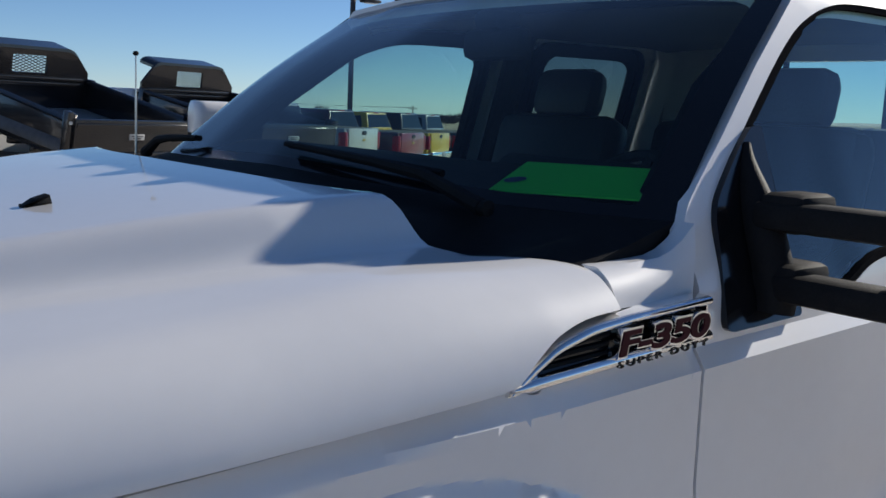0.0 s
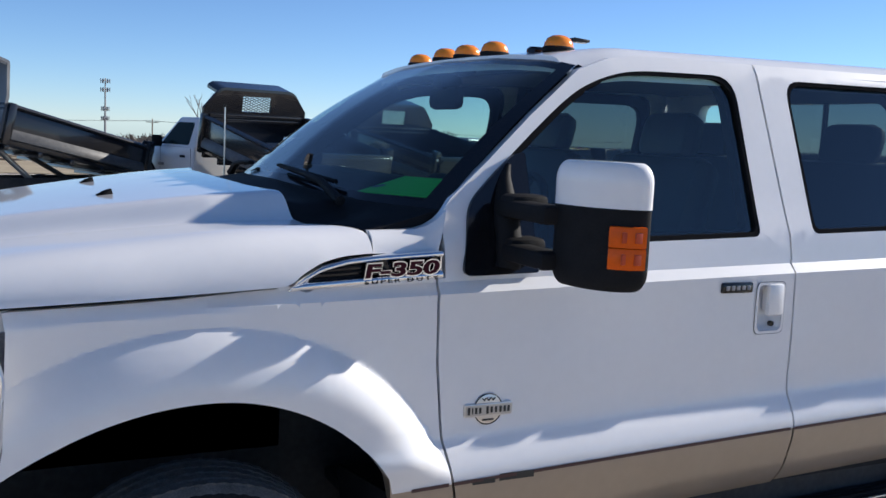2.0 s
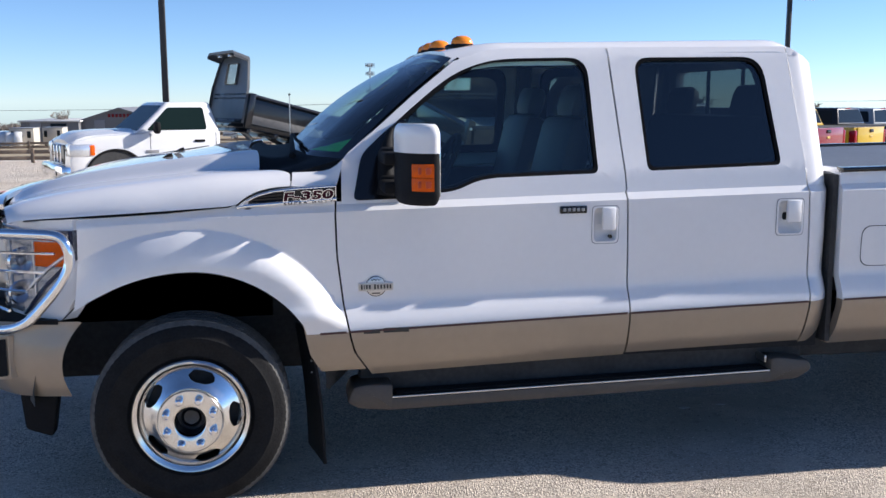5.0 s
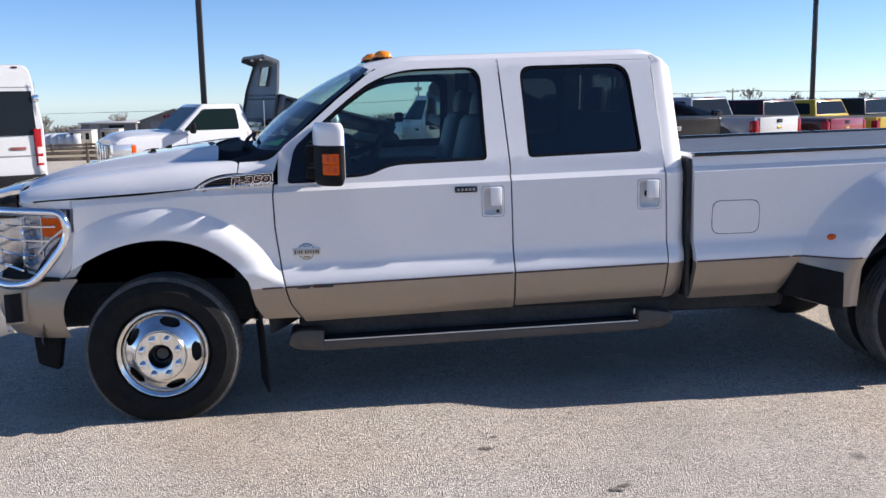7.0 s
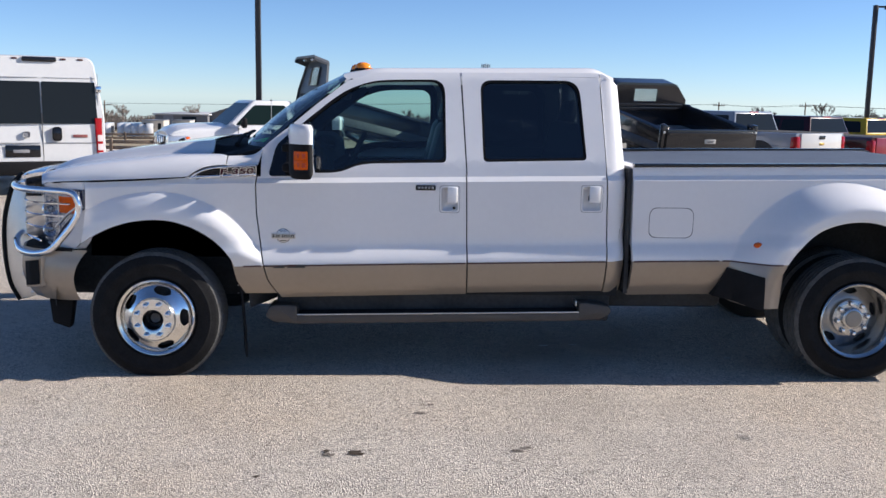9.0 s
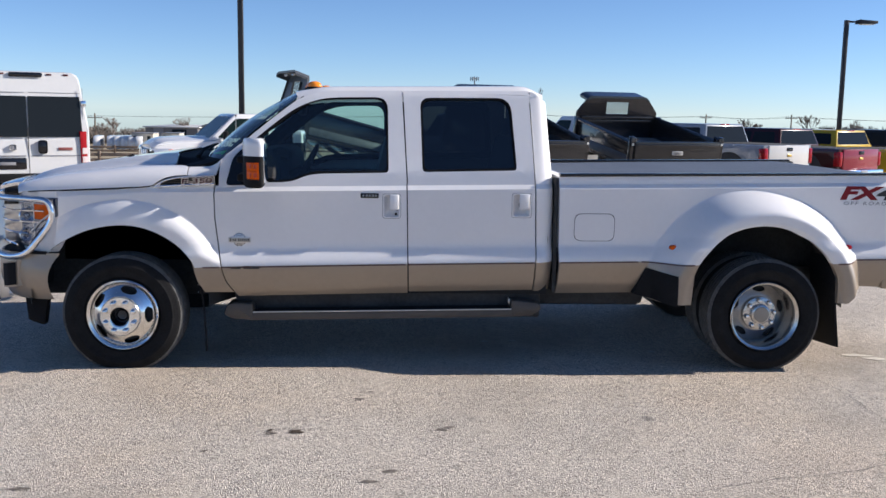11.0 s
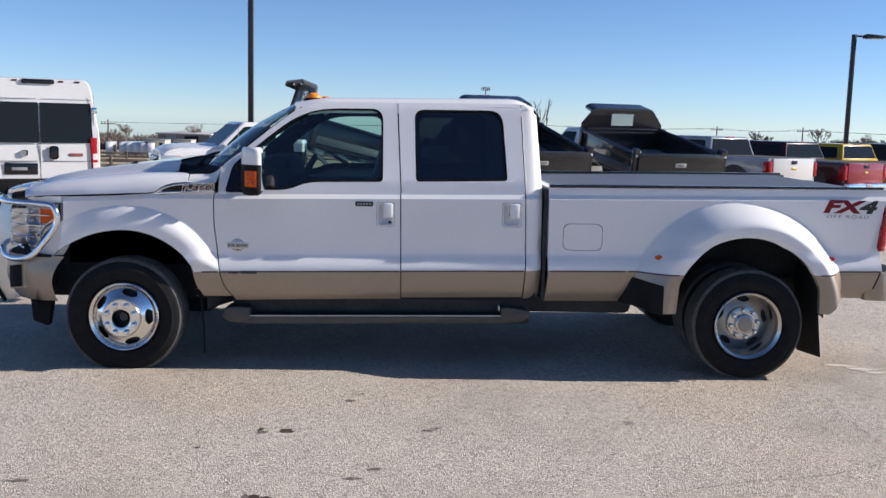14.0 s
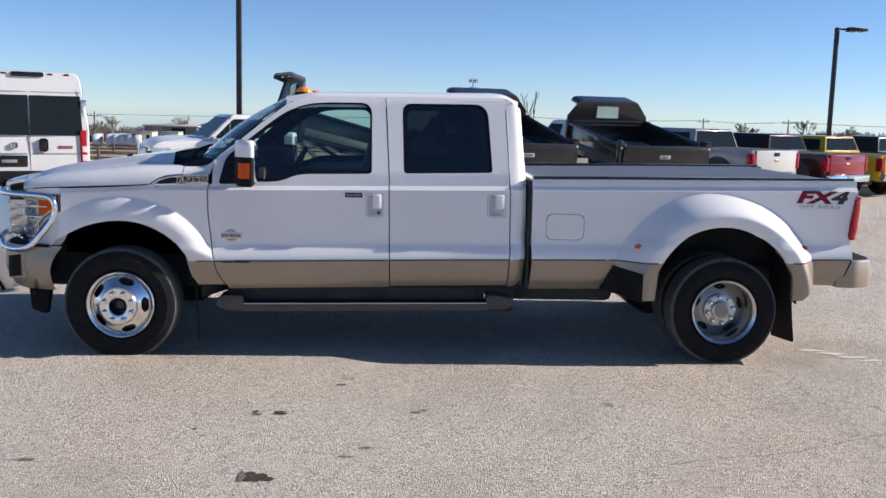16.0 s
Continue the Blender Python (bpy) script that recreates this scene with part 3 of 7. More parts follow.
    bm = fill(bmesh.new(), [inn], lambda x, z: (x, yo(-0.008), z))
    part("vent_backing", bm, GLOSSBLACK, vent)
    for k in range(3):
        za = 1.254 + 0.013 * k
        bm = tube(bmesh.new(), [(0.235 + 0.02 * k, yo(-0.004), za), (0.36, yo(-0.004), za + 0.006)], 0.003, 6)
        part("vent_slat", bm, PLASTIC, vent)
    turn = pose(0, 0, 0, 90, 0, 0) if s < 0 else pose(0, 0, 0, 90, 0, 180)
    mid = 0.466
    m = Matrix.Translation((mid, yo(0.010), 1.2785)) @ Matrix.Rotation(radians(-2.6 * -s), 4, "Y") @ turn
    lettering("model_letters", "F-350", 0.078, CHROME, vent, m, 0.006, "chrome raised letters", 0.12, fit=(0.214, 0.043), bold=0.005)
    m2 = Matrix.Translation((mid, yo(0.0165), 1.2785)) @ Matrix.Rotation(radians(-2.6 * -s), 4, "Y") @ turn
    lettering("model_letter_fill", "F-350", 0.072, mat("dark_red_fill", (0.045, 0.007, 0.013), 0.5, spec=0.1), vent, m2, 0.001, "dark red letter faces", 0.12, fit=(0.207, 0.036), bold=0.0022)
    m3 = Matrix.Translation((mid, yo(0.0150), 1.2495)) @ Matrix.Rotation(radians(-2.6 * -s), 4, "Y") @ turn
    lettering("series_letters", "SUPER DUTY", 0.021, GLOSSBLACK, vent, m3, 0.002, "small dark letters", 0, 1.35, fit=(0.205, 0.010))
    # door badge: a banner across a round shield
    yb = side_w(0.743, 0.88)
    bm = bmesh.new()
    prism(bm, [(0.743 + 0.043 * math.cos(a), 0.882 + 0.043 * math.sin(a)) for a in np.linspace(0, 2 * math.pi, 28, endpoint=False)], s * (yb - 0.01), s * (yb + 0.006), "y", 0.002)
    prism(bm, rounded([(0.669, 0.862), (0.817, 0.862), (0.819, 0.899), (0.667, 0.899)], 0.006), s * (yb - 0.01), s * (yb + 0.009), "y", 0.002)
    bdg = part("door_badge", bm, STEEL, d1, "brushed metal shield badge")
    bm = prism(bmesh.new(), rounded([(0.672, 0.866), (0.814, 0.866), (0.815, 0.895), (0.671, 0.895)], 0.005), s * (yb + 0.0088), s * (yb + 0.0096))
    part("badge_panel", bm, mat("pale_badge_enamel", (0.50, 0.47, 0.42), 0.35, metal=0.3), bdg)
    bm = tube(bmesh.new(), [(0.743 + 0.043 * math.cos(a), s * (yb + 0.0058), 0.882 + 0.043 * math.sin(a)) for a in np.linspace(0, 2 * math.pi, 28, endpoint=False)], 0.0016, 5, closed=True)
    part("badge_ring", bm, DECALBLACK, bdg)
    for k, cx in enumerate([0.682, 0.693, 0.704, 0.7165, 0.739, 0.752, 0.7655, 0.7795, 0.793, 0.805]):
        hgt = 0.021 if k in (0, 4) else 0.017
        part("badge_mark", bx((cx, s * (yb + 0.0102), 0.8805), (0.0032 if k == 1 else 0.0068, 0.0022, hgt), 0.0008), DECALBLACK, bdg)
    for dx in (-0.014, 0.0, 0.014):
        part("badge_mark", tube(bmesh.new(), [(0.743 + dx - 0.006, s * (yb + 0.0075), 0.914), (0.743 + dx, s * (yb + 0.0075), 0.906), (0.743 + dx + 0.006, s * (yb + 0.0075), 0.914)], 0.0018, 5), DECALBLACK, bdg)
    part("badge_mark", bx((0.743, s * (yb + 0.0065), 0.852), (0.036, 0.002, 0.005), 0.0006), DECALBLACK, bdg)
    # decal on the door's lower edge
    for k in range(2):
        x0, w = (0.70, 0.07) if k == 0 else (0.805, 0.11)
        part("door_decal", bx((x0 + 0.02, s * (side_w(x0, 0.69) + 0.001), 0.692 + 0.004 * k), (w, 0.002, 0.014 + 0.006 * k), 0), DECALBLACK, d1, "worn dark decal bar")
    # pinstripes
    for nm, par, x0, x1 in (("pinstripe", d1, 0.625, 1.878), ("pinstripe", d2, 1.892, 2.772), ("pinstripe", fen, 0.50, 0.612)):
        bm = sheet(bmesh.new(), 24, 1, lambda u, v: (x0 + (x1 - x0) * u, s * (side_w(x0 + (x1 - x0) * u, STRIPE + rake(x0)) + 0.0025), STRIPE + rake(x0 + (x1 - x0) * u) - 0.005 + 0.010 * v))
        part(nm, bm, PIN, par)
    # sail panel and mirror
    sail = rounded([(0.652, 1.250), (0.895, 1.255), (0.895, 1.585), (0.86, 1.580), (0.80, 1.535), (0.695, 1.44)], [0.03, 0.01, 0.01, 0.01, 0.03, 0.04])
    bm = bmesh.new()
    vs = [bm.verts.new((p[0], s * (side_w(*p) + 0.012), p[1])) for p in sail]
    bm.faces.new(vs)
    flange(bm, (0, -s * 0.03, 0))
    mir = part("mirror_base", bm, GLOSSBLACK, d1, "black plastic mirror base")
    bm = tube(bmesh.new(), smooth_path([(0.835, s * (side_w(0.835, 1.545) + 0.008), 1.548), (0.815, s * (side_w(0.815, 1.50) + 0.016), 1.50), (0.800, s * (side_w(0.80, 1.42) + 0.026), 1.42), (0.795, s * (side_w(0.795, 1.32) + 0.022), 1.32), (0.790, s * (side_w(0.79, 1.275) + 0.016), 1.272)]), [0.010 + 0.026 * sstep(0, 14, k) for k in range(25)], 12)
    part("mirror_pivot", bm, PLASTIC, mir)
    for za in (1.435, 1.318):
        bm = bmesh.new()
        box(bm, (0.80, s * 1.13, za), (0.075, 0.26, 0.048), 0.012)
        box(bm, (0.825, s * 1.05, za + 0.006), (0.115, 0.085, 0.066), 0.016)
        part("mirror_arm", bm, PLASTIC, mir, "black telescoping mirror arm")
    def shell(z0, z1, grow=0.0):
        """The mirror's housing between two heights."""
        bm = bmesh.new()
        rows = 22
        ring = []
        for j in range(rows + 1):
            z = z0 + (z1 - z0) * (0.5 - 0.5 * math.cos(math.pi * j / rows))
            e = min((z - 1.262), (1.578 - z))
            q = min(1, max(0, e) / 0.050)
            k = 1 - 0.27 * (1 - math.sqrt(1 - (1 - q) ** 2))
            pts = rounded([(0.950, 1.225), (0.962, 1.448), (0.90, 1.446), (0.825, 1.375), (0.798, 1.225)], [0.02, 0.03, 0.05, 0.08, 0.04], 5)
            cx, cy = 0.88, 1.335
            ring.append([bm.verts.new((cx + (p[0] - cx) * (k + grow), s * (cy + (p[1] - cy) * (k + grow * 0.6)), z)) for p in pts])
        n = len(ring[0])
        for j in range(rows):
            for i in range(n):
                bm.faces.new((ring[j][i], ring[j][(i + 1) % n], ring[j + 1][(i + 1) % n], ring[j + 1][i]))
        bm.faces.new(ring[0])
        bm.faces.new(ring[-1])
        return bm
    head = part("mirror_housing", shell(1.262, 1.464), PLASTIC, mir, "black lower mirror housing", sharp=75)
    part("mirror_cap", shell(1.466, 1.578, 0.015), WHITE, mir, "white painted mirror cap", sharp=75)
    for z, h in ((1.3995, 0.052), (1.3465, 0.052)):
        outl = [(0.855, 1.411), (0.872, 1.426), (0.90, 1.447), (0.937, 1.452), (0.937, 1.43), (0.89, 1.41), (0.866, 1.395)]
        bm = prism(bmesh.new(), [(a - 0.003, s * (b + 0.004)) for a, b in outl], z - h / 2, z + h / 2, "z", 0.003)
        lens_part = part("mirror_lamp", bm, AMBER, mir, "amber turn-signal lens")
        for dx in (0.884, 0.912):
            part("lamp_bead", bx((dx, s * (1.4535 if dx > 0.9 else 1.4395), z), (0.020, 0.006, h * 0.5), 0.002), mat("deep_amber", (0.50, 0.05, 0.002), 0.45), lens_part)
    part("mirror_glass", bx((0.962, s * 1.335, 1.42), (0.006, 0.17, 0.25), 0.002), mat("mirror_silver", (0.9, 0.9, 0.9), 0.02, metal=1.0), mir)
    # running board
    bz = lambda x: 0.362 + 0.0175 * (x - 0.82)
    bm = prism(bmesh.new(), [(0.79, bz(0.79) - 0.056), (2.655, bz(2.655) - 0.054), (2.655, bz(2.655)), (0.79, bz(0.79))], s * 0.80, s * 1.0, "y", 0.012)
    prism(bm, rounded([(0.615, 0.350), (0.67, 0.318), (0.82, 0.306), (0.82, 0.428), (0.70, 0.432), (0.64, 0.420)], 0.02), s * 0.80, s * 1.004, "y", 0.016)
    prism(bm, rounded([(2.62, 0.342), (2.76, 0.350), (2.835, 0.392), (2.82, 0.440), (2.66, 0.462), (2.62, 0.458)], 0.02), s * 0.80, s * 1.004, "y", 0.016)
    rb = part("running_board", bm, mat("tan_running_board", (0.075, 0.063, 0.053), 0.5, vary=0.15), truck, "tan-brown moulded running board")
    tilt = Matrix.Translation((1.72, 0, bz(1.72))) @ Matrix.Rotation(radians(-1.0), 4, "Y")
    part("step_tread", box(bmesh.new(), (0, s * 0.898, 0.004), (1.80, 0.15, 0.010), 0.003, tilt), PLASTIC, rb, "black ribbed step tread")
    for k in range(6):
        part("tread_rib", box(bmesh.new(), (0, s * (0.838 + 0.025 * k), 0.012), (1.76, 0.010, 0.008), 0.002, tilt), RUBBER, rb)
    part("tread_edge", box(bmesh.new(), (0, s * 0.990, 0.003), (1.82, 0.010, 0.008), 0.002, tilt), STEEL, rb, "bright metal edge trim")
    # steel piece added to give the end cap its bright glint
    part("cap_glint", box(bmesh.new(), (0.888, s * 0.93, 0.055), (0.012, 0.09, 0.035), 0.004, tilt), STEEL, rb, "small steel piece added as a glint on the board's end")
    part("rocker_sill", bx((1.76, s * 0.855, 0.440), (2.16, 0.08, 0.25), 0.02), DARK, rb)
    for xx in (0.95, 1.75, 2.55):
        bm = tube(bmesh.new(), [(xx, s * 0.6, 0.46), (xx, s * 0.88, 0.34)], 0.02, 8)
        part("board_bracket", bm, DARK, rb)
    # dark inner sill behind the seams
    bm = bmesh.new()
    box(bm, (1.72, s * 0.94, 0.68), (2.30, 0.03, 0.36), 0)
    box(bm, (1.72, s * 0.945, 1.04), (2.30, 0.03, 0.42), 0)
    part("door_trim", bm, CABLACK, d1, "black inner door trim")
    return fen


cab_side(-1)
cab_side(1)


def arch_liner(cx, cz, r, y0, y1, s, front=1.0):
    bm = bmesh.new()
    fx = lambda t: front if math.cos(t) < 0 else 1.0
    n = 28
    a = [math.pi * (-0.02 + 1.04 * k / n) for k in range(n + 1)]
    v0 = [bm.verts.new((cx + fx(t) * r * math.cos(t), s * y0, cz + r * math.sin(t))) for t in a]
    v1 = [bm.verts.new((cx + fx(t) * 1.3 * r * math.cos(t), s * y1, cz + (1.3 if r * 1.3 + cz < 1.19 else 1.25) * r * math.sin(t))) for t in a]
    for k in range(n):
        bm.faces.new((v0[k], v0[k + 1], v1[k + 1], v1[k]))
    bm.faces.new(v1)
    return part("wheel_well", bm, DARK, truck)


for s in (-1, 1):
    arch_liner(FRONT_ARCH[0], FRONT_ARCH[1], 0.545, 1.03, 0.55, s, 1.2)
    arch_liner(REAR_ARCH[0], REAR_ARCH[1], 0.57, 1.16, 0.42, s)

# ---- hood, cowl, windscreen, roof ----


def hood_z(x, y):
    a = abs(y)
    w = plan_w(x) + 0.002
    centre = ips(x, [(-0.905, 1.160), (-0.885, 1.200), (-0.85, 1.245), (-0.80, 1.274), (-0.70, 1.308), (-0.525, 1.347), (-0.18, 1.402), (0.08, 1.436), (0.30, 1.456), (0.42, 1.462)])
    shoulder = ips(x, [(-0.90, 1.155), (-0.85, 1.208), (-0.80, 1.235), (-0.70, 1.268), (-0.525, 1.304), (-0.18, 1.348), (0.08, 1.375), (0.30, 1.384), (0.42, 1.391)])
    yc = ip(x, [(-0.85, 0.50), (0.05, 0.715), (0.27, 0.742), (0.42, 0.77)])
    dome = 1 - sstep(yc - 0.10, yc + 0.03, a)
    base = ips(x, [(-0.80, 1.145), (-0.70, 1.190), (-0.47, 1.206), (-0.10, 1.226), (0.15, 1.240), (0.42, 1.256)])
    t = min(1, max(0, (w - a) / 0.20))
    top = shoulder + (centre - shoulder) * dome - 0.012 * (a / 1.0) ** 2
    return base + (top - base) * (1 - (1 - t) ** 3) ** 0.62


def hood_side(x):
    """Half the hood's width: its edge rises over the fender vent."""
    w = plan_w(x) + 0.002
    edge = ips(x, [(0.13, 1.238), (0.17, 1.246), (0.20, 1.268), (0.26, 1.298), (0.33, 1.312), (0.45, 1.319)])
    if x < 0.13 or hood_z(x, w) >= edge:
        return w
    lo, hi = w - 0.2, w
    for _ in range(22):
        m = (lo + hi) / 2
        lo, hi = (lo, m) if hood_z(x, m) < edge else (m, hi)
    return lo


def hood_front(y):
    return -0.715 - 0.19 * math.cos(min(1, abs(y) / 1.05) * math.pi / 2) ** 0.8


def hood_rear(y):
    a = abs(y)
    return ips(a, [(0, 0.205), (0.4, 0.212), (0.6, 0.236), (0.70, 0.262), (0.80, 0.264), (0.855, 0.266), (0.88, 0.285), (0.92, 0.330), (0.96, 0.373), (0.985, 0.391), (1.0, 0.394), (1.09, 0.390)])


def hood_point(u, v):
    k = 2 * u - 1
    k = math.copysign(1 - (1 - abs(k)) ** 1.6, k)
    w = 1.0
    for _ in range(2):
        y = k * w
        x = hood_front(y) + (hood_rear(y) - hood_front(y)) * v
        w = hood_side(x)
    y = k * w
    return (x, y, hood_z(x, y))


bm = sheet(bmesh.new(), 120, 90, hood_point)
for v in [v for v in flange(bm, (0, 0, -0.004)).verts if v.is_boundary]:
    v.co.y *= 0.955
hood = part("hood", bm, WHITE, truck, sharp=50)
for y in (-0.285, 0.30):
    bm = bmesh.new()
    prism(bm, rounded([(-0.205, hood_z(-0.19, y) - 0.002), (-0.155, hood_z(-0.16, y) - 0.002), (-0.16, hood_z(-0.16, y) + 0.016), (-0.185, hood_z(-0.19, y) + 0.012)], 0.004), y - 0.014, y + 0.014, "y", 0.004)
    part("washer_nozzle", bm, PLASTIC, hood, "black washer nozzle")


def ws_bottom(y):
    a = abs(y)
    return Vector((ip(a, [(0, 0.40), (0.4, 0.425), (0.7, 0.475), (0.85, 0.545), (0.96, 0.622)]), y, ip(a, [(0, 1.445), (0.6, 1.428), (0.96, 1.422)])))


def ws_top(y):
    a = abs(y)
    return Vector((ip(a, [(0, 1.070), (0.4, 1.076), (0.7, 1.098), (0.815, 1.118)]), y, ip(a, [(0, 1.900), (0.4, 1.893), (0.7, 1.873), (0.815, 1.852)])))


def ws_point(u, v):
    k = 2 * u - 1
    a, b = ws_bottom(0.955 * k), ws_top(0.812 * k)
    p = a.lerp(b, v)
    n = Vector((-0.65, 0, 0.75))
    return p + n * 0.035 * math.sin(math.pi * v) * (1 - k * k) + n * 0.012 * math.sin(math.pi * v)


bm = bmesh.new()
NU, NV = 36, 18
us = [0, 0.03] + [0.03 + 0.94 * k / (NU - 2) for k in range(1, NU - 1)] + [1]
vsv = [0, 0.04] + [0.04 + 0.90 * k / (NV - 2) for k in range(1, NV - 1)] + [1]
us[-2], vsv[-2] = 0.97, 0.94
grid = [[bm.verts.new(ws_point(u, v)) for v in vsv] for u in us]
for i in range(len(us) - 1):
    for j in range(len(vsv) - 1):
        f = bm.faces.new((grid[i][j], grid[i + 1][j], grid[i + 1][j + 1], grid[i][j + 1]))
        f.material_index = 1 if i in (0, len(us) - 2) or j in (0, len(vsv) - 2) else 0
part("windscreen", outward(bm), [GLASS_FRONT, GLOSSBLACK], truck, "raked windscreen with black border", sharp=60)

# black cowl between hood and glass
bm = sheet(bmesh.new(), 40, 6, lambda u, v: tuple(Vector((hood_rear(0.96 * (2 * u - 1)) + 0.004, 0.96 * (2 * u - 1), hood_z(hood_rear(0.96 * (2 * u - 1)), 0.96 * (2 * u - 1)) - 0.016 - 0.03 * math.sin(math.pi * v) * (abs(2 * u - 1) < 0.9))).lerp(ws_bottom(0.955 * (2 * u - 1)) + Vector((0.015, 0, 0.004)), v)))
flange(bm, (0, 0, -0.03))
part("cowl", bm, PLASTIC, truck, "black plastic cowl grille")
for ya, yb in ((-0.72, -0.06), (0.80, 0.46)):
    pa, pb = ws_bottom(ya) + Vector((-0.075, 0, 0.0)), ws_bottom(yb) + Vector((0.01, 0, 0.052))
    bm = tube(bmesh.new(), [pa, pa.lerp(pb, 0.25) + Vector((0, 0, 0.025)), pa.lerp(pb, 0.5) + Vector((0, 0, 0.02)), pb], [0.016, 0.012, 0.010, 0.006], 8)
    wip = part("wiper", bm, PLASTIC, truck, "black windscreen wiper")
    bm = bmesh.new()
    base = ws_bottom((ya + yb) / 2) + Vector((0.012, 0, 0.045))
    tube(bm, [ws_bottom(ya * 0.75 + yb * 0.25) + Vector((0.005, 0, 0.04)), base, ws_bottom(yb) + Vector((0.02, 0, 0.05))], 0.008, 6)
    part("wiper_blade", bm, RUBBER, wip)
    part("wiper_pivot", lathe(bmesh.new(), [(0.001, -0.02), (0.014, -0.016), (0.014, 0.012), (0.001, 0.016)], 12, pa), PLASTIC, wip)


def roof_z(x, y):
    a = abs(y)
    edge = 1.927 + rake(x)
    crown = 0.020 * (1 - (a / 0.80) ** 2) if a < 0.8 else 0
    front = -0.035 * (1 - sstep(1.03, 1.36, x))
    back = -0.062 * sstep(2.64, 2.86, x) ** 2
    return edge + crown + front + back - 0.055 * sstep(0.66, 0.795, a) ** 2


def roof_pt(u, v):
    y = 0.792 * math.sin((2 * u - 1) * math.pi / 2)
    xf = ws_top(max(-0.8, min(0.8, y))).x - 0.004
    x = xf + (2.848 - 0.05 * abs(2 * u - 1) ** 5 - xf) * v
    z = roof_z(x, y)
    if v < 0.02:
        z = min(z, ws_top(max(-0.8, min(0.8, y))).z + 0.012)
    return (x, y, z)


bm = sheet(bmesh.new(), 40, 40, roof_pt)
flange(bm, (0, 0, -0.05))
roof = part("roof", bm, WHITE, truck, sharp=50)
part("headliner", sheet(bmesh.new(), 12, 12, lambda u, v: (1.16 + 1.58 * v, -0.74 + 1.48 * u, roof_z(1.16 + 1.58 * v, -0.70 + 1.40 * u) - 0.07)), HEADLINER, roof)
for y in (-0.560, -0.205, 0.0, 0.205, 0.560):
    xx = 1.212 - 0.055 * (1 - (y / 0.56) ** 2)
    z = roof_z(xx, y)
    base = lathe(bmesh.new(), [(0.050, -0.006), (0.050, 0.008), (0.046, 0.012)], 24)
    bmesh.ops.transform(base, matrix=Matrix.Translation((xx, y, z)) @ Matrix.Rotation(radians(90), 4, "X") @ Matrix.Diagonal((1.15, 1, 0.85, 1)), verts=base.verts)
    lb = part("lamp_base", base, PLASTIC, roof)
    dome = lathe(bmesh.new(), [(0.046, 0.010), (0.045, 0.022), (0.037, 0.038), (0.022, 0.048), (0.001, 0.051)], 24)
    bmesh.ops.transform(dome, matrix=Matrix.Translation((xx, y, z)) @ Matrix.Rotation(radians(90), 4, "X") @ Matrix.Diagonal((1.15, 1, 0.85, 1)), verts=dome.verts)
    part("clearance_lamp", dome, CLEARANCE, lb, "amber cab clearance lamp")
# antenna blister
bm = lathe(bmesh.new(), [(0.036, -0.004), (0.035, 0.008), (0.026, 0.016), (0.001, 0.018)], 20)
bmesh.ops.transform(bm, matrix=Matrix.Translation((1.19, -0.465, roof_z(1.19, -0.465))) @ Matrix.Rotation(radians(90), 4, "X") @ Matrix.Diagonal((1.2, 1, 0.6, 1)), verts=bm.verts)
part("antenna_blister", bm, GLOSSBLACK, roof, "black roof antenna housing")
tube_bm = tube(bmesh.new(), [(0.42, 0.81, 1.33), (0.42, 0.81, 1.52), (0.42, 0.81, 1.70)], [0.004, 0.003, 0.0025], 6)
ant = part("antenna_mast", tube_bm, STEEL, truck, "thin whip antenna")
part("antenna_tip", lathe(bmesh.new(), [(0.001, -0.01), (0.007, -0.006), (0.007, 0.006), (0.001, 0.01)], 10, (0.42, 0.81, 1.705)), PLASTIC, ant)

# back of the cab with its window
lpo = [(-0.80, 0.75), (0.80, 0.75), (0.86, 1.30), (0.775, 1.84), (0.70, 1.895), (0.55, 1.93), (-0.55, 1.93), (-0.70, 1.895), (-0.775, 1.84), (-0.86, 1.30)]
lpi = rounded([(-0.62, 1.46), (0.62, 1.46), (0.56, 1.83), (-0.56, 1.83)], 0.06)
bm = fill(bmesh.new(), [lpo, lpi], lambda y, z: (ip(z, [(0.7, 2.88), (1.34, 2.875), (1.93, 2.80)]), y, z))
flange(bm, (-0.05, 0, 0))
back = part("cab_back", bm, WHITE, truck)
bm = bmesh.new()
bm.faces.new([bm.verts.new((ip(p[1], [(0.7, 2.88), (1.34, 2.875), (1.93, 2.78)]) - 0.012, p[0], p[1])) for p in lpi])
part("rear_glass", outward(bm), GLASS_FRONT, back)
for y in (-0.21, 0.21):
    part("slider_frame", bx((2.815, y, 1.65), (0.014, 0.02, 0.37), 0), PLASTIC, back)

# ---- cabin ----
bm = bmesh.new()
prism(bm, rounded([(0.52, 1.15), (1.02, 1.15), (1.00, 1.40), (0.93, 1.466), (0.78, 1.466), (0.54, 1.412)], 0.03), -0.86, 0.86, "y", 0.03)
dash = part("dashboard", bm, CABLACK, truck, "black dashboard")
bm = prism(bmesh.new(), rounded([(0.88, 1.43), (1.04, 1.40), (1.03, 1.475), (0.93, 1.495)], 0.03), -0.62, -0.20, "y", 0.02)
part("instrument_hood", bm, CABLACK, dash)
wheel_m = Matrix.Translation((1.13, -0.42, 1.33)) @ Matrix.Rotation(radians(-62), 4, "Y")
bm = bmesh.new()
tube(bm, [(0.19 * math.cos(t), 0.19 * math.sin(t), 0) for t in np.linspace(0, 2 * math.pi, 32, endpoint=False)], 0.015, 8, closed=True)
box(bm, (0, 0, -0.01), (0.14, 0.13, 0.04), 0.02)
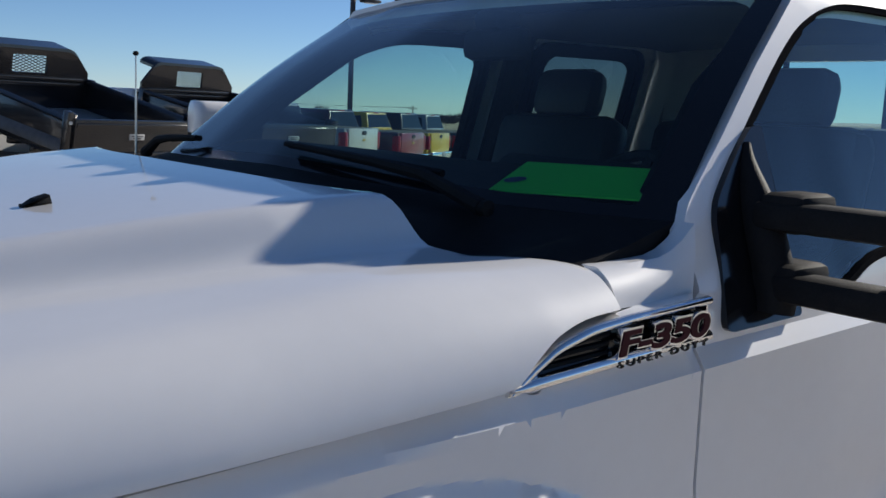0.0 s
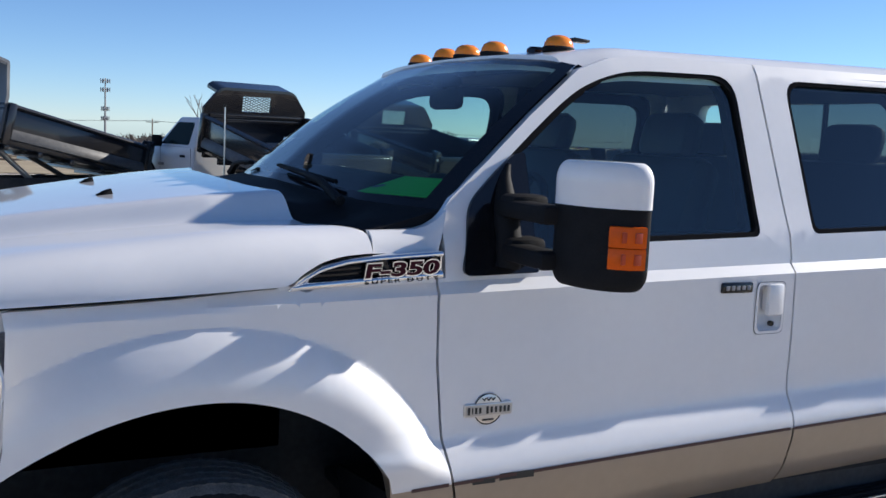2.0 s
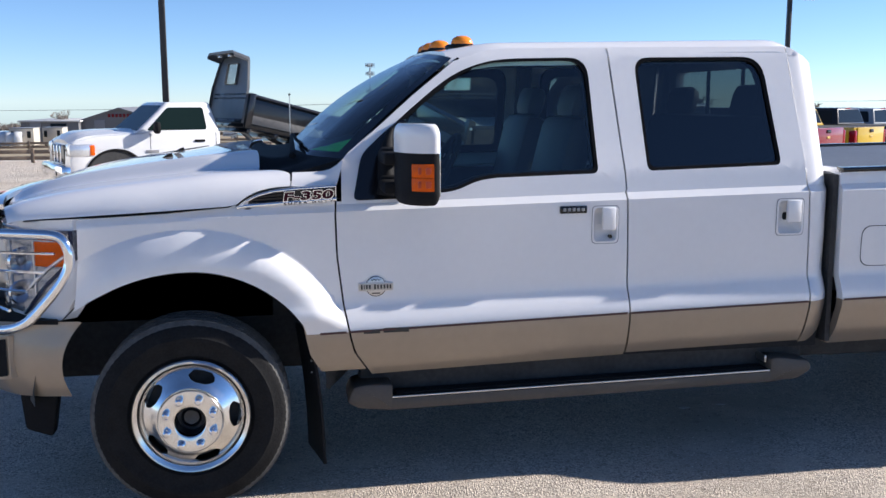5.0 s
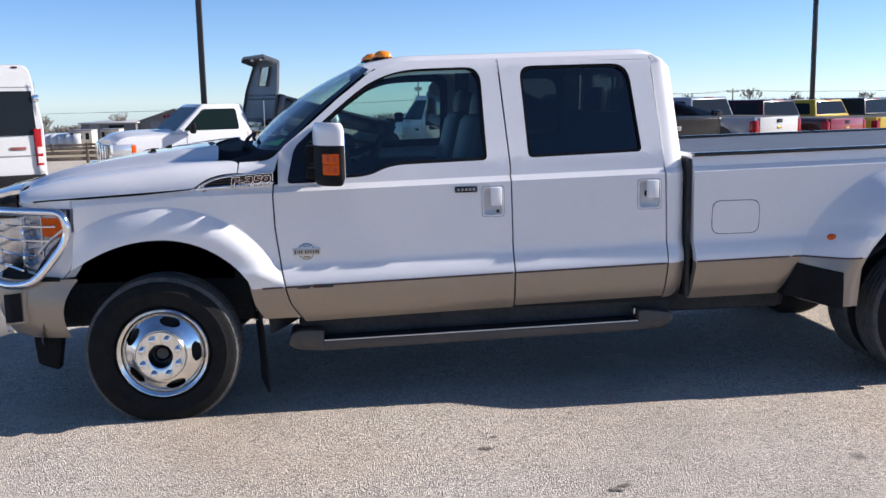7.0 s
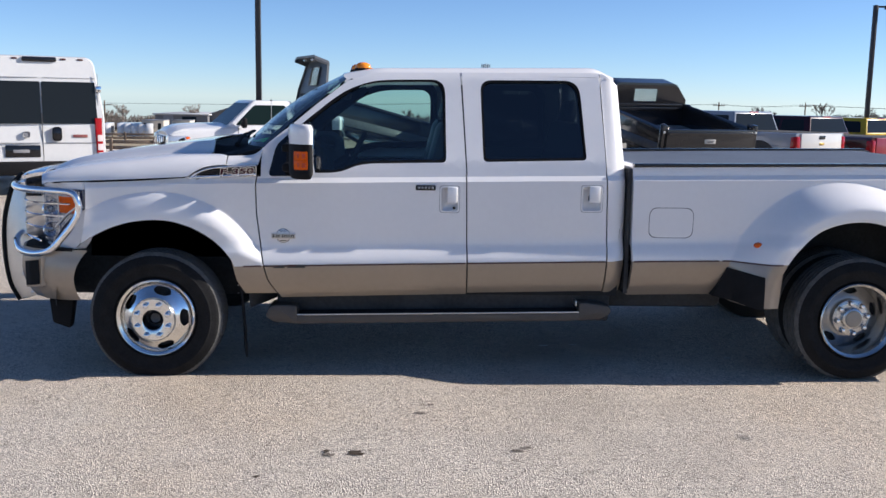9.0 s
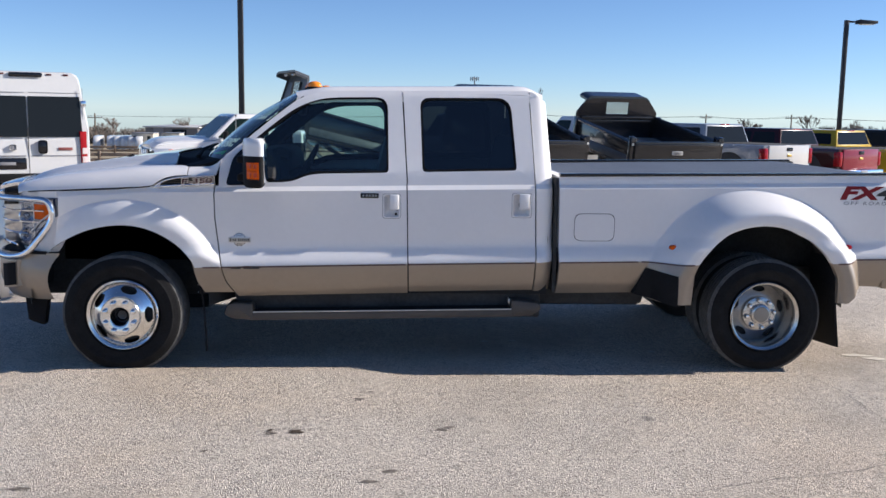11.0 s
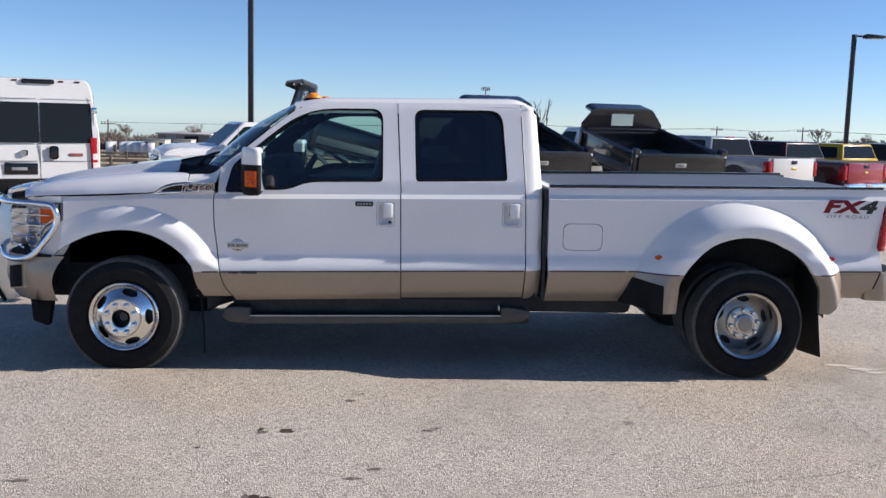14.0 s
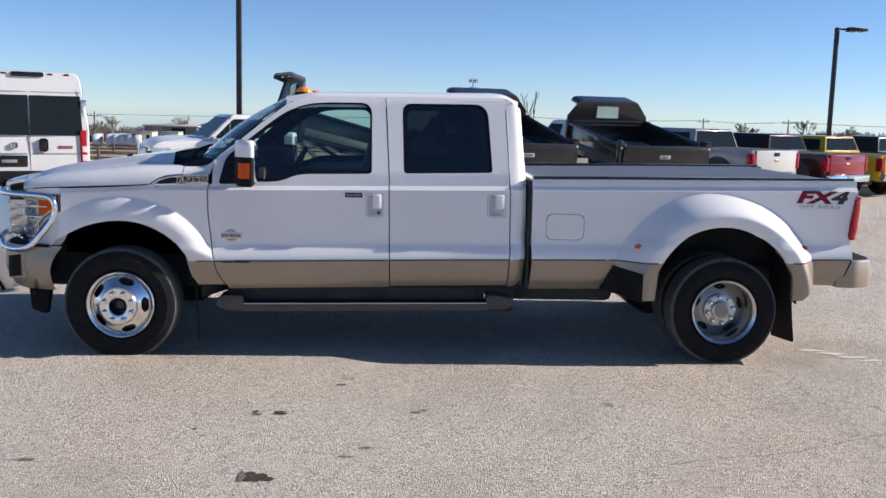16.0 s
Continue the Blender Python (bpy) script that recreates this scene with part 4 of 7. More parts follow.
for a in (0, 180, 270):
    tube(bm, [(0, 0, 0), (0.19 * math.cos(radians(a + 90)), 0.19 * math.sin(radians(a + 90)), 0)], 0.014, 6)
bm.transform(wheel_m)
part("steering_wheel", bm, CABLACK, truck, "black four-spoke steering wheel")
part("steering_column", tube(bmesh.new(), [(1.12, -0.42, 1.33), (0.95, -0.42, 1.24)], 0.04, 10), CABLACK, dash)
part("cabin_floor", bx((1.75, 0, 0.62), (2.2, 1.8, 0.05)), CABLACK, truck)
part("centre_console", bx((1.55, 0, 0.92), (0.75, 0.30, 0.5), 0.05), CABLACK, truck)


def seat(x, y, w, rest=True):
    bm = bmesh.new()
    box(bm, (x, y, 0.98), (0.52, w, 0.18), 0.06)
    sq = part("seat_cushion", bm, SEAT, truck, "dark leather seat")
    m = Matrix.Translation((x + 0.30, y, 1.05)) @ Matrix.Rotation(radians(14), 4, "Y")
    part("seat_back", bx((0, 0, 0.27), (0.15, w, 0.56), 0.06, m), SEAT, sq)
    for yy in ([0] if w < 0.8 else [-0.42, 0.42]):
        part("headrest", bx((0.0, yy, 0.625), (0.11, 0.28, 0.18), 0.05, m), SEAT, sq)
        for d in (-0.07, 0.07):
            part("headrest_post", tube(bmesh.new(), [m @ Vector((0.0, yy + d, 0.52)), m @ Vector((0.0, yy + d, 0.57))], 0.007, 6), STEEL, sq)


seat(1.36, -0.42, 0.54)
seat(1.36, 0.42, 0.54)
seat(2.30, 0.0, 1.46)
bm = bx((1.075, 0.0, 1.762), (0.05, 0.24, 0.085), 0.025)
part("rear_view_mirror", bm, CABLACK, truck, "black interior rear-view mirror")
part("sensor_pod", bx((1.075, 0.0, 1.822), (0.10, 0.10, 0.06), 0.025), CABLACK, truck)
for s in (-1, 1):
    part("sun_visor", bx((1.20, s * 0.36, 1.885), (0.16, 0.42, 0.02), 0.008), HEADLINER, truck)
    bm = tube(bmesh.new(), [ws_bottom(0.90 * s) + Vector((0.07, -0.02 * s, 0)), ws_point(0.5 + 0.47 * s, 0.5) + Vector((0.06, -0.03 * s, -0.02)), ws_top(0.77 * s) + Vector((0.06, 0, -0.03))], 0.035 if s < 0 else 0.062, 8)
    part("pillar_trim", bm, SEAL, truck)
    part("belt_pillar", tube(bmesh.new(), [(1.86, s * 0.93, 1.0), (1.86, s * 0.90, 1.30), (1.845, s * 0.70, 1.87)], 0.05, 8), CABLACK, truck)

# ---- front end ----


BUMP = [(-0.985, 0.0), (-0.985, 0.45), (-0.97, 0.72), (-0.92, 0.88), (-0.82, 0.975), (-0.71, 1.02), (-0.578, 1.045)]
NOSE = [(-0.905, 0.0), (-0.90, 0.30), (-0.885, 0.50), (-0.85, 0.68), (-0.79, 0.83), (-0.70, 0.945), (-0.60, 1.01), (-0.47, 1.045)]


def nose_pt(t):
    """A point of the nose's plan line, t from 0 at its middle to 1 at the fender."""
    k = t * (len(NOSE) - 1)
    i = min(int(k), len(NOSE) - 2)
    return Vector(NOSE[i]).lerp(Vector(NOSE[i + 1]), k - i)


for s in (-1, 1):
    # headlight: lens wrapped round the corner, amber at its outer end, cut off slantwise below
    def lens(u, v, d=0.0, u0=0.52, u1=0.985):
        p = nose_pt(u0 + (u1 - u0) * u)
        low = ip(u0 + (u1 - u0) * u, [(0.5, 0.80), (0.72, 0.80), (0.985, 1.03)])
        z = low + (1.150 - low) * v
        return (p.x - d, s * (p.y + d), z)
    bm = sheet(bmesh.new(), 20, 10, lens)
    flange(bm, (0.05, -s * 0.04, 0))
    hl = part("headlight", bm, HOUSING, truck, "clear headlight with chrome reflector")
    bm = sheet(bmesh.new(), 8, 4, lambda u, v: lens(u, (1.002 + 0.100 * v - lens(u, 0, 0, 0.800, 0.965)[2]) / (1.150 - lens(u, 0, 0, 0.800, 0.965)[2]), 0.004, 0.800, 0.965))
    flange(bm, (0.01, -s * 0.01, 0))
    part("turn_signal", bm, AMBER, hl, "amber turn-signal lens")
    bm = sheet(bmesh.new(), 10, 2, lambda u, v: lens(u, 0.88 + 0.12 * v, 0.003))
    part("brow_strip", bm, mat("blue_grey_trim", (0.16, 0.17, 0.20), 0.2, metal=0.4), hl)
    for u, v, r in ((0.40, 0.62, 0.058), (0.34, 0.24, 0.050)):
        p = Vector(lens(u, v, 0.004))
        bm = lathe(bmesh.new(), [(r, 0), (r * 0.92, 0.012), (r * 0.75, 0.004), (0.001, -0.004)], 24)
        bm.transform(Matrix.Translation(p) @ Matrix.Rotation(radians(s * -40), 4, "Z") @ Matrix.Diagonal((1, s, 1, 1)))
        part("reflector_bowl", bm, CHROME, hl)
        bm = lathe(bmesh.new(), [(0.001, 0.004), (r * 0.28, 0.002), (r * 0.28, 0.008), (0.001, 0.010)], 16)
        bm.transform(Matrix.Translation(p) @ Matrix.Rotation(radians(s * -40), 4, "Z") @ Matrix.Diagonal((1, s, 1, 1)))
        part("bulb_shade", bm, HOUSING, hl)
    edge = [Vector(lens(u, 0.0, 0.005)) for u in np.linspace(0.42, 1.0, 14)] + [Vector(lens(1.0, v, 0.005)) for v in np.linspace(0.15, 1.0, 6)]
    part("lens_edge", tube(bmesh.new(), edge, 0.009, 6), mat("dark_blue_lens_rim", (0.012, 0.016, 0.045), 0.2), hl, "dark lens rim")
    edge = [Vector(lens(u, 0.20 + 0.10 * u, 0.004)) for u in np.linspace(0.50, 0.96, 8)]
    part("lens_rib", tube(bmesh.new(), edge, 0.008, 6), CLEARLENS, hl)
    for u in (0.16, 0.58):
        part("housing_rib", tube(bmesh.new(), [Vector(lens(u, 0.06, 0.002)), Vector(lens(u, 0.84, 0.002))], 0.006, 6), CLEARLENS, hl)
    # corner filler between lens and bumper, white
    bm = sheet(bmesh.new(), 16, 6, lambda u, v: (nose_pt(0.52 + 0.475 * u).x + 0.006, s * (nose_pt(0.52 + 0.475 * u).y - 0.006), 0.775 + 0.11 * sstep(0.80, 1.0, u) + (ip(0.52 + 0.475 * u, [(0.5, 0.80), (0.72, 0.80), (0.985, 1.03)]) - 0.775 - 0.11 * sstep(0.80, 1.0, u)) * v))
    flange(bm, (0.05, -s * 0.05, 0))
    part("headlight_surround", bm, WHITE, truck)
    # filler between lens and hood
    bm = sheet(bmesh.new(), 20, 3, lambda u, v: (nose_pt(0.45 + 0.535 * u).x + 0.004 - 0.004 * v, s * (nose_pt(0.45 + 0.535 * u).y - 0.004), 1.148 + (ip(nose_pt(0.45 + 0.535 * u).x, [(-0.9, 1.150), (-0.80, 1.158), (-0.70, 1.184), (-0.47, 1.196)]) - 1.148) * v))
    flange(bm, (0.05, -s * 0.05, 0))
    part("lens_filler", bm, WHITE, truck)
    # fog lamp in the bumper
    def pocket(u, v, grow=0.0, d=0.0):
        a = 3.55 - grow * 6 + (1.05 + 12 * grow) * u
        p = Vector(BUMP[int(a)]).lerp(Vector(BUMP[int(a) + 1]), a - int(a))
        return (p.x - 0.012 - d, s * (p.y + 0.022 + d), 0.535 - grow + (0.155 + 2 * grow) * v + 0.02 * u)
    bm = sheet(bmesh.new(), 10, 6, lambda u, v: pocket(u, v, 0.012, 0.0))
    flange(bm, (0.03, -s * 0.03, 0))
    fog = part("fog_bezel", bm, TAN, truck, "tan bezel of the fog lamp")
    bm = sheet(bmesh.new(), 10, 6, lambda u, v: pocket(u, v, 0.0, 0.004))
    part("fog_lamp", bm, PLASTIC, fog, "black fog-lamp pocket")
    # air dam and tow flap under the bumper
    bm = prism(bmesh.new(), rounded([(-0.76, 0.46), (-0.60, 0.46), (-0.635, 0.245), (-0.745, 0.285)], 0.02), s * 0.84, s * 0.92, "y", 0.01)
    part("air_deflector", bm, PLASTIC, truck, "black plastic air deflector")
    # front mudflap
    bm = sheet(bmesh.new(), 4, 12, lambda u, v: (0.400 + 0.058 * u + 0.012 * math.sin(3 * v) + 0.045 * v, s * (0.80 + 0.27 * u), 0.675 - 0.57 * v))
    flange(bm, (0.012, 0, 0))
    flap = part("mudflap", bm, PLASTIC, truck, "black moulded front mudflap")
    for k in range(3):
        part("flap_screw", lathe(bmesh.new(), [(0.001, -0.004), (0.0045, 0), (0.001, 0.004)], 8, (0.462, s * 1.072, 0.62 - 0.05 * k)), STEEL, flap)

# grille with bars
bm = sheet(bmesh.new(), 24, 8, lambda u, v: (nose_pt(0.52 * abs(2 * u - 1)).x + 0.05, math.copysign(nose_pt(0.52 * abs(2 * u - 1)).y, 2 * u - 1), 0.80 + 0.36 * v))
flange(bm, (0.04, 0, 0))
grille = part("grille", bm, GLOSSBLACK, truck, "dark grille with chrome bars")
for z in (0.80, 0.895, 0.99, 1.085, 1.165):
    bm = tube(bmesh.new(), [(nose_pt(0.52 * abs(k)).x + 0.01, math.copysign(nose_pt(0.52 * abs(k)).y, k), z) for k in np.linspace(-1, 1, 19)], 0.018, 8)
    part("grille_bar", bm, CHROME, grille, "chrome grille bar")
for z, d in ((1.115, 0.135), (1.155, 0.132), (1.195, 0.125)):
    bm = tube(bmesh.new(), [(nose_pt(0.42 * abs(k)).x - d, math.copysign(nose_pt(0.42 * abs(k)).y, k), z) for k in np.linspace(-1, 1, 15)], 0.014, 8)
    part("header_bar", bm, CHROME, grille, "chrome grille header bar")
bm = sheet(bmesh.new(), 16, 3, lambda u, v: (nose_pt(0.42 * abs(2 * u - 1)).x - 0.118 + 0.01 * v, math.copysign(nose_pt(0.42 * abs(2 * u - 1)).y, 2 * u - 1), 1.07 + 0.145 * v))
flange(bm, (0.10, 0, 0))
part("grille_header", bm, GLOSSBLACK, grille, "dark grille header panel")
def header_cap(u, v):
    p = nose_pt(0.44 * abs(2 * u - 1))
    return (p.x - 0.135 + 0.15 * v, math.copysign(p.y, 2 * u - 1), 1.218 + 0.030 * math.sin(0.5 * math.pi * v) - 0.02 * abs(2 * u - 1) ** 4)


bm = sheet(bmesh.new(), 20, 6, header_cap)
flange(bm, (0.0, 0, -0.022))
part("header_cap", bm, CHROME, grille, "chrome cap along the grille's top")
for k in (-1, 1):
    bm = prism(bmesh.new(), rounded([(-1.00, 0.80), (-0.86, 0.80), (-0.83, 1.19), (-0.985, 1.19)], 0.02), k * 0.585, k * 0.625, "y", 0.008)
    part("grille_frame", bm, STEEL, grille, "satin metal side of the grille frame")
for k in (-0.62, 0.62):
    part("grille_post", tube(bmesh.new(), [(-0.895, k * 0.82, 0.80), (-0.905, k * 0.82, 1.16)], 0.02, 8), CHROME, grille)
part("grille_oval", lathe(bmesh.new(), [(0.001, -0.012), (0.075, -0.008), (0.085, 0.0), (0.085, 0.02)], 24), mat("blue_oval", (0.02, 0.05, 0.2), 0.2, coat=0.5), grille, "blue oval badge").matrix_local = Matrix.Translation((-0.93, 0, 1.0)) @ Matrix.Rotation(radians(-90), 4, "Z") @ Matrix.Diagonal((1.7, 1, 0.72, 1))

# bumper: tan, wrapped round to the wheel opening
def bump_pt(u, v):
    a = abs(2 * u - 1) * (len(BUMP) - 1)
    i = min(int(a), len(BUMP) - 2)
    p = Vector(BUMP[i]).lerp(Vector(BUMP[i + 1]), a - i)
    z = 0.455 + (0.775 - 0.455) * v
    bulge = 0.03 * math.sin(math.pi * min(1, v * 1.1)) - 0.05 * (1 - v) ** 3
    cut = ip(v, [(0, 0.06), (1, 0.0)]) if abs(2 * u - 1) > 0.97 else 0
    return (p.x - bulge * (1 - abs(2 * u - 1)) + 0.04 * (1 - v) ** 3 + 0.10 * v ** 3 * abs(2 * u - 1) ** 8, math.copysign(p.y + bulge * 0.6 * abs(2 * u - 1), 2 * u - 1), z)
bm = sheet(bmesh.new(), 60, 12, bump_pt)
flange(bm, (0.012, 0, -0.004))
bumper = part("front_bumper", bm, TAN, truck, "tan painted front bumper")
part("bumper_top_pad", prism(bmesh.new(), [(p[0] + 0.02, p[1]) for p in BUMP] + [(-0.60, 0.90), (-0.80, 0.6), (-0.85, 0.0)], 0.765, 0.782, "z"), PLASTIC, bumper)
part("bumper_top_pad", prism(bmesh.new(), [(p[0] + 0.02, -p[1]) for p in BUMP] + [(-0.60, -0.90), (-0.80, -0.6), (-0.85, 0.0)], 0.765, 0.782, "z"), PLASTIC, bumper)
part("bumper_core", bx((-0.80, 0, 0.62), (0.22, 1.6, 0.26), 0.02), DARK, bumper)

# stainless brush guard
guard = None
for s in (-1, 1):
    outl = smooth_path([(-1.040, 1.205), (-1.085, 1.165), (-1.125, 1.10), (-1.180, 0.90), (-1.190, 0.66), (-1.163, 0.46), (-1.105, 0.345)], 4)
    inn = smooth_path([(-0.995, 0.375), (-1.0, 0.55), (-1.01, 0.70), (-1.02, 0.95), (-1.02, 1.16)], 4)
    pl = [tuple(p) for p in outl] + [tuple(p) for p in inn]
    bm = prism(bmesh.new(), [(p[0], p[1]) for p in pl], s * 0.50, s * 0.508, "y", 0.001)
    up = part("guard_upright", bm, STEEL, truck, "polished stainless brush-guard upright")
    guard = guard or up
    bm = tube(bmesh.new(), [(p[0], s * 0.504, p[1]) for p in outl], 0.016, 8)
    part("guard_edging", bm, RUBBER, up, "black rubber edging")
    for x, z in ((-1.06, 0.66), (-1.07, 0.52), (-1.02, 0.43), (-1.02, 0.395)):
        part("guard_bolt", lathe(bmesh.new(), [(0.001, -0.012), (0.014, -0.008), (0.014, 0.012), (0.001, 0.012)], 8, (x, s * 0.505, z)), STEEL, up)
    # hoop round the headlight
    hoop = smooth_path([(-1.05, s * 0.50, 1.145), (-1.02, s * 0.70, 1.150), (-0.94, s * 0.89, 1.150), (-0.81, s * 1.02, 1.147), (-0.63, s * 1.085, 1.145), (-0.525, s * 1.105, 1.135), (-0.490, s * 1.11, 1.085), (-0.488, s * 1.11, 1.02),
                        (-0.525, s * 1.11, 0.945), (-0.600, s * 1.10, 0.855), (-0.672, s * 1.085, 0.785), (-0.76, s * 1.04, 0.752), (-0.87, s * 0.95, 0.742), (-0.97, s * 0.82, 0.752), (-1.05, s * 0.64, 0.785), (-1.07, s * 0.50, 0.805)], 5)
    bm = tube(bmesh.new(), hoop, 0.021, 12)
    hp = part("guard_hoop", bm, CHROME, up, "chrome tube round the headlight")
    for k, z in enumerate((1.065, 0.99, 0.915, 0.84)):
        xe = -0.515 - 0.045 * k - 0.024 * max(0, k - 1)
        wire = smooth_path([(-1.03, s * 0.50, z), (-0.935, s * 0.78, z), (-0.80, s * 0.985, z), (xe - 0.03, s * 1.09, z)], 4)
        part("guard_wire", tube(bmesh.new(), wire, 0.006, 6), CHROME, hp)
for z, x in ((1.12, -1.04), (0.78, -1.08)):
    part("guard_crossbar", tube(bmesh.new(), [(x, -0.50, z), (x, 0.50, z)], 0.024, 12), CHROME, guard)
for z in (1.04, 0.96, 0.88):
    part("guard_wire", tube(bmesh.new(), [(-1.04, -0.50, z), (-1.04, 0.50, z)], 0.006, 6), CHROME, guard)

# ---- wheels ----


def tyre_mesh(R, half, y, r0, parent, label="", axle=0.39):
    """A tyre: ridged side, dusty tread blocks between dark grooves, flat where it stands; the axle's height is given."""
    prof = [(r0, y - half * 0.74), (r0 + 0.018, y - half * 0.84), (r0 + 0.024, y - half * 0.90), (r0 + 0.034, y - half * 0.91), (R - 0.095, y - half), (R - 0.088, y - half * 1.03), (R - 0.070, y - half * 1.03), (R - 0.062, y - half * 0.99), (R - 0.040, y - half * 0.955),
            (R - 0.020, y - half * 0.87), (R - 0.004, y - half * 0.74)]
    for a, b in ((-0.74, -0.50), (-0.42, -0.16), (-0.08, 0.18), (0.26, 0.52), (0.60, 0.78)):
        prof += [(R - 0.011, y + half * (a + 0.002)), (R, y + half * (a + 0.012)), (R, y + half * (b - 0.012)), (R - 0.011, y + half * (b - 0.002))]
    prof += [(R - 0.018, y + half * 0.86), (R - 0.09, y + half), (r0 + 0.035, y + half * 0.92), (r0, y + half * 0.74)]
    bm, n = bmesh.new(), 240
    rings = []
    for i, (r, yy) in enumerate(prof):
        ring = []
        for k in range(n):
            cut = 9 <= i <= 30 and (k + i // 4) % 3 == 0
            rr = r - (0.0025 if cut and r > R - 0.03 else 0)
            a = 2 * math.pi * k / n
            ring.append(bm.verts.new((rr * math.cos(a), yy, max(rr * math.sin(a), -axle))))
        rings.append(ring)
    for i in range(len(prof) - 1):
        for k in range(n):
            f = bm.faces.new((rings[i][k], rings[i][(k + 1) % n], rings[i + 1][(k + 1) % n], rings[i + 1][k]))
            high = prof[i][0] > R - 0.022 and prof[i + 1][0] > R - 0.022
            low = prof[i][0] < R - 0.010 and prof[i + 1][0] < R - 0.010 and i > 10
            f.material_index = 1 if 8 <= i <= 30 and high and not low else 0
    return part("tyre", bm, [RUBBER, TREAD], parent, label, sharp=30)


def slot_ring(r_in, r_out, y_of, n_slots, slot_r, slot_t, slot_a, phase, n=160, rows=14):
    """A dished disc with rounded hand-holes through it."""
    bm = bmesh.new()
    vs = [[None] * n for _ in range(rows + 1)]
    for j in range(rows + 1):
        r = r_in + (r_out - r_in) * j / rows
        for k in range(n):
            a = 2 * math.pi * k / n
            vs[j][k] = bm.verts.new((r * math.cos(a), y_of(r), r * math.sin(a)))
    kill = []
    for j in range(rows):
        for k in range(n):
            r = r_in + (r_out - r_in) * (j + 0.5) / rows
            a = (2 * math.pi * (k + 0.5) / n - phase) % (2 * math.pi / n_slots) - math.pi / n_slots
            hole = (a / slot_a) ** 2 + ((r - slot_r) / slot_t) ** 2 < 1
            f = bm.faces.new((vs[j][k], vs[j][(k + 1) % n], vs[j + 1][(k + 1) % n], vs[j + 1][k]))
            if hole:
                kill.append(f)
    bmesh.ops.delete(bm, geom=kill, context="FACES")
    for _ in range(2):
        rim = [v for v in bm.verts if v.is_boundary and r_in + 0.012 < math.hypot(v.co.x, v.co.z) < r_out - 0.012]
        new_co = {}
        for v in rim:
            nb = [e.other_vert(v) for e in v.link_edges if e.is_boundary]
            if len(nb) == 2:
                new_co[v] = (v.co * 2 + nb[0].co + nb[1].co) / 4
        for v, c in new_co.items():
            v.co = c
    return bm


def front_wheel(s):
    bm = lathe(bmesh.new(), [(0.238, -0.125), (0.244, -0.118), (0.238, -0.108), (0.222, -0.10), (0.205, -0.07), (0.20, 0.08), (0.222, 0.11)], 64)
    w = part("wheel", bm, POLISHED, truck, "polished alloy front wheel with a black tyre")
    yf = lambda r: ip(r, [(0.134, -0.158), (0.142, -0.152), (0.160, -0.138), (0.19, -0.118), (0.214, -0.100)])
    bm = slot_ring(0.132, 0.214, yf, 5, 0.180, 0.025, 0.30, 0.663)
    flange(bm, (0, 0.018, 0))
    part("rim_face", bm, POLISHED, w, "polished alloy face with five hand-holes", sharp=50)
    bm = lathe(bmesh.new(), [(0.136, -0.150), (0.134, -0.170), (0.128, -0.178), (0.070, -0.184), (0.064, -0.180), (0.061, -0.165), (0.060, -0.095), (0.001, -0.090)], 48)
    hub = part("hub", bm, POLISHED, w, "polished hub plate with an open bore", sharp=40)
    # bore lining and nut in steel darkened for the shade in the hole
    part("hub_bore", lathe(bmesh.new(), [(0.0585, -0.172), (0.0585, -0.098), (0.001, -0.096)], 32), BORESTEEL, hub)
    part("hub_nut", lathe(bmesh.new(), [(0.040, -0.097), (0.042, -0.125), (0.034, -0.134), (0.030, -0.118), (0.001, -0.114)], 24), BORESTEEL, hub)
    for k in range(8):
        a = 2 * math.pi * (k + 0.5) / 8
        part("lug_nut", lathe(bmesh.new(), [(0.019, -0.178), (0.019, -0.198), (0.0155, -0.212), (0.008, -0.219), (0.001, -0.220)], 14, (0.100 * math.cos(a), 0, 0.100 * math.sin(a))), CHROME, w)
    part("brake_drum", lathe(bmesh.new(), [(0.001, -0.06), (0.19, -0.06), (0.19, 0.05)], 32), DARK, w)
    tyre_mesh(0.408, 0.125, 0.0, 0.235, w, "black tyre with dusty shoulder tread", 0.372)
    w.matrix_local = Matrix.Translation((-0.038, s * 1.010, 0.370)) @ (Matrix() if s < 0 else Matrix.Rotation(math.pi, 4, "Z"))
    return w


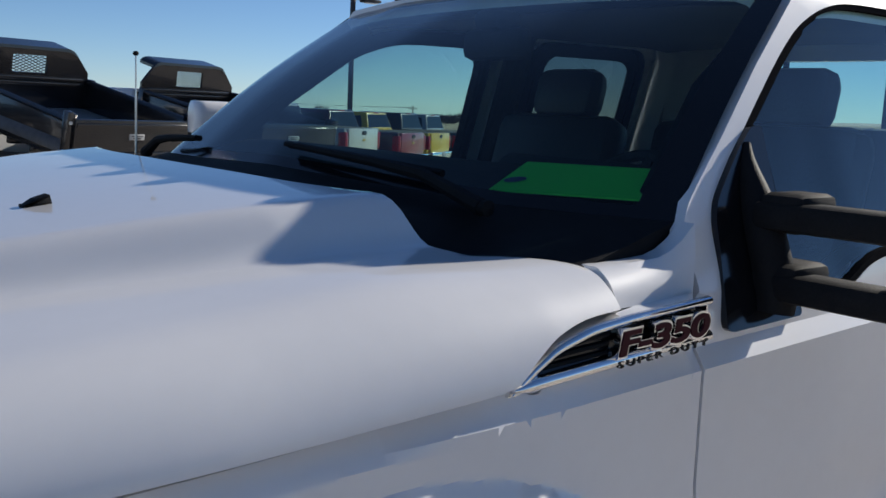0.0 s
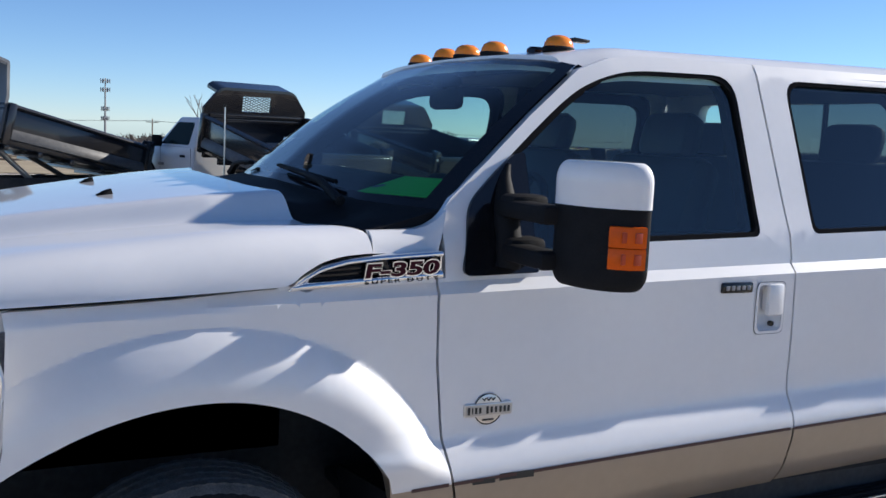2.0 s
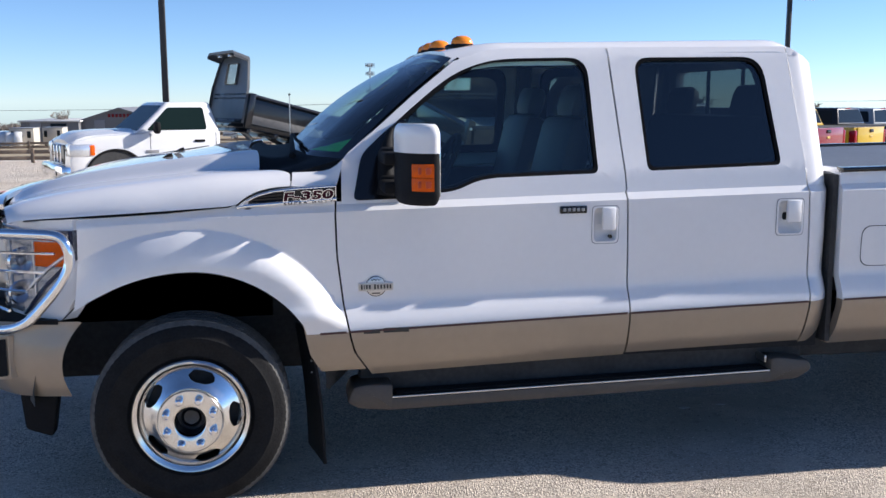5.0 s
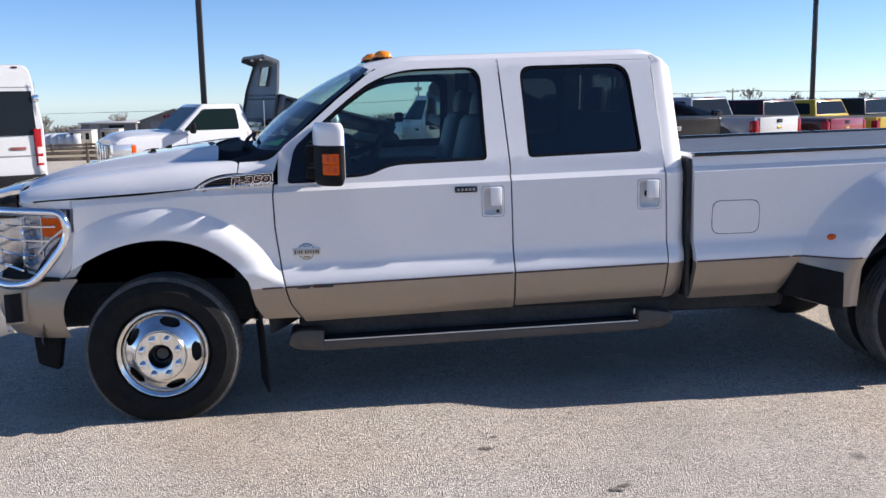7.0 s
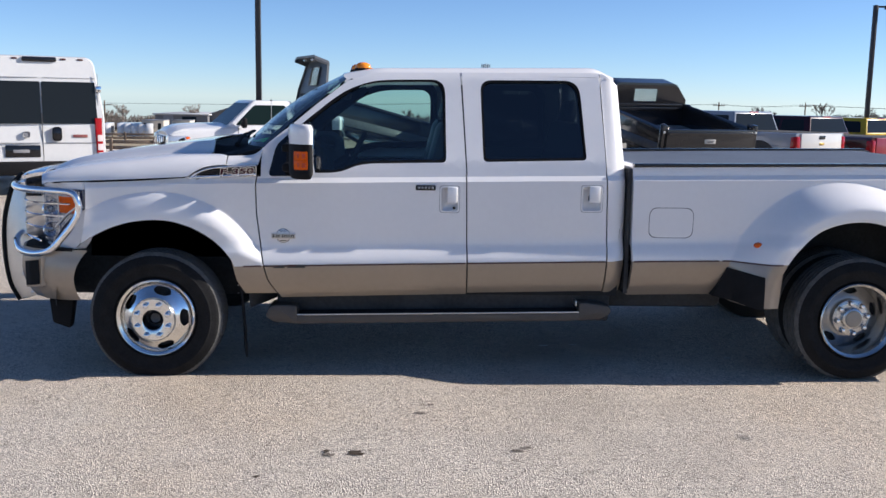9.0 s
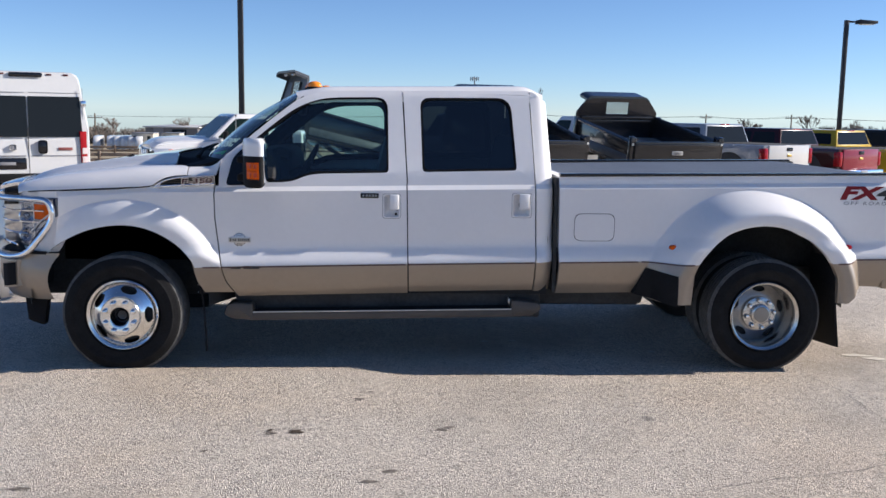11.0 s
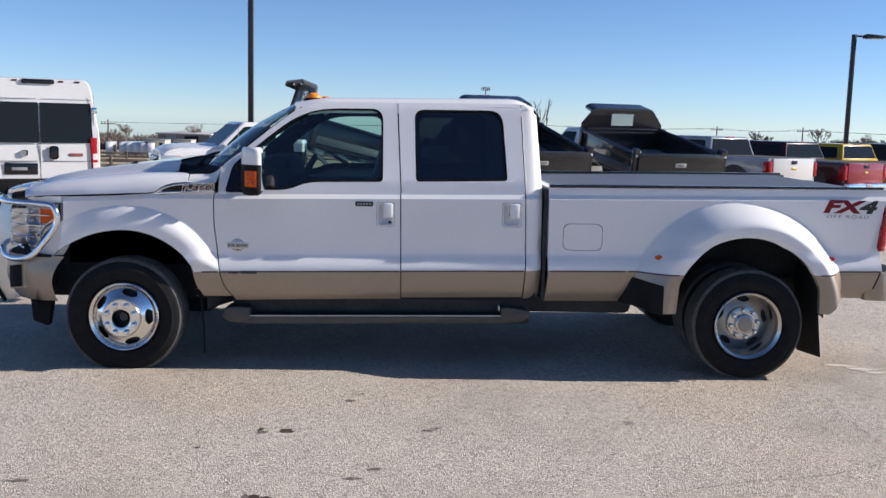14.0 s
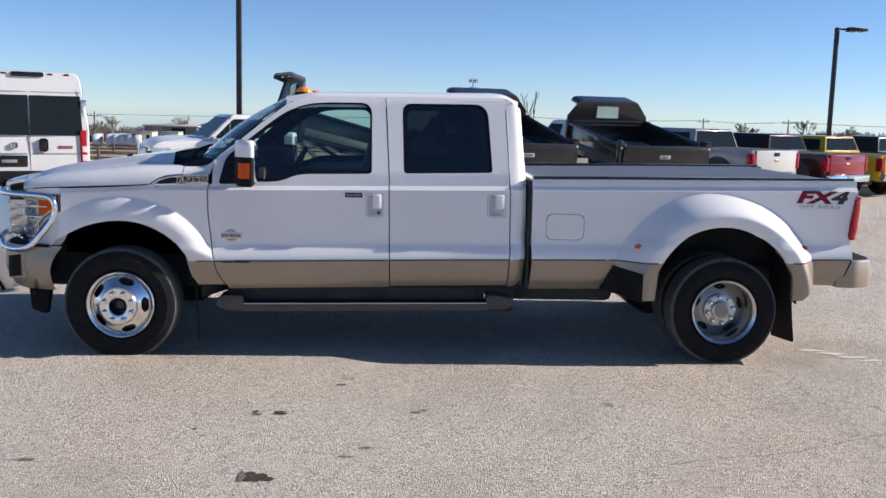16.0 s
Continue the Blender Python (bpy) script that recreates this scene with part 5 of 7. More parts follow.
def rear_wheel(s):
    bm = lathe(bmesh.new(), [(0.238, -0.125), (0.244, -0.118), (0.236, -0.108), (0.222, -0.10), (0.212, -0.07), (0.205, 0.03), (0.205, 0.08), (0.222, 0.11)], 64)
    w = part("wheel", bm, REARALLOY, truck, "deep-dished polished rear wheel of a dual pair")
    yf = lambda r: ip(r, [(0.09, 0.02), (0.13, 0.022), (0.15, 0.03), (0.20, 0.052), (0.208, 0.055)])
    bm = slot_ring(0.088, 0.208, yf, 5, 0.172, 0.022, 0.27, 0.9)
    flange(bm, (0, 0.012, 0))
    # dish alloy darkened for the shade inside the deep rim
    part("rim_face", bm, mat("shaded_dish_alloy", (0.33, 0.33, 0.33), 0.34, metal=1.0, vary=0.2, scale=20), w, sharp=50)
    bm = lathe(bmesh.new(), [(0.12, 0.02), (0.118, -0.018), (0.10, -0.024), (0.072, -0.024), (0.068, -0.05), (0.058, -0.056), (0.001, -0.056)], 40)
    hub = part("hub", bm, REARALLOY, w, "bright hub with a grey cap")
    part("hub_cap", lathe(bmesh.new(), [(0.056, -0.054), (0.05, -0.062), (0.001, -0.064)], 32), mat("hub_cap_grey", (0.30, 0.28, 0.25), 0.4, metal=0.5), hub)
    for k in range(8):
        a = 2 * math.pi * (k + 0.2) / 8
        part("lug_nut", lathe(bmesh.new(), [(0.018, -0.02), (0.017, -0.045), (0.011, -0.054), (0.001, -0.056)], 12, (0.098 * math.cos(a), 0, 0.098 * math.sin(a))), CHROME, w)
    part("brake_drum", lathe(bmesh.new(), [(0.001, 0.08), (0.20, 0.08), (0.20, 0.3)], 32), DARK, w)
    tyre_mesh(0.400, 0.122, 0.0, 0.235, w, "black outer dual tyre", 0.391)
    tyre_mesh(0.400, 0.122, 0.33, 0.22, w, "black inner dual tyre", 0.391)
    w.matrix_local = Matrix.Translation((WHEELBASE + 0.006, s * 1.045, 0.390)) @ (Matrix() if s < 0 else Matrix.Rotation(math.pi, 4, "Z"))
    return w


for s in (-1, 1):
    front_wheel(s)
    rear_wheel(s)

# ---- underbody ----
bm = bmesh.new()
box(bm, (2.4, -0.42, 0.55), (5.6, 0.09, 0.18), 0.01)
box(bm, (2.4, 0.42, 0.55), (5.6, 0.09, 0.18), 0.01)
for x in (-0.6, 0.9, 1.9, 3.0, 3.9, 5.0):
    box(bm, (x, 0, 0.55), (0.10, 0.8, 0.12), 0.01)
part("chassis_frame", bm, DARK, truck, "black chassis frame")
part("floor_pan", bx((1.7, 0, 0.56), (2.5, 1.80, 0.03)), DARK, truck)
part("engine_bay", bx((-0.15, 0, 0.86), (1.0, 1.1, 0.5), 0.05), DARK, truck)
for x in (0.0, WHEELBASE):
    part("axle", tube(bmesh.new(), [(x, -0.75, 0.40), (x, 0.75, 0.40)], 0.055, 10), DARK, truck)
    part("differential", bx((x, 0.05, 0.40), (0.26, 0.28, 0.26), 0.08), DARK, truck)
part("fuel_tank", bx((3.2, -0.60, 0.505), (0.85, 0.34, 0.25), 0.05), DARK, truck)
part("exhaust_pipe", tube(bmesh.new(), [(1.0, 0.5, 0.48), (3.4, 0.62, 0.46), (3.9, 0.70, 0.44)], 0.045, 10), STEEL, truck)
part("hitch", bx((5.42, 0, 0.50), (0.22, 0.10, 0.09), 0.01), DARK, truck)
part("hitch_bar", bx((5.28, 0, 0.53), (0.10, 1.0, 0.08), 0.01), DARK, truck)

# ---- bed ----
bed_top = lambda x: ip(x, [(2.94, 1.330), (4.0, 1.356), (5.32, 1.378), (5.39, 1.365)])
for s in (-1, 1):
    rear_x = lambda z: ip(z, [(0.5, 5.372), (0.77, 5.372), (0.93, 5.365), (0.96, 5.340), (1.25, 5.372), (1.28, 5.392), (1.40, 5.385)])
    def zlo(x):
        a = arch_z(x, REAR_ARCH, 0.0)
        if 3.84 < x < 4.855:
            return max(a, 0.495)
        if x <= 3.84:
            return ip(x, [(2.94, 0.505), (3.50, 0.515), (3.60, 0.485), (3.84, 0.475)])
        return ip(x, [(4.855, 0.495), (4.93, 0.497), (4.975, 0.54), (4.995, 0.595), (5.05, 0.575), (5.35, 0.57)])
    side = side_panel("bed_side", s, lambda z: ip(z, [(0.5, 2.935), (0.7, 2.945), (1.4, 2.935)]), rear_x, zlo, bed_top, truck, 230, 14, 66, depth=0.05, split=STRIPE, clip=lambda z: ip(z, [(0.5, 5.305), (0.77, 5.372), (0.80, 6.0)]))
    # stripe
    for x0, x1 in ((2.95, 3.50), (5.04, 5.36)):
        bm = sheet(bmesh.new(), 16, 1, lambda u, v: (x0 + (x1 - x0) * u, s * (side_w(x0 + (x1 - x0) * u, STRIPE + rake(x0)) + 0.0025), STRIPE + rake(x0 + (x1 - x0) * u) - 0.005 + 0.010 * v))
        part("pinstripe", bm, PIN, side)
    bm = sheet(bmesh.new(), 12, 1, lambda u, v: (3.52 + 0.325 * u, s * (side_w(3.52 + 0.325 * u, STRIPE + rake(3.7)) + 0.0025), STRIPE + rake(3.52 + 0.325 * u) - 0.005 + 0.010 * v))
    part("pinstripe", bm, PIN, side)
    bm = sheet(bmesh.new(), 8, 1, lambda u, v: (4.845 + 0.15 * u, s * (side_w(4.845 + 0.15 * u, STRIPE + rake(4.9)) + 0.0025), STRIPE + rake(4.845 + 0.15 * u) - 0.005 + 0.010 * v))
    part("pinstripe", bm, PIN, side)
    # black step pad ahead of the flare
    def pad(u, v):
        x = (3.475 + 0.080 * v) * (1 - u) + 3.735 * u
        z = 0.520 - 0.054 * u + (0.188 + 0.022 * u) * v
        return (x, s * max(1.035 + 0.25 * max(0, x - 3.50), side_w(x, z) + 0.010), z)
    bm = sheet(bmesh.new(), 14, 12, pad)
    flange(bm, (0, -s * 0.16, 0))
    part("flare_pad", bm, PLASTIC, side, "black plastic stone guard on the flare")
    # fuel door
    if s < 0:
        lp = rounded([(3.046, 0.886), (3.332, 0.886), (3.332, 1.081), (3.046, 1.081)], 0.055, 6)
        bm = fill(bmesh.new(), [lp, inset(lp, 0.0035)], lambda x, z: (x, s * (side_w(x, z) + 0.0015), z))
        part("fuel_door_gap", bm, DARK, side)
        bm = fill(bmesh.new(), [inset(lp, 0.0035)], lambda x, z: (x, s * (side_w(x, z) + 0.0025), z))
        flange(bm, (0, -s * 0.004, 0))
        part("fuel_door", bm, WHITE, side, "flush white fuel door")
    # side markers
    for x, z, m_ in ((3.722, 0.862, AMBER), (4.985, 0.868, REDLENS)):
        bm = lathe(bmesh.new(), [(0.03, 0.01), (0.028, -0.008), (0.015, -0.015), (0.001, -0.016)], 16)
        bm.transform(Matrix.Translation((x, s * (side_w(x, z) - 0.002), z)) @ Matrix.Diagonal((1, -s, 0.6, 1)))
        part("side_marker", bm, m_, side, "small side marker lamp")
    # tail lamp
    def tl(u, v):
        x = ip(v, [(0, 5.352), (0.08, 5.343), (0.45, 5.348), (0.9, 5.375), (1, 5.395)]) + (0.100 - 0.03 * v * v - 0.02 * abs(2 * v - 1) ** 6) * u
        return (x, s * (side_w(5.33, 1.1) + 0.014 + 0.012 * math.sin(math.pi * v) - 0.085 * u ** 2.6), 0.928 + 0.330 * v)
    bm = sheet(bmesh.new(), 8, 12, tl)
    flange(bm, (0, -s * 0.05, 0))
    tlo = part("tail_lamp", bm, REDLENS, side, "tall red tail lamp")
    for k in range(8):
        part("lamp_rib", tube(bmesh.new(), [Vector(tl(0.1, 0.1 + 0.11 * k)) + Vector((0, s * 0.002, 0)), Vector(tl(0.5, 0.1 + 0.11 * k)) + Vector((0, s * 0.003, 0))], 0.004, 5), REDLENS, tlo)
    # off-road decal
    turn = pose(0, 0, 0, 90, 0, 0) if s < 0 else pose(0, 0, 0, 90, 0, 180)
    yy = s * (side_w(5.15, 1.22) + 0.002)
    sg = 1 if s < 0 else -1
    for k, (txt, m_, dx) in enumerate((("FX", REDPAINT, -0.065), ("4", DECALBLACK, 0.125))):
        lettering("decal_letters", txt, 0.135, m_, side, Matrix.Translation((5.115 + sg * dx, yy, 1.240)) @ turn @ Matrix.Diagonal((1.62, 0.9, 1, 1)), 0.0008, "decal letters on the bed side", 0.25, 1.0, 0.007)
    lettering("decal_letters", "OFF ROAD", 0.034, DECALGREY, side, Matrix.Translation((5.105, yy, 1.172)) @ turn @ Matrix.Diagonal((1.5, 1, 1, 1)), 0.0008, "small grey decal letters", 0.1, 1.35)
    # inner bed wall and rear mudflap
    part("bed_inner_wall", bx((4.16, s * 0.80, 1.20), (2.40, 0.03, 0.24)), DARK, side)
    bm = sheet(bmesh.new(), 4, 10, lambda u, v: (4.830 + 0.010 * u + 0.060 * v ** 1.5, s * (0.80 + 0.37 * u), 0.80 - 0.625 * v - 0.035 * (1 - u) * v))
    flange(bm, (0.012, 0, 0))
    part("mudflap", bm, PLASTIC, truck, "long black rear mudflap")

part("bed_floor", bx((4.16, 0, 0.82), (2.42, 0.82, 0.04)), DARK, truck)
part("bed_front_wall", bx((2.955, 0, 1.09), (0.03, 1.92, 0.52), 0.008), WHITE, truck)
bm = bmesh.new()
sheet(bm, 10, 10, lambda u, v: (5.40 + 0.012 * math.sin(math.pi * v), -0.90 + 1.80 * u, 0.76 + 0.575 * v))
flange(bm, (-0.05, 0, 0))
tg = part("tailgate", bm, WHITE, truck)
part("tailgate_handle", bx((5.425, 0, 1.18), (0.03, 0.22, 0.08), 0.012), GLOSSBLACK, tg)
# tonneau cover
bm = bmesh.new()
sheet(bm, 20, 30, lambda u, v: (2.925 + 2.45 * v, (-0.955 + 1.91 * u), bed_top(2.93 + 2.45 * v) - 0.002 + 0.002 * math.sin(math.pi * u) - 0.008 * (abs(2 * u - 1) > 0.97) - 0.03 * sstep(0.94, 1.0, v)))
flange(bm, (0, 0, -0.012))
ton = part("tonneau_cover", bm, TONNEAU, truck, "soft dark grey tonneau cover over the bed")
for s in (-1, 1):
    bm = bmesh.new()
    prism(bm, [(2.94, bed_top(2.94) + 0.002), (5.36, bed_top(5.36) + 0.002), (5.36, bed_top(5.36) + 0.018), (2.94, bed_top(2.94) + 0.024)], s * 0.93, s * 0.992, "y", 0.006)
    part("cover_rail", bm, GLOSSBLACK, ton, "black cover rail")
part("cab_gap", bx((2.922, 0, 0.92), (0.024, 1.935, 0.80)), DARK, truck)

# rear bumper
plan = rounded([(5.275, -1.000), (5.40, -1.035), (5.575, -0.95), (5.60, -0.6), (5.60, 0.6), (5.575, 0.95), (5.40, 1.035), (5.275, 1.000)], [0.01, 0.05, 0.06, 0.1, 0.1, 0.06, 0.05, 0.01], 4)
rbm = part("rear_bumper", prism(bmesh.new(), plan, 0.562, 0.775, "z", 0.014), TAN, truck, "tan rear bumper")
part("bumper_step", prism(bmesh.new(), [(max(x, 5.41) - 0.010, y * 0.965) for x, y in plan], 0.770, 0.784, "z", 0.005), PLASTIC, rbm, "black step pad on the bumper")

for s in (-1, 1):
    part("end_gap", tube(bmesh.new(), [(5.308 + 0.248 * (z - 0.56), s * (side_w(5.30, z) - 0.001), z) for z in np.linspace(0.572, 0.775, 8)], 0.006, 6), SEAL, rbm)

# ---- card on the dashboard ----
bm = bmesh.new()
vs = [bm.verts.new(c) for c in ((0.495, -0.640, 1.448), (0.690, -0.535, 1.490), (0.738, -0.812, 1.496), (0.626, -0.880, 1.450))]
bm.faces.new(vs)
flange(bm, (0, 0, -0.003))
card = part("price_card", bm, GREEN, None)
tagged(card, "bright green price card lying on the dashboard", "card")
bm = lathe(bmesh.new(), [(0.001, 0), (0.022, 0)], 16)
bm.transform(Matrix.Translation((0.566, -0.632, 1.4642)) @ Matrix.Rotation(radians(-12), 4, "Y") @ Matrix.Rotation(radians(90), 4, "X"))
part("card_mark", bm, mat("dark_blue_ink", (0.02, 0.05, 0.12), 0.5), card)

# ---- other vehicles: local x runs forward from the tail, y to the left ----


def at_heading(x, y, hx, hy):
    """Pose on the ground with local x along (hx, hy)."""
    return Matrix.Translation((x, y, ground_z(x, y))) @ Matrix.Rotation(math.atan2(hy, hx), 4, "Z")


def paint(name, c, rough=0.3):
    return mat(name, c, rough, coat=0.8, vary=0.03, scale=2, spec=0.1)


def far_wheel(parent, x, y, r=0.40, w=0.26, rim=STEEL):
    """Tyre and rim of a parked vehicle, outer side away from its middle."""
    s = 1 if y > 0 else -1
    bm = lathe(bmesh.new(), [(0.22, -w / 2), (r - 0.06, -w / 2), (r - 0.01, -w * 0.4), (r, -w * 0.28), (r, w * 0.28), (r - 0.01, w * 0.4), (r - 0.06, w / 2), (0.22, w / 2)], 32, (x, y, r))
    t = part("tyre", bm, RUBBER, parent)
    bm = lathe(bmesh.new(), [(0.23, s * w * 0.47), (0.21, s * w * 0.36), (0.15, s * w * 0.25), (0.07, s * w * 0.32), (0.001, s * w * 0.32)], 28, (x, y, r))
    part("rim", bm, rim, t)


def frustum(bm, x0, x1, x2, x3, z0, z1, w0, w1, bevel=0.05):
    """A cab's glasshouse: x0..x1 at the belt, x2..x3 at the roof."""
    b = [bm.verts.new(p) for p in ((x0, -w0, z0), (x1, -w0, z0), (x1, w0, z0), (x0, w0, z0))]
    t = [bm.verts.new(p) for p in ((x2, -w1, z1), (x3, -w1, z1), (x3, w1, z1), (x2, w1, z1))]
    fs = [bm.faces.new(b[::-1]), bm.faces.new(t)] + [bm.faces.new((b[i], b[(i + 1) % 4], t[(i + 1) % 4], t[i])) for i in range(4)]
    es = [e for f in fs[1:2] for e in f.edges] + [e for e in {e for f in fs for e in f.edges} if (e.verts[0] in b) != (e.verts[1] in b)]
    bmesh.ops.bevel(bm, geom=list(set(es)), offset=bevel, segments=3, affect="EDGES", profile=0.5)
    return bm


def quad_pane(parent, name, pts, material, d=(0, 0, 0)):
    bm = bmesh.new()
    bm.faces.new([bm.verts.new(Vector(p) + Vector(d)) for p in pts])
    return part(name, bm, material, parent)


def arch_profile(x0, x1, z0, z1, arches, r):
    """Side outline from tail to nose with wheel openings in its lower edge."""
    lower = [(x0, z0)]
    for cx in arches:
        lower += [(cx + r * math.cos(a), 0.42 + r * math.sin(a)) for a in np.linspace(math.pi, 0, 13) if 0.42 + r * math.sin(a) > z0]
    lower += [(x1, z0)]
    return lower


def cab_windows(cab, xb, xf, xrb, xrf, z0, z1, w0, w1, posts, glass, wz=None):
    """Side panes between posts, windscreen and rear pane of a tapered cab."""
    def y_at(z):
        return w0 + (w1 - w0) * (z - z0) / (z1 - z0) + 0.004
    za, zb = z0 + 0.05, z1 - 0.10
    def xl(z):
        return xb + (xrb - xb) * (z - z0) / (z1 - z0)
    def xr(z):
        return xf + (xrf - xf) * (z - z0) / (z1 - z0)
    for s in (-1, 1):
        for k in range(len(posts) - 1):
            a, b = posts[k], posts[k + 1]
            lo0, lo1 = max(a + 0.04, xl(za) + 0.17), min(b - 0.04, xr(za) - 0.14)
            hi0, hi1 = max(a + 0.04, xl(zb) + 0.17), min(b - 0.04, xr(zb) - 0.12)
            pts = rounded([(lo0, za), (lo1, za), (max(hi1, lo0 + 0.1), zb), (hi0, zb)], 0.05, 3)
            bm = bmesh.new()
            bm.faces.new([bm.verts.new((p[0], s * y_at(p[1]), p[1])) for p in pts])
            part("side_window", bm, glass, cab)
    k0, k1 = z0 + 0.05, z1 - 0.06
    wa, wb = y_at(k0) - 0.08, y_at(k1) - 0.07
    quad_pane(cab, "windscreen", [(xr(k0) + 0.006, -wa, k0), (xr(k0) + 0.006, wa, k0), (xr(k1) + 0.006, wb, k1), (xr(k1) + 0.006, -wb, k1)], glass)
    quad_pane(cab, "rear_window", [(xl(k0) - 0.006, -wa, k0), (xl(k0) - 0.006, wa, k0), (xl(k1) - 0.006, wb, k1), (xl(k1) - 0.006, -wb, k1)], glass)


PALELENS = mat("pale_clear_lens", (0.55, 0.46, 0.46), 0.2, coat=0.5)
CARGLASS = mat("dark_car_glass", (0.014, 0.017, 0.019), 0.05, spec=0.16)
GREENGLASS = mat("green_car_glass", (0.010, 0.020, 0.020), 0.06, spec=0.03)


def pickup(label, color, tail, pose_m, rail=1.36, roof_h=1.95, bed_len=1.85, group="pickups in the row"):
    e = thing("pickup_truck", label, "pickup truck", group, pose_m)
    L = 3.95 + bed_len
    xc = bed_len + 0.15
    # bed and body sides, in one outline
    prof = arch_profile(0.14, L, 0.50, 1, [1.15, L - 1.0], 0.53) + [(L + 0.02, 0.75), (L - 0.02, 1.08), (L - 0.25, 1.18), (xc + 2.35, 1.25), (xc + 2.25, 1.30), (xc - 0.03, 1.30), (xc - 0.03, rail), (0.12, rail)]
    body = part("body", prism(bmesh.new(), prof, -0.97, 0.97, "y", 0.04), color, e)
    part("bed_void", bx((0.14 + bed_len / 2, 0, rail - 0.02), (bed_len - 0.1, 1.66, 0.06)), DARK, body)
    for s in (-1, 1):
        for x in (1.15, L - 1.0):
            bm = prism(bmesh.new(), [(x + 0.60 * math.cos(a), 0.50 + 0.66 * math.sin(a)) for a in np.linspace(-0.2, math.pi + 0.2, 20)], s * 0.60, s * 0.974, "y")
            part("wheel_opening", bm, DARK, body)
            far_wheel(e, x, s * 0.875)
        part("tail_lamp", bx((0.175, s * 0.90, rail - 0.27), (0.20, 0.16, 0.40), 0.04), REDLENS, body)
        part("door_handle", bx((xc + 0.75, s * 0.98, 1.12), (0.16, 0.02, 0.035), 0.008), color, body)
        part("door_handle", bx((xc + 1.75, s * 0.98, 1.12), (0.16, 0.02, 0.035), 0.008), color, body)
        part("door_mirror", bx((xc + 2.05, s * 1.10, 1.42), (0.12, 0.22, 0.20), 0.04), PLASTIC, body)
        part("headlight", bx((L - 0.08, s * 0.78, 0.98), (0.16, 0.28, 0.20), 0.03), CLEARLENS, body)
        for x in (xc + 0.02, xc + 1.05, xc + 2.15):
            part("door_seam", bx((x, s * 0.9695, 0.92), (0.010, 0.006, 0.70)), DARK, body)
    bm = frustum(bmesh.new(), xc - 0.02, xc + 2.35, xc + 0.12, xc + 1.62, 1.28, roof_h, 0.95, 0.76)
    cab = part("cab", bm, color, e)
    cab_windows(cab, xc - 0.02, xc + 2.35, xc + 0.12, xc + 1.62, 1.28, roof_h, 0.95, 0.76, [xc + 0.05, xc + 0.98, xc + 2.2], CARGLASS)
    part("brake_lamp", bx((xc + 0.13, 0, roof_h - 0.02), (0.05, 0.34, 0.035), 0.008), REDLENS, cab)
    gate = part("tailgate", bx((0.10, 0, rail - 0.28), (0.06, 1.62, 0.54), 0.02), tail, e)
    part("gate_handle", bx((0.062, 0, rail - 0.10), (0.03, 0.22, 0.09), 0.015), GLOSSBLACK, gate)
    part("gate_badge", bx((0.064, 0, rail - 0.26), (0.02, 0.17, 0.06), 0.012), mat("gold_badge", (0.5, 0.33, 0.08), 0.3, metal=0.7), gate)
    bump = part("rear_bumper", bx((0.03, 0, 0.62), (0.16, 1.86, 0.20), 0.03), CHROME, e)
    part("number_plate", bx((-0.056, 0, 0.63), (0.01, 0.30, 0.14), 0.004), DECALGREY, bump)
    part("front_bumper", bx((L + 0.02, 0, 0.60), (0.18, 1.9, 0.26), 0.05), CHROME, e)
    part("grille", bx((L - 0.02, 0, 0.95), (0.08, 1.1, 0.30), 0.02), GLOSSBLACK, e)
    return e


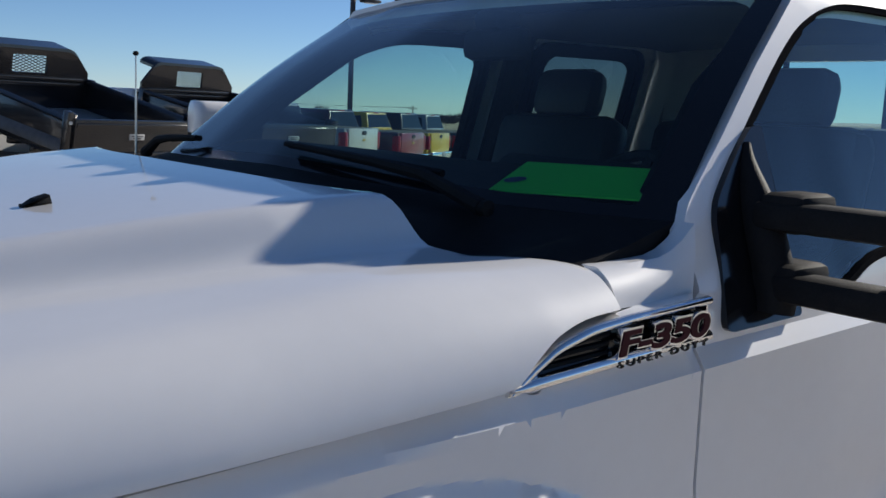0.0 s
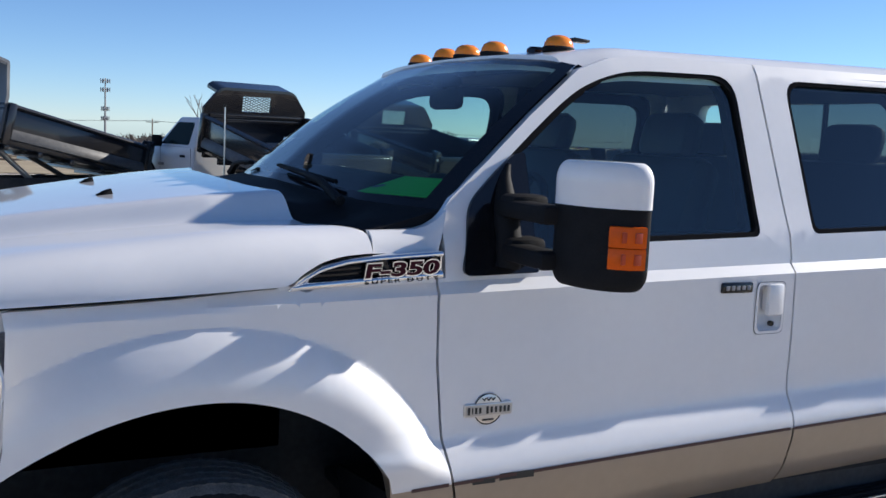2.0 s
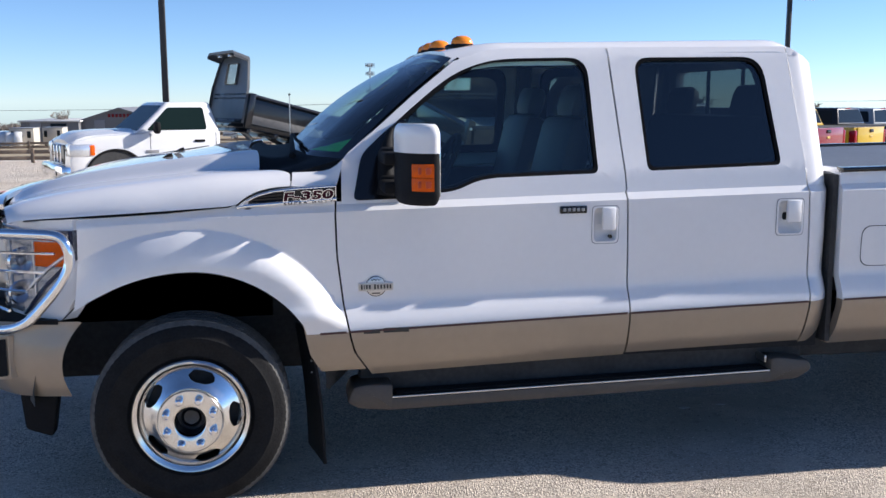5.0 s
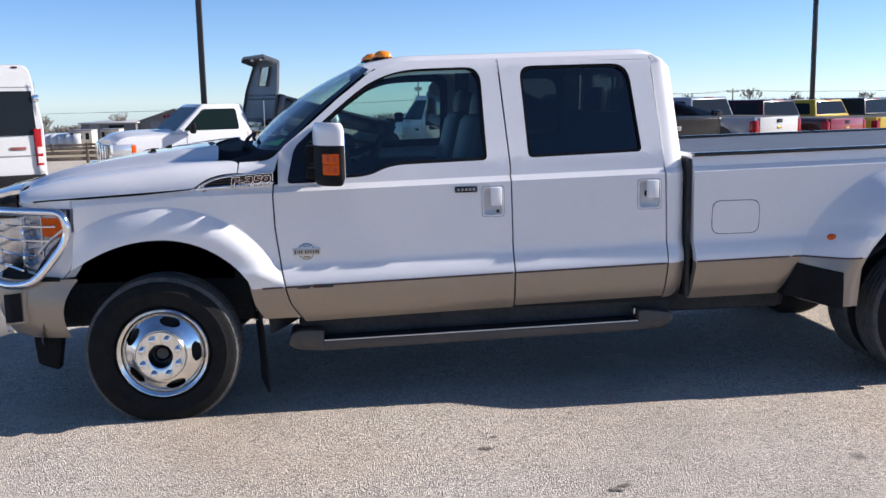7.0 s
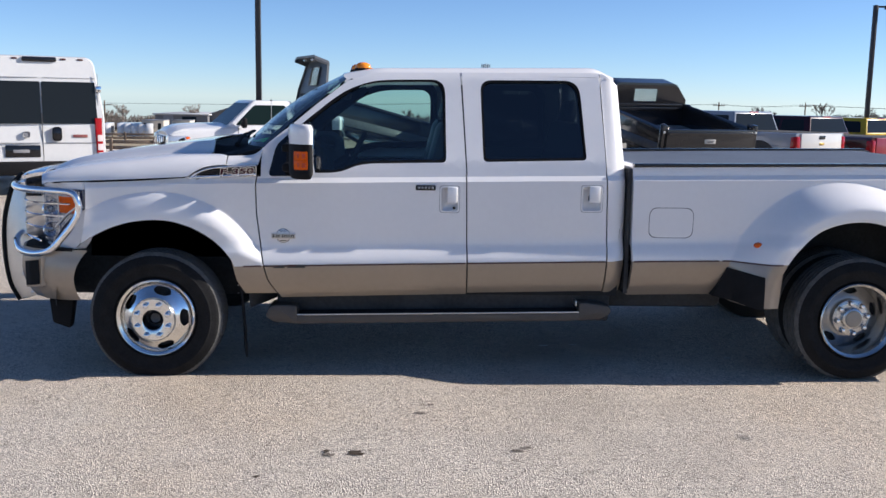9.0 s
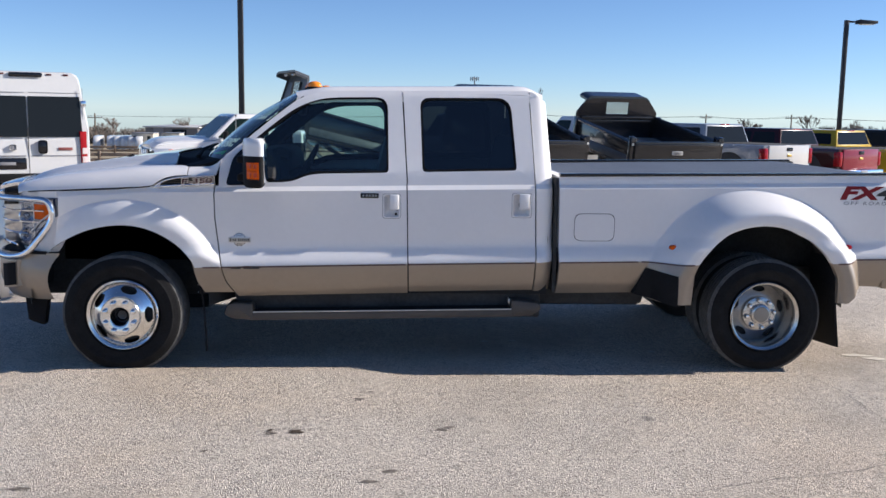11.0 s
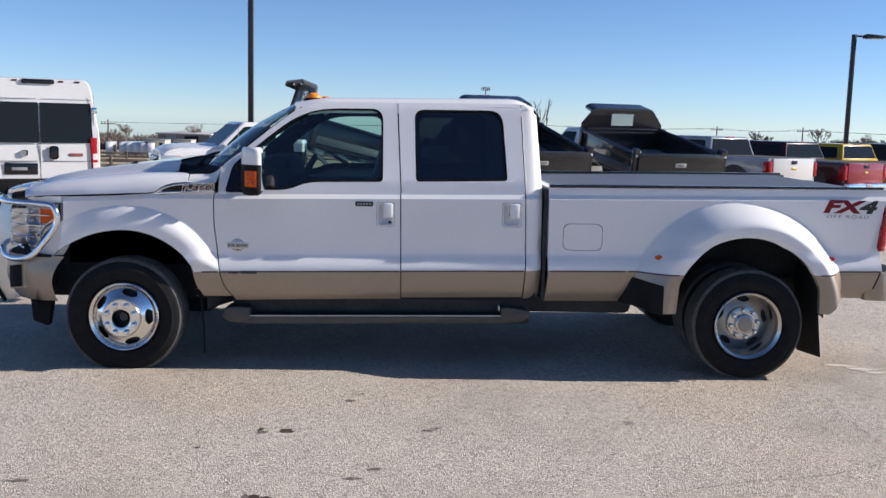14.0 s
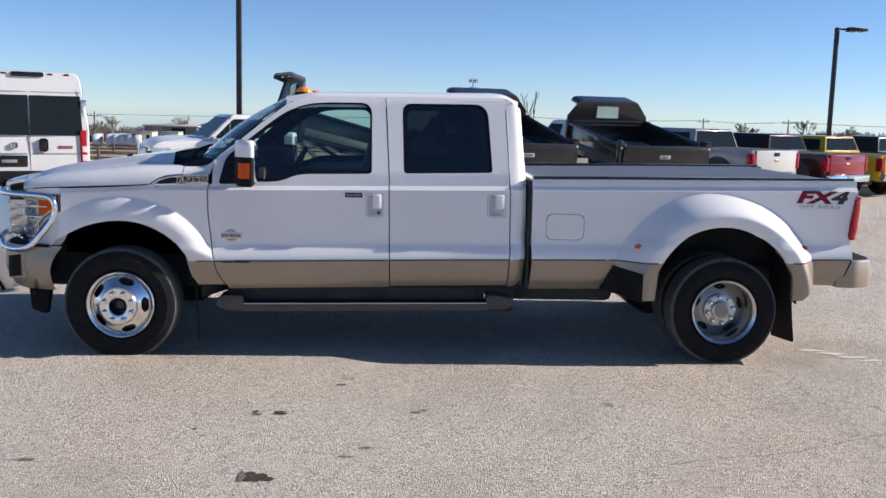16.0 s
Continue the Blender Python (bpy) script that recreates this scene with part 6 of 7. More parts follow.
def work_cab(e, xb, color, glass):
    """A regular-cab work truck from its cab's back at xb forward: cab, hood, lamps and wheels."""
    xf = xb + 2.80
    prof = [(xb, 0.55), (xb + 1.50, 0.55)] + [(xb + 2.0 + 0.47 * math.cos(a), 0.44 + 0.47 * math.sin(a)) for a in np.linspace(math.pi * 0.93, 0.07 * math.pi, 13)] + [(xf + 0.02, 0.60), (xf, 1.14), (xf - 0.08, 1.24), (xf - 0.5, 1.33), (xb + 1.50, 1.36), (xb + 1.40, 1.38), (xb, 1.38)]
    body = part("cab_body", prism(bmesh.new(), prof, -0.98, 0.98, "y", 0.06), color, e)
    bm = bmesh.new()
    sheet(bm, 14, 14, lambda u, v: (xb + 1.46 + 1.31 * v, -0.90 + 1.8 * u, ip(v, [(0, 1.41), (0.5, 1.40), (0.78, 1.375), (0.92, 1.32), (1, 1.22)]) - 0.05 * abs(2 * u - 1) ** 3 + 0.025 * (abs(2 * u - 1) < 0.5)))
    flange(bm, (0, 0, -0.08))
    part("hood", bm, color, body)
    bm = frustum(bmesh.new(), xb, xb + 1.62, xb + 0.14, xb + 0.98, 1.36, 1.93, 0.95, 0.76, 0.06)
    cab = part("cab", bm, color, e)
    cab_windows(cab, xb, xb + 1.62, xb + 0.14, xb + 0.98, 1.36, 1.93, 0.95, 0.76, [xb + 0.22, xb + 1.45], glass)
    for s in (-1, 1):
        part("front_lamp", bx((xf - 0.21, s * 0.82, 1.07), (0.46, 0.36, 0.26), 0.06), CLEARLENS, body)
        part("turn_lamp", bx((xf - 0.385, s * 0.985, 1.07), (0.10, 0.04, 0.19), 0.02), AMBER, body)
        part("door_handle", bx((xb + 0.42, s * 0.985, 1.20), (0.20, 0.025, 0.045), 0.01), PLASTIC, body)
        part("door_mirror", bx((xb + 1.26, s * 1.10, 1.46), (0.10, 0.20, 0.22), 0.04), PLASTIC, body)
        part("mirror_arm", tube(bmesh.new(), [(xb + 1.28, s * 0.92, 1.42), (xb + 1.28, s * 1.05, 1.44)], 0.02, 6), PLASTIC, body)
        part("door_badge", bx((xb + 1.33, s * 0.985, 1.02), (0.24, 0.012, 0.055), 0.004), DECALGREY, body)
        for x in (xb + 0.10, xb + 1.36):
            part("door_seam", bx((x, s * 0.979, 0.97), (0.010, 0.006, 0.76)), DARK, body)
        bm = prism(bmesh.new(), [(xb + 2.0 + 0.55 * math.cos(a), 0.48 + 0.57 * math.sin(a)) for a in np.linspace(-0.2, math.pi + 0.2, 20)], s * 0.60, s * 0.984, "y")
        part("wheel_opening", bm, DARK, body)
        bm = tube(bmesh.new(), [(xb + 2.0 + 0.57 * math.cos(a), s * 0.988, 0.48 + 0.59 * math.sin(a)) for a in np.linspace(0.1, math.pi - 0.1, 20)], 0.022, 6)
        part("flare_trim", bm, PLASTIC, body)
        far_wheel(e, xb + 2.0, s * 0.88)
    part("grille", bx((xf + 0.0, 0, 0.98), (0.06, 1.16, 0.36), 0.03), GLOSSBLACK, body)
    for y in (-0.3, 0.0, 0.3):
        part("grille_bar", bx((xf + 0.03, y, 0.98), (0.03, 0.05, 0.34), 0.01), CHROME, body)
    part("front_bumper", bx((xf + 0.07, 0, 0.66), (0.20, 1.95, 0.28), 0.06), CHROME, body)
    part("brake_lamp", bx((xb + 0.12, 0, 1.91), (0.05, 0.30, 0.035), 0.008), REDLENS, cab)


def dump_truck(label, pose_m, tilt=11.0, over=0.45, top_z=1.16, hole_z=(0.74, 1.02), board=DUMPBLACK, bar=0.0085):
    """White cab-chassis with a raised black dump body."""
    e = thing("dump_truck", label, "dump truck", "dump trucks", pose_m)
    work_cab(e, 3.22, paint("white_fleet_paint", (0.72, 0.72, 0.72)), GREENGLASS)
    bm = bmesh.new()
    for s in (-1, 1):
        box(bm, (2.4, s * 0.43, 0.72), (4.6, 0.09, 0.20), 0.01)
    for x in (0.3, 1.5, 2.8):
        box(bm, (x, 0, 0.72), (0.12, 0.8, 0.14), 0.01)
    part("frame", bm, DARK, e)
    for s in (-1, 1):
        far_wheel(e, 1.15, s * 0.98, rim=paint("white_steel_rim", (0.6, 0.6, 0.6)))
        far_wheel(e, 1.15, s * 0.70, rim=DARK)
    part("axle", tube(bmesh.new(), [(1.15, -0.8, 0.42), (1.15, 0.8, 0.42)], 0.06, 8), DARK, e)
    M = Matrix.Translation((0.12, 0, 0.84)) @ Matrix.Rotation(radians(-tilt), 4, "Y")
    part("lift_cylinder", tube(bmesh.new(), [(1.7, 0, 0.66), M @ Vector((2.4, 0, 0.0))], 0.05, 10), STEEL, e)
    part("lift_arm", tube(bmesh.new(), [(1.0, 0.2, 0.66), M @ Vector((2.0, 0.2, 0.0))], 0.05, 6), DARK, e)
    part("hinge", tube(bmesh.new(), [(0.12, -0.5, 0.85), (0.12, 0.5, 0.85)], 0.06, 10), DARK, e)
    # floor, sides, tailgate, headboard with its mesh window and cab shield
    W, LN, H = 1.06, 2.75, 0.56
    floor = part("body_floor", box(bmesh.new(), (LN / 2, 0, 0.09), (LN, 2 * W, 0.18), 0.01, M), DUMPBLACK, e, "black steel dump body")
    part("floor_plate", box(bmesh.new(), (LN / 2, 0, 0.186), (LN - 0.06, 2 * W - 0.12, 0.008), 0, M), mat("scoured_steel", (0.46, 0.46, 0.46), 0.4, metal=0.5, vary=0.25, scale=5), floor, "bright scoured steel floor")
    for k in range(5):
        part("floor_beam", box(bmesh.new(), (0.3 + 0.58 * k, 0, -0.04), (0.08, 2 * W, 0.10), 0.008, M), DUMPBLACK, floor)
    for s in (-1, 1):
        bm = prism(bmesh.new(), [(0.0, 0.08), (LN, 0.08), (LN, H + 0.08), (0.0, H)], s * W, s * (W - 0.05), "y", 0.006)
        bm.transform(M)
        sd = part("body_wall", bm, DUMPBLACK, floor)
        bm = tube(bmesh.new(), [M @ Vector((0.0, s * (W + 0.01), H)), M @ Vector((LN, s * (W + 0.01), H + 0.08))], 0.045, 8)
        part("top_rail", bm, DUMPBLACK, sd)
        for x in (0.06, LN - 0.08):
            part("corner_post", box(bmesh.new(), (x, s * (W + 0.02), H / 2 + 0.06), (0.13, 0.09, H + 0.14), 0.012, M), DUMPBLACK, sd)
        bm = prism(bmesh.new(), [(s * W, 0.27), (s * (W + 0.055), 0.19), (s * (W + 0.055), 0.10), (s * W, 0.08)], 0.12, LN - 0.14, "x", 0.006)
        bm.transform(M)
        part("rub_rail", bm, DUMPRAIL, sd, "scuffed grey sloping rub rail")
        part("post_marker", box(bmesh.new(), (-0.01, s * (W + 0.02), H - 0.02), (0.02, 0.045, 0.045), 0.004, M), mat("pale_reflector", (0.7, 0.7, 0.65), 0.3), sd)
        bm = tube(bmesh.new(), [M @ Vector((0.02, s * (W - 0.02), H - 0.05)), M @ Vector((0.02, s * (W - 0.05), H + 0.08)), M @ Vector((0.16, s * (W - 0.05), H + 0.10)), M @ Vector((0.20, s * (W - 0.02), H))], 0.035, 8)
        part("gate_hook", bm, DUMPBLACK, sd)
    gate = part("tailgate", box(bmesh.new(), (-0.02, 0, H / 2 + 0.04), (0.06, 2 * W - 0.06, H), 0.012, M), DUMPBLACK, floor)
    for z in (0.10, H - 0.04):
        part("gate_rib", box(bmesh.new(), (-0.06, 0, z), (0.05, 2 * W - 0.10, 0.07), 0.012, M), DUMPBLACK, gate)
    tagm = part("gate_tag", box(bmesh.new(), (-0.055, 0.02, H / 2 + 0.08), (0.015, 0.26, 0.085), 0.004, M), mat("pale_maker_plate", (0.45, 0.45, 0.44), 0.35), gate, "pale maker's plate with unreadable bars")
    for k in range(2):
        part("tag_bar", box(bmesh.new(), (-0.064, 0.02, H / 2 + 0.095 - 0.03 * k), (0.004, 0.20 - 0.06 * k, 0.014), 0, M), DECALBLACK, tagm)
    part("apron_stripe", box(bmesh.new(), (-0.03, 0, -0.02), (0.04, 2 * W, 0.07), 0.01, M), DUMPGREY, gate)
    # headboard, with a window of expanded metal
    top = [(0.815, top_z - 0.075), (0.765, top_z - 0.030), (0.70, top_z - 0.006), (0.64, top_z), (-0.64, top_z), (-0.70, top_z - 0.006), (-0.765, top_z - 0.030), (-0.815, top_z - 0.075)]
    out = [(-W, 0.08), (W, 0.08), (W, H + 0.22)] + top + [(-W, H + 0.22)]
    h0, h1 = hole_z
    hole = rounded([(-0.30, h0), (0.30, h0), (0.30, h1), (-0.30, h1)], 0.02, 2)
    bm = fill(bmesh.new(), [out, hole], lambda a, b: (LN, a, b))
    flange(bm, (0.05, 0, 0))
    bm.transform(M)
    head = part("headboard", bm, board, floor, "black headboard with an expanded-metal window")
    bm = bmesh.new()
    rows = round((h1 - h0) / 0.048)
    for i in range(-9, rows + 9):
        for sg in (-1, 1):
            pts = []
            for q in range(25):
                y = -0.30 + 0.60 * q / 24
                z = h0 + (h1 - h0) * (i + 0.5) / rows + sg * y * 0.45
                if h0 <= z <= h1:
                    pts.append(M @ Vector((LN + 0.025, y, z)))
            if len(pts) > 1:
                tube(bm, [pts[0], pts[-1]], bar, 4)
    part("mesh_window", bm, PLASTIC, head)
    for z in (0.66, H + 0.02):
        part("head_rib", box(bmesh.new(), (LN - 0.03, 0, z), (0.06, 1.9, 0.06), 0.01, M), DUMPBLACK, head)
    bm = bmesh.new()
    a = [bm.verts.new(M @ Vector((LN, p[0], p[1]))) for p in top]
    b = [bm.verts.new(M @ Vector((LN + over, p[0] * 0.98, p[1] + 0.04))) for p in top]
    for k in range(len(top) - 1):
        bm.faces.new((a[k], a[k + 1], b[k + 1], b[k]))
    flange(bm, (0, 0, -0.05))
    part("cab_shield", bm, board, head)
    for s in (-1, 1):
        part("work_lamp", box(bmesh.new(), (LN + over - 0.10, s * 0.30, top_z - 0.03), (0.06, 0.14, 0.05), 0.01, M), CLEARLENS, head)
    for s in (-1, 1):
        part("rear_lamp", bx((0.02, s * 0.55, 0.66), (0.06, 0.14, 0.10), 0.015), REDLENS, e)
    return e


def van(label, pose_m):
    """White high-roof passenger van, its rear doors towards the lot."""
    e = thing("passenger_van", label, "van", at=pose_m)
    white = paint("van_white", (0.64, 0.64, 0.63))
    sec = rounded([(-1.12, 0.45), (1.12, 0.45), (1.12, 1.5), (0.95, 2.60), (-0.95, 2.60), (-1.12, 1.5)], [0.06, 0.06, 0.2, 0.18, 0.18, 0.2], 5)
    bm = bmesh.new()
    rings = []
    for x, k, dz in ((0.0, 0.975, -0.02), (0.06, 1.0, 0), (4.4, 1.0, 0), (4.9, 0.97, -0.12)):
        rings.append([bm.verts.new((x + 0.10 * max(0, p[1] - 1.5) * (x < 1), p[0] * k, p[1] + dz * (p[1] > 1))) for p in sec])
    n = len(sec)
    for a, b in zip(rings, rings[1:]):
        for i in range(n):
            bm.faces.new((a[i], a[(i + 1) % n], b[(i + 1) % n], b[i]))
    bm.faces.new(rings[0])
    bm.faces.new(rings[-1])
    body = part("body", bm, white, e)
    part("nose", prism(bmesh.new(), [(4.7, 0.45), (5.75, 0.5), (5.75, 1.05), (5.4, 1.3), (4.7, 1.75)], -1.06, 1.06, "y", 0.12), white, e)
    xr = lambda z: 0.10 * max(0, z - 1.5)
    for s in (-1, 1):
        pts = rounded([(s * 0.012, 1.35), (s * 0.985, 1.35), (s * 0.955, 2.13), (s * 0.012, 2.13)], 0.02, 3)
        bm = bmesh.new()
        bm.faces.new([bm.verts.new((xr(p[1]) - 0.006, p[0], p[1])) for p in pts])
        door = part("rear_window", bm, CARGLASS, body, "dark tinted rear door glass")
        bm = sheet(bmesh.new(), 4, 8, lambda u, v: (-0.036 + 0.06 * u * u, s * (0.955 + 0.150 * u - 0.02 * v), 0.80 + 0.66 * v))
        flange(bm, (0.06, -s * 0.02, 0))
        lamp = part("tail_lamp", bm, REDLENS, body, "tall red and clear tail lamp")
        for z in (0.85, 1.02):
            bm = sheet(bmesh.new(), 4, 4, lambda u, v: (-0.044 + 0.06 * (0.1 + 0.7 * u) ** 2, s * (0.970 + 0.105 * u), z + 0.12 * v))
            part("reverse_lamp", bm, PALELENS, lamp)
        for z in (0.75, 2.0):
            part("door_hinge", bx((xr(z) + 0.0, s * 1.02, z), (0.08, 0.10, 0.12), 0.015), CHROME if z > 1 else white, body)
        for x0 in (0.5, 1.7, 2.9):
            bm = bmesh.new()
            bm.faces.new([bm.verts.new((p[0], s * (1.126 - 0.155 * max(0, (p[1] - 1.5))), p[1])) for p in rounded([(x0, 1.37), (x0 + 1.08, 1.37), (x0 + 1.08, 2.12), (x0, 2.12)], 0.05, 3)])
            part("side_window", bm, CARGLASS, body)
        for x in (1.0, 4.95):
            far_wheel(e, x, s * 0.99, 0.36, 0.24)
    part("door_gap", bx((0.004, 0.0, 1.05), (0.012, 0.012, 1.0)), DARK, body)
    part("rear_handle", bx((-0.015, -0.25, 1.16), (0.04, 0.17, 0.26), 0.05), GLOSSBLACK, body)
    part("rear_badge", bx((-0.008, -0.66, 1.12), (0.012, 0.26, 0.055), 0.004), mat("red_badge", (0.25, 0.08, 0.07), 0.4), body)
    part("shield_badge", bx((-0.008, 0.28, 1.15), (0.014, 0.12, 0.11), 0.03), DECALGREY, body)
    plate = part("plate_recess", bx((-0.006, 0.35, 0.84), (0.012, 0.60, 0.22), 0.01), GLOSSBLACK, body)
    part("plate_bar", bx((-0.014, 0.38, 0.84), (0.006, 0.28, 0.06), 0.004), DECALGREY, plate)
    for s in (-1, 1):
        part("door_gap", bx((xr(1.75) + 0.002, s * 1.005, 1.42), (0.012, 0.010, 1.75)), DECALGREY, body)
        part("belt_moulding", bx((-0.004, s * 0.52, 0.99), (0.014, 0.94, 0.018), 0.004), DECALGREY, body)
        part("panel_edge", bx((xr(2.2) - 0.002, s * 0.50, 2.20), (0.012, 0.92, 0.012), 0.003), DECALGREY, body)
        part("head_rest", bx((0.9, s * 0.50, 1.72), (0.10, 0.30, 0.42), 0.08), CABLACK, body)
    part("brake_lamp", bx((0.10, 0, 2.535), (0.10, 0.60, 0.09), 0.03), GLOSSBLACK, body)
    for y in (-0.72, -0.42, 0.42, 0.72):
        part("roof_marker", bx((0.12, y, 2.545), (0.06, 0.10, 0.035), 0.012), mat("dark_red_lens", (0.06, 0.008, 0.008), 0.2, coat=0.4), body)
    part("rear_bumper", bx((-0.03, 0, 0.52), (0.16, 2.2, 0.26), 0.05), PLASTIC, e)
    return e


ROW = (-0.53, 0.848)
dump_truck("white dump truck with its black dump body raised", at_heading(4.68, 11.55, -0.275, 0.961), 10.4)
dump_truck("white dump truck with its black dump body raised", at_heading(7.77, 12.40, -0.272, 0.962), 8.8)
dump_truck("white dump truck standing side-on with its black dump body raised", at_heading(1.84, 16.10, -0.924, -0.382), 12.6, 0.34, 1.42, (0.86, 1.28), DUMPSTEEL, 0.005)
van("white high-roof passenger van with dark rear glass", at_heading(-5.27, 11.24, -0.42, 0.908))
pickup("silver crew-cab pickup with a white tailgate", paint("silver_paint", (0.23, 0.265, 0.32)), paint("white_gate", (0.50, 0.49, 0.47)), at_heading(11.69, 15.89, *ROW), 1.36, 1.85)
# one maroon in two tones: body coloured as shaded, tailgate as sunlit
pickup("dark maroon pickup parked in a row", paint("maroon_shaded_paint", (0.035, 0.005, 0.008)), paint("maroon_sunlit_gate", (0.22, 0.02, 0.03)), at_heading(14.36, 17.54, *ROW), 1.27, 1.77)
pickup("yellow pickup parked in a row", paint("yellow_paint", (0.55, 0.36, 0.02)), paint("yellow_gate", (0.55, 0.36, 0.02)), at_heading(16.96, 19.62, *ROW), 1.25, 1.76)
pickup("black pickup parked in a row", paint("black_paint", (0.012, 0.012, 0.014)), paint("black_gate", (0.02, 0.02, 0.022)), at_heading(19.6, 21.5, *ROW), 1.26, 1.80)
pickup("grey pickup parked in a row", paint("grey_paint", (0.28, 0.30, 0.32)), paint("grey_gate", (0.3, 0.31, 0.33)), at_heading(22.2, 23.5, *ROW), 1.26, 1.80)

# ---- lamps, poles and distance ----


def light_pole(x, y, h, arm):
    z = ground_z(x, y)
    e = thing("street_lamp", "dark bronze square light pole on the lot", "street lamp", "lot light poles", Matrix.Translation((x, y, z)))
    bm = bmesh.new()
    box(bm, (0, 0, h / 2), (0.13, 0.13, h), 0.012)
    p = part("pole", bm, POLE, e)
    part("base", bx((0, 0, 0.25), (0.5, 0.5, 0.5), 0.03), mat("pole_base_concrete", (0.4, 0.39, 0.37), 0.9, vary=0.2), p)
    if arm:
        part("arm", bx((arm * 0.22, 0, h - 0.05), (0.36, 0.06, 0.06), 0.008), POLE, p)
        hd = part("lamp_head", prism(bmesh.new(), [(arm * 0.35, h - 0.12), (arm * 1.0, h - 0.10), (arm * 1.0, h - 0.02), (arm * 0.40, h + 0.02)], -0.16, 0.16, "y", 0.01), POLE, p)
        part("lamp_lens", bx((arm * 0.70, 0, h - 0.125), (0.45, 0.24, 0.02), 0.004), CLEARLENS, hd)
    return e


light_pole(-2.074, 16.76, 9.0, 1)
light_pole(16.80, 24.29, 5.46, 1)


def bare_tree(x, y, h, seed, spread=0.6, thin=0.02, rise=0.325):
    rnd = random.Random(seed)
    z = ground_z(x, y) - 0.02
    e = thing("tree", "bare leafless winter tree", "tree", "bare trees", Matrix.Translation((x, y, z)))
    trunk, twigs = bmesh.new(), bmesh.new()
    def grow(bm, p, d, ln, r, level):
        q = p + d * ln
        mid = p.lerp(q, 0.5) + Vector((rnd.uniform(-1, 1), rnd.uniform(-1, 1), rnd.uniform(-0.3, 0.5))) * ln * 0.08
        tube(bm, [p, mid, q], [r, r * 0.8, r * 0.6], 5 if level < 2 else 3)
        if level >= 5:
            return
        for k in range(3 if y > 60 else 2):
            dd = (d + Vector((rnd.uniform(-1, 1), rnd.uniform(-1, 1), rnd.uniform(-0.2, 0.7))) * spread).normalized()
            grow(twigs if level >= 1 else bm, p.lerp(q, rnd.uniform(0.65, 1.0)), dd, ln * rnd.uniform(0.66, 0.85), max(thin, r * 0.66), level + 1)
    grow(trunk, Vector((0, 0, 0)), Vector((0, 0, 1)), h * rise, h * 0.022, 0)
    part("trunk", trunk, BARK, e)
    part("crown", twigs, BARK, e)
    return e


for i, (x, y, top) in enumerate([(-31.5, 107, 0.65), (-34, 110, 0.2), (-23.4, 109, 0.75), (-17, 118, 0.4), (-38, 104, 0.3), (-43, 108, 0.3), (43, 105, 1.6), (46, 108, 1.2), (50, 102, 2.3), (37, 110, 1.0), (56, 104, 1.6), (9.4, 46.5, 4.2), (62, 98, 1.7), (-8, 105, 0.1), (2, 108, 0.5), (27, 108, 1.0), (33, 106, 1.1)]):
    bare_tree(x, y, top - ground_z(x, y), 40 + i, 0.66 if y > 60 else 0.34, 0.02 if y > 60 else 0.008, 0.325 if y > 60 else 0.27)

# low brush along the far edge of the fields
bm = bmesh.new()
rnd = random.Random(7)
for k in range(1100):
    x = rnd.uniform(-150, 170)
    y = 135 + rnd.uniform(-6, 10)
    h = -1.40 + 0.0150 * (x + 38) + rnd.uniform(-0.2, 0.2) + 0.25 * math.sin(x * 0.11) + 0.15 * math.sin(x * 0.37)
    for j in range(16):
        a = rnd.uniform(0, 6.28)
        tube(bm, [(x, y, ground_z(x, y) - 0.1), (x + 1.6 * math.cos(a), y + math.sin(a), h - rnd.uniform(0, 0.9))], [0.13, 0.035], 3)
tagged(part("brush", bm, mat("winter_brush", (0.115, 0.098, 0.085), 0.95, vary=0.3, scale=0.4), None), "bare winter brush along the fields", "brush", kind="stuff")


def utility_pole(x, y, h, cross=True):
    z = ground_z(x, y)
    e = thing("utility_pole", "wooden power pole with a crossarm", "utility pole", "power poles", Matrix.Translation((x, y, z)))
    part("pole", tube(bmesh.new(), [(0, 0, 0), (0, 0, h)], [0.12, 0.08], 8), WOOD, e)
    if cross:
        arm = part("crossarm", bx((0, 0, h - 0.5), (1.7, 0.09, 0.09), 0.01), WOOD, e)
        for k in (-0.75, -0.4, 0.4, 0.75):
            part("insulator", tube(bmesh.new(), [(k, 0, h - 0.43), (k, 0, h - 0.23)], 0.05, 6), DECALGREY, arm)
    return e


POLES = [(-33.5, 106.7, 1.0), (45.2, 125.2, 2.1), (55.8, 121.3, 2.2), (63.8, 117.6, 0.7), (88, 114, 2.0), (20.0, 135, 2.0)]
for x, y, top in POLES:
    utility_pole(x, y, top - ground_z(x, y))
bm = bmesh.new()
for a, b in ((1, 2), (2, 4), (5, 1), (0, 5)):
    for dx in (-0.9, 0.9):
        p, q = Vector((POLES[a][0] + dx, POLES[a][1], POLES[a][2] - 0.3)), Vector((POLES[b][0] + dx, POLES[b][1], POLES[b][2] - 0.3))
        tube(bm, [p.lerp(q, t) - Vector((0, 0, 1.2 * t * (1 - t))) for t in np.linspace(0, 1, 9)], 0.02, 4)
tagged(part("power_lines", bm, DARK, None), "thin power lines between the wooden poles", "power line")


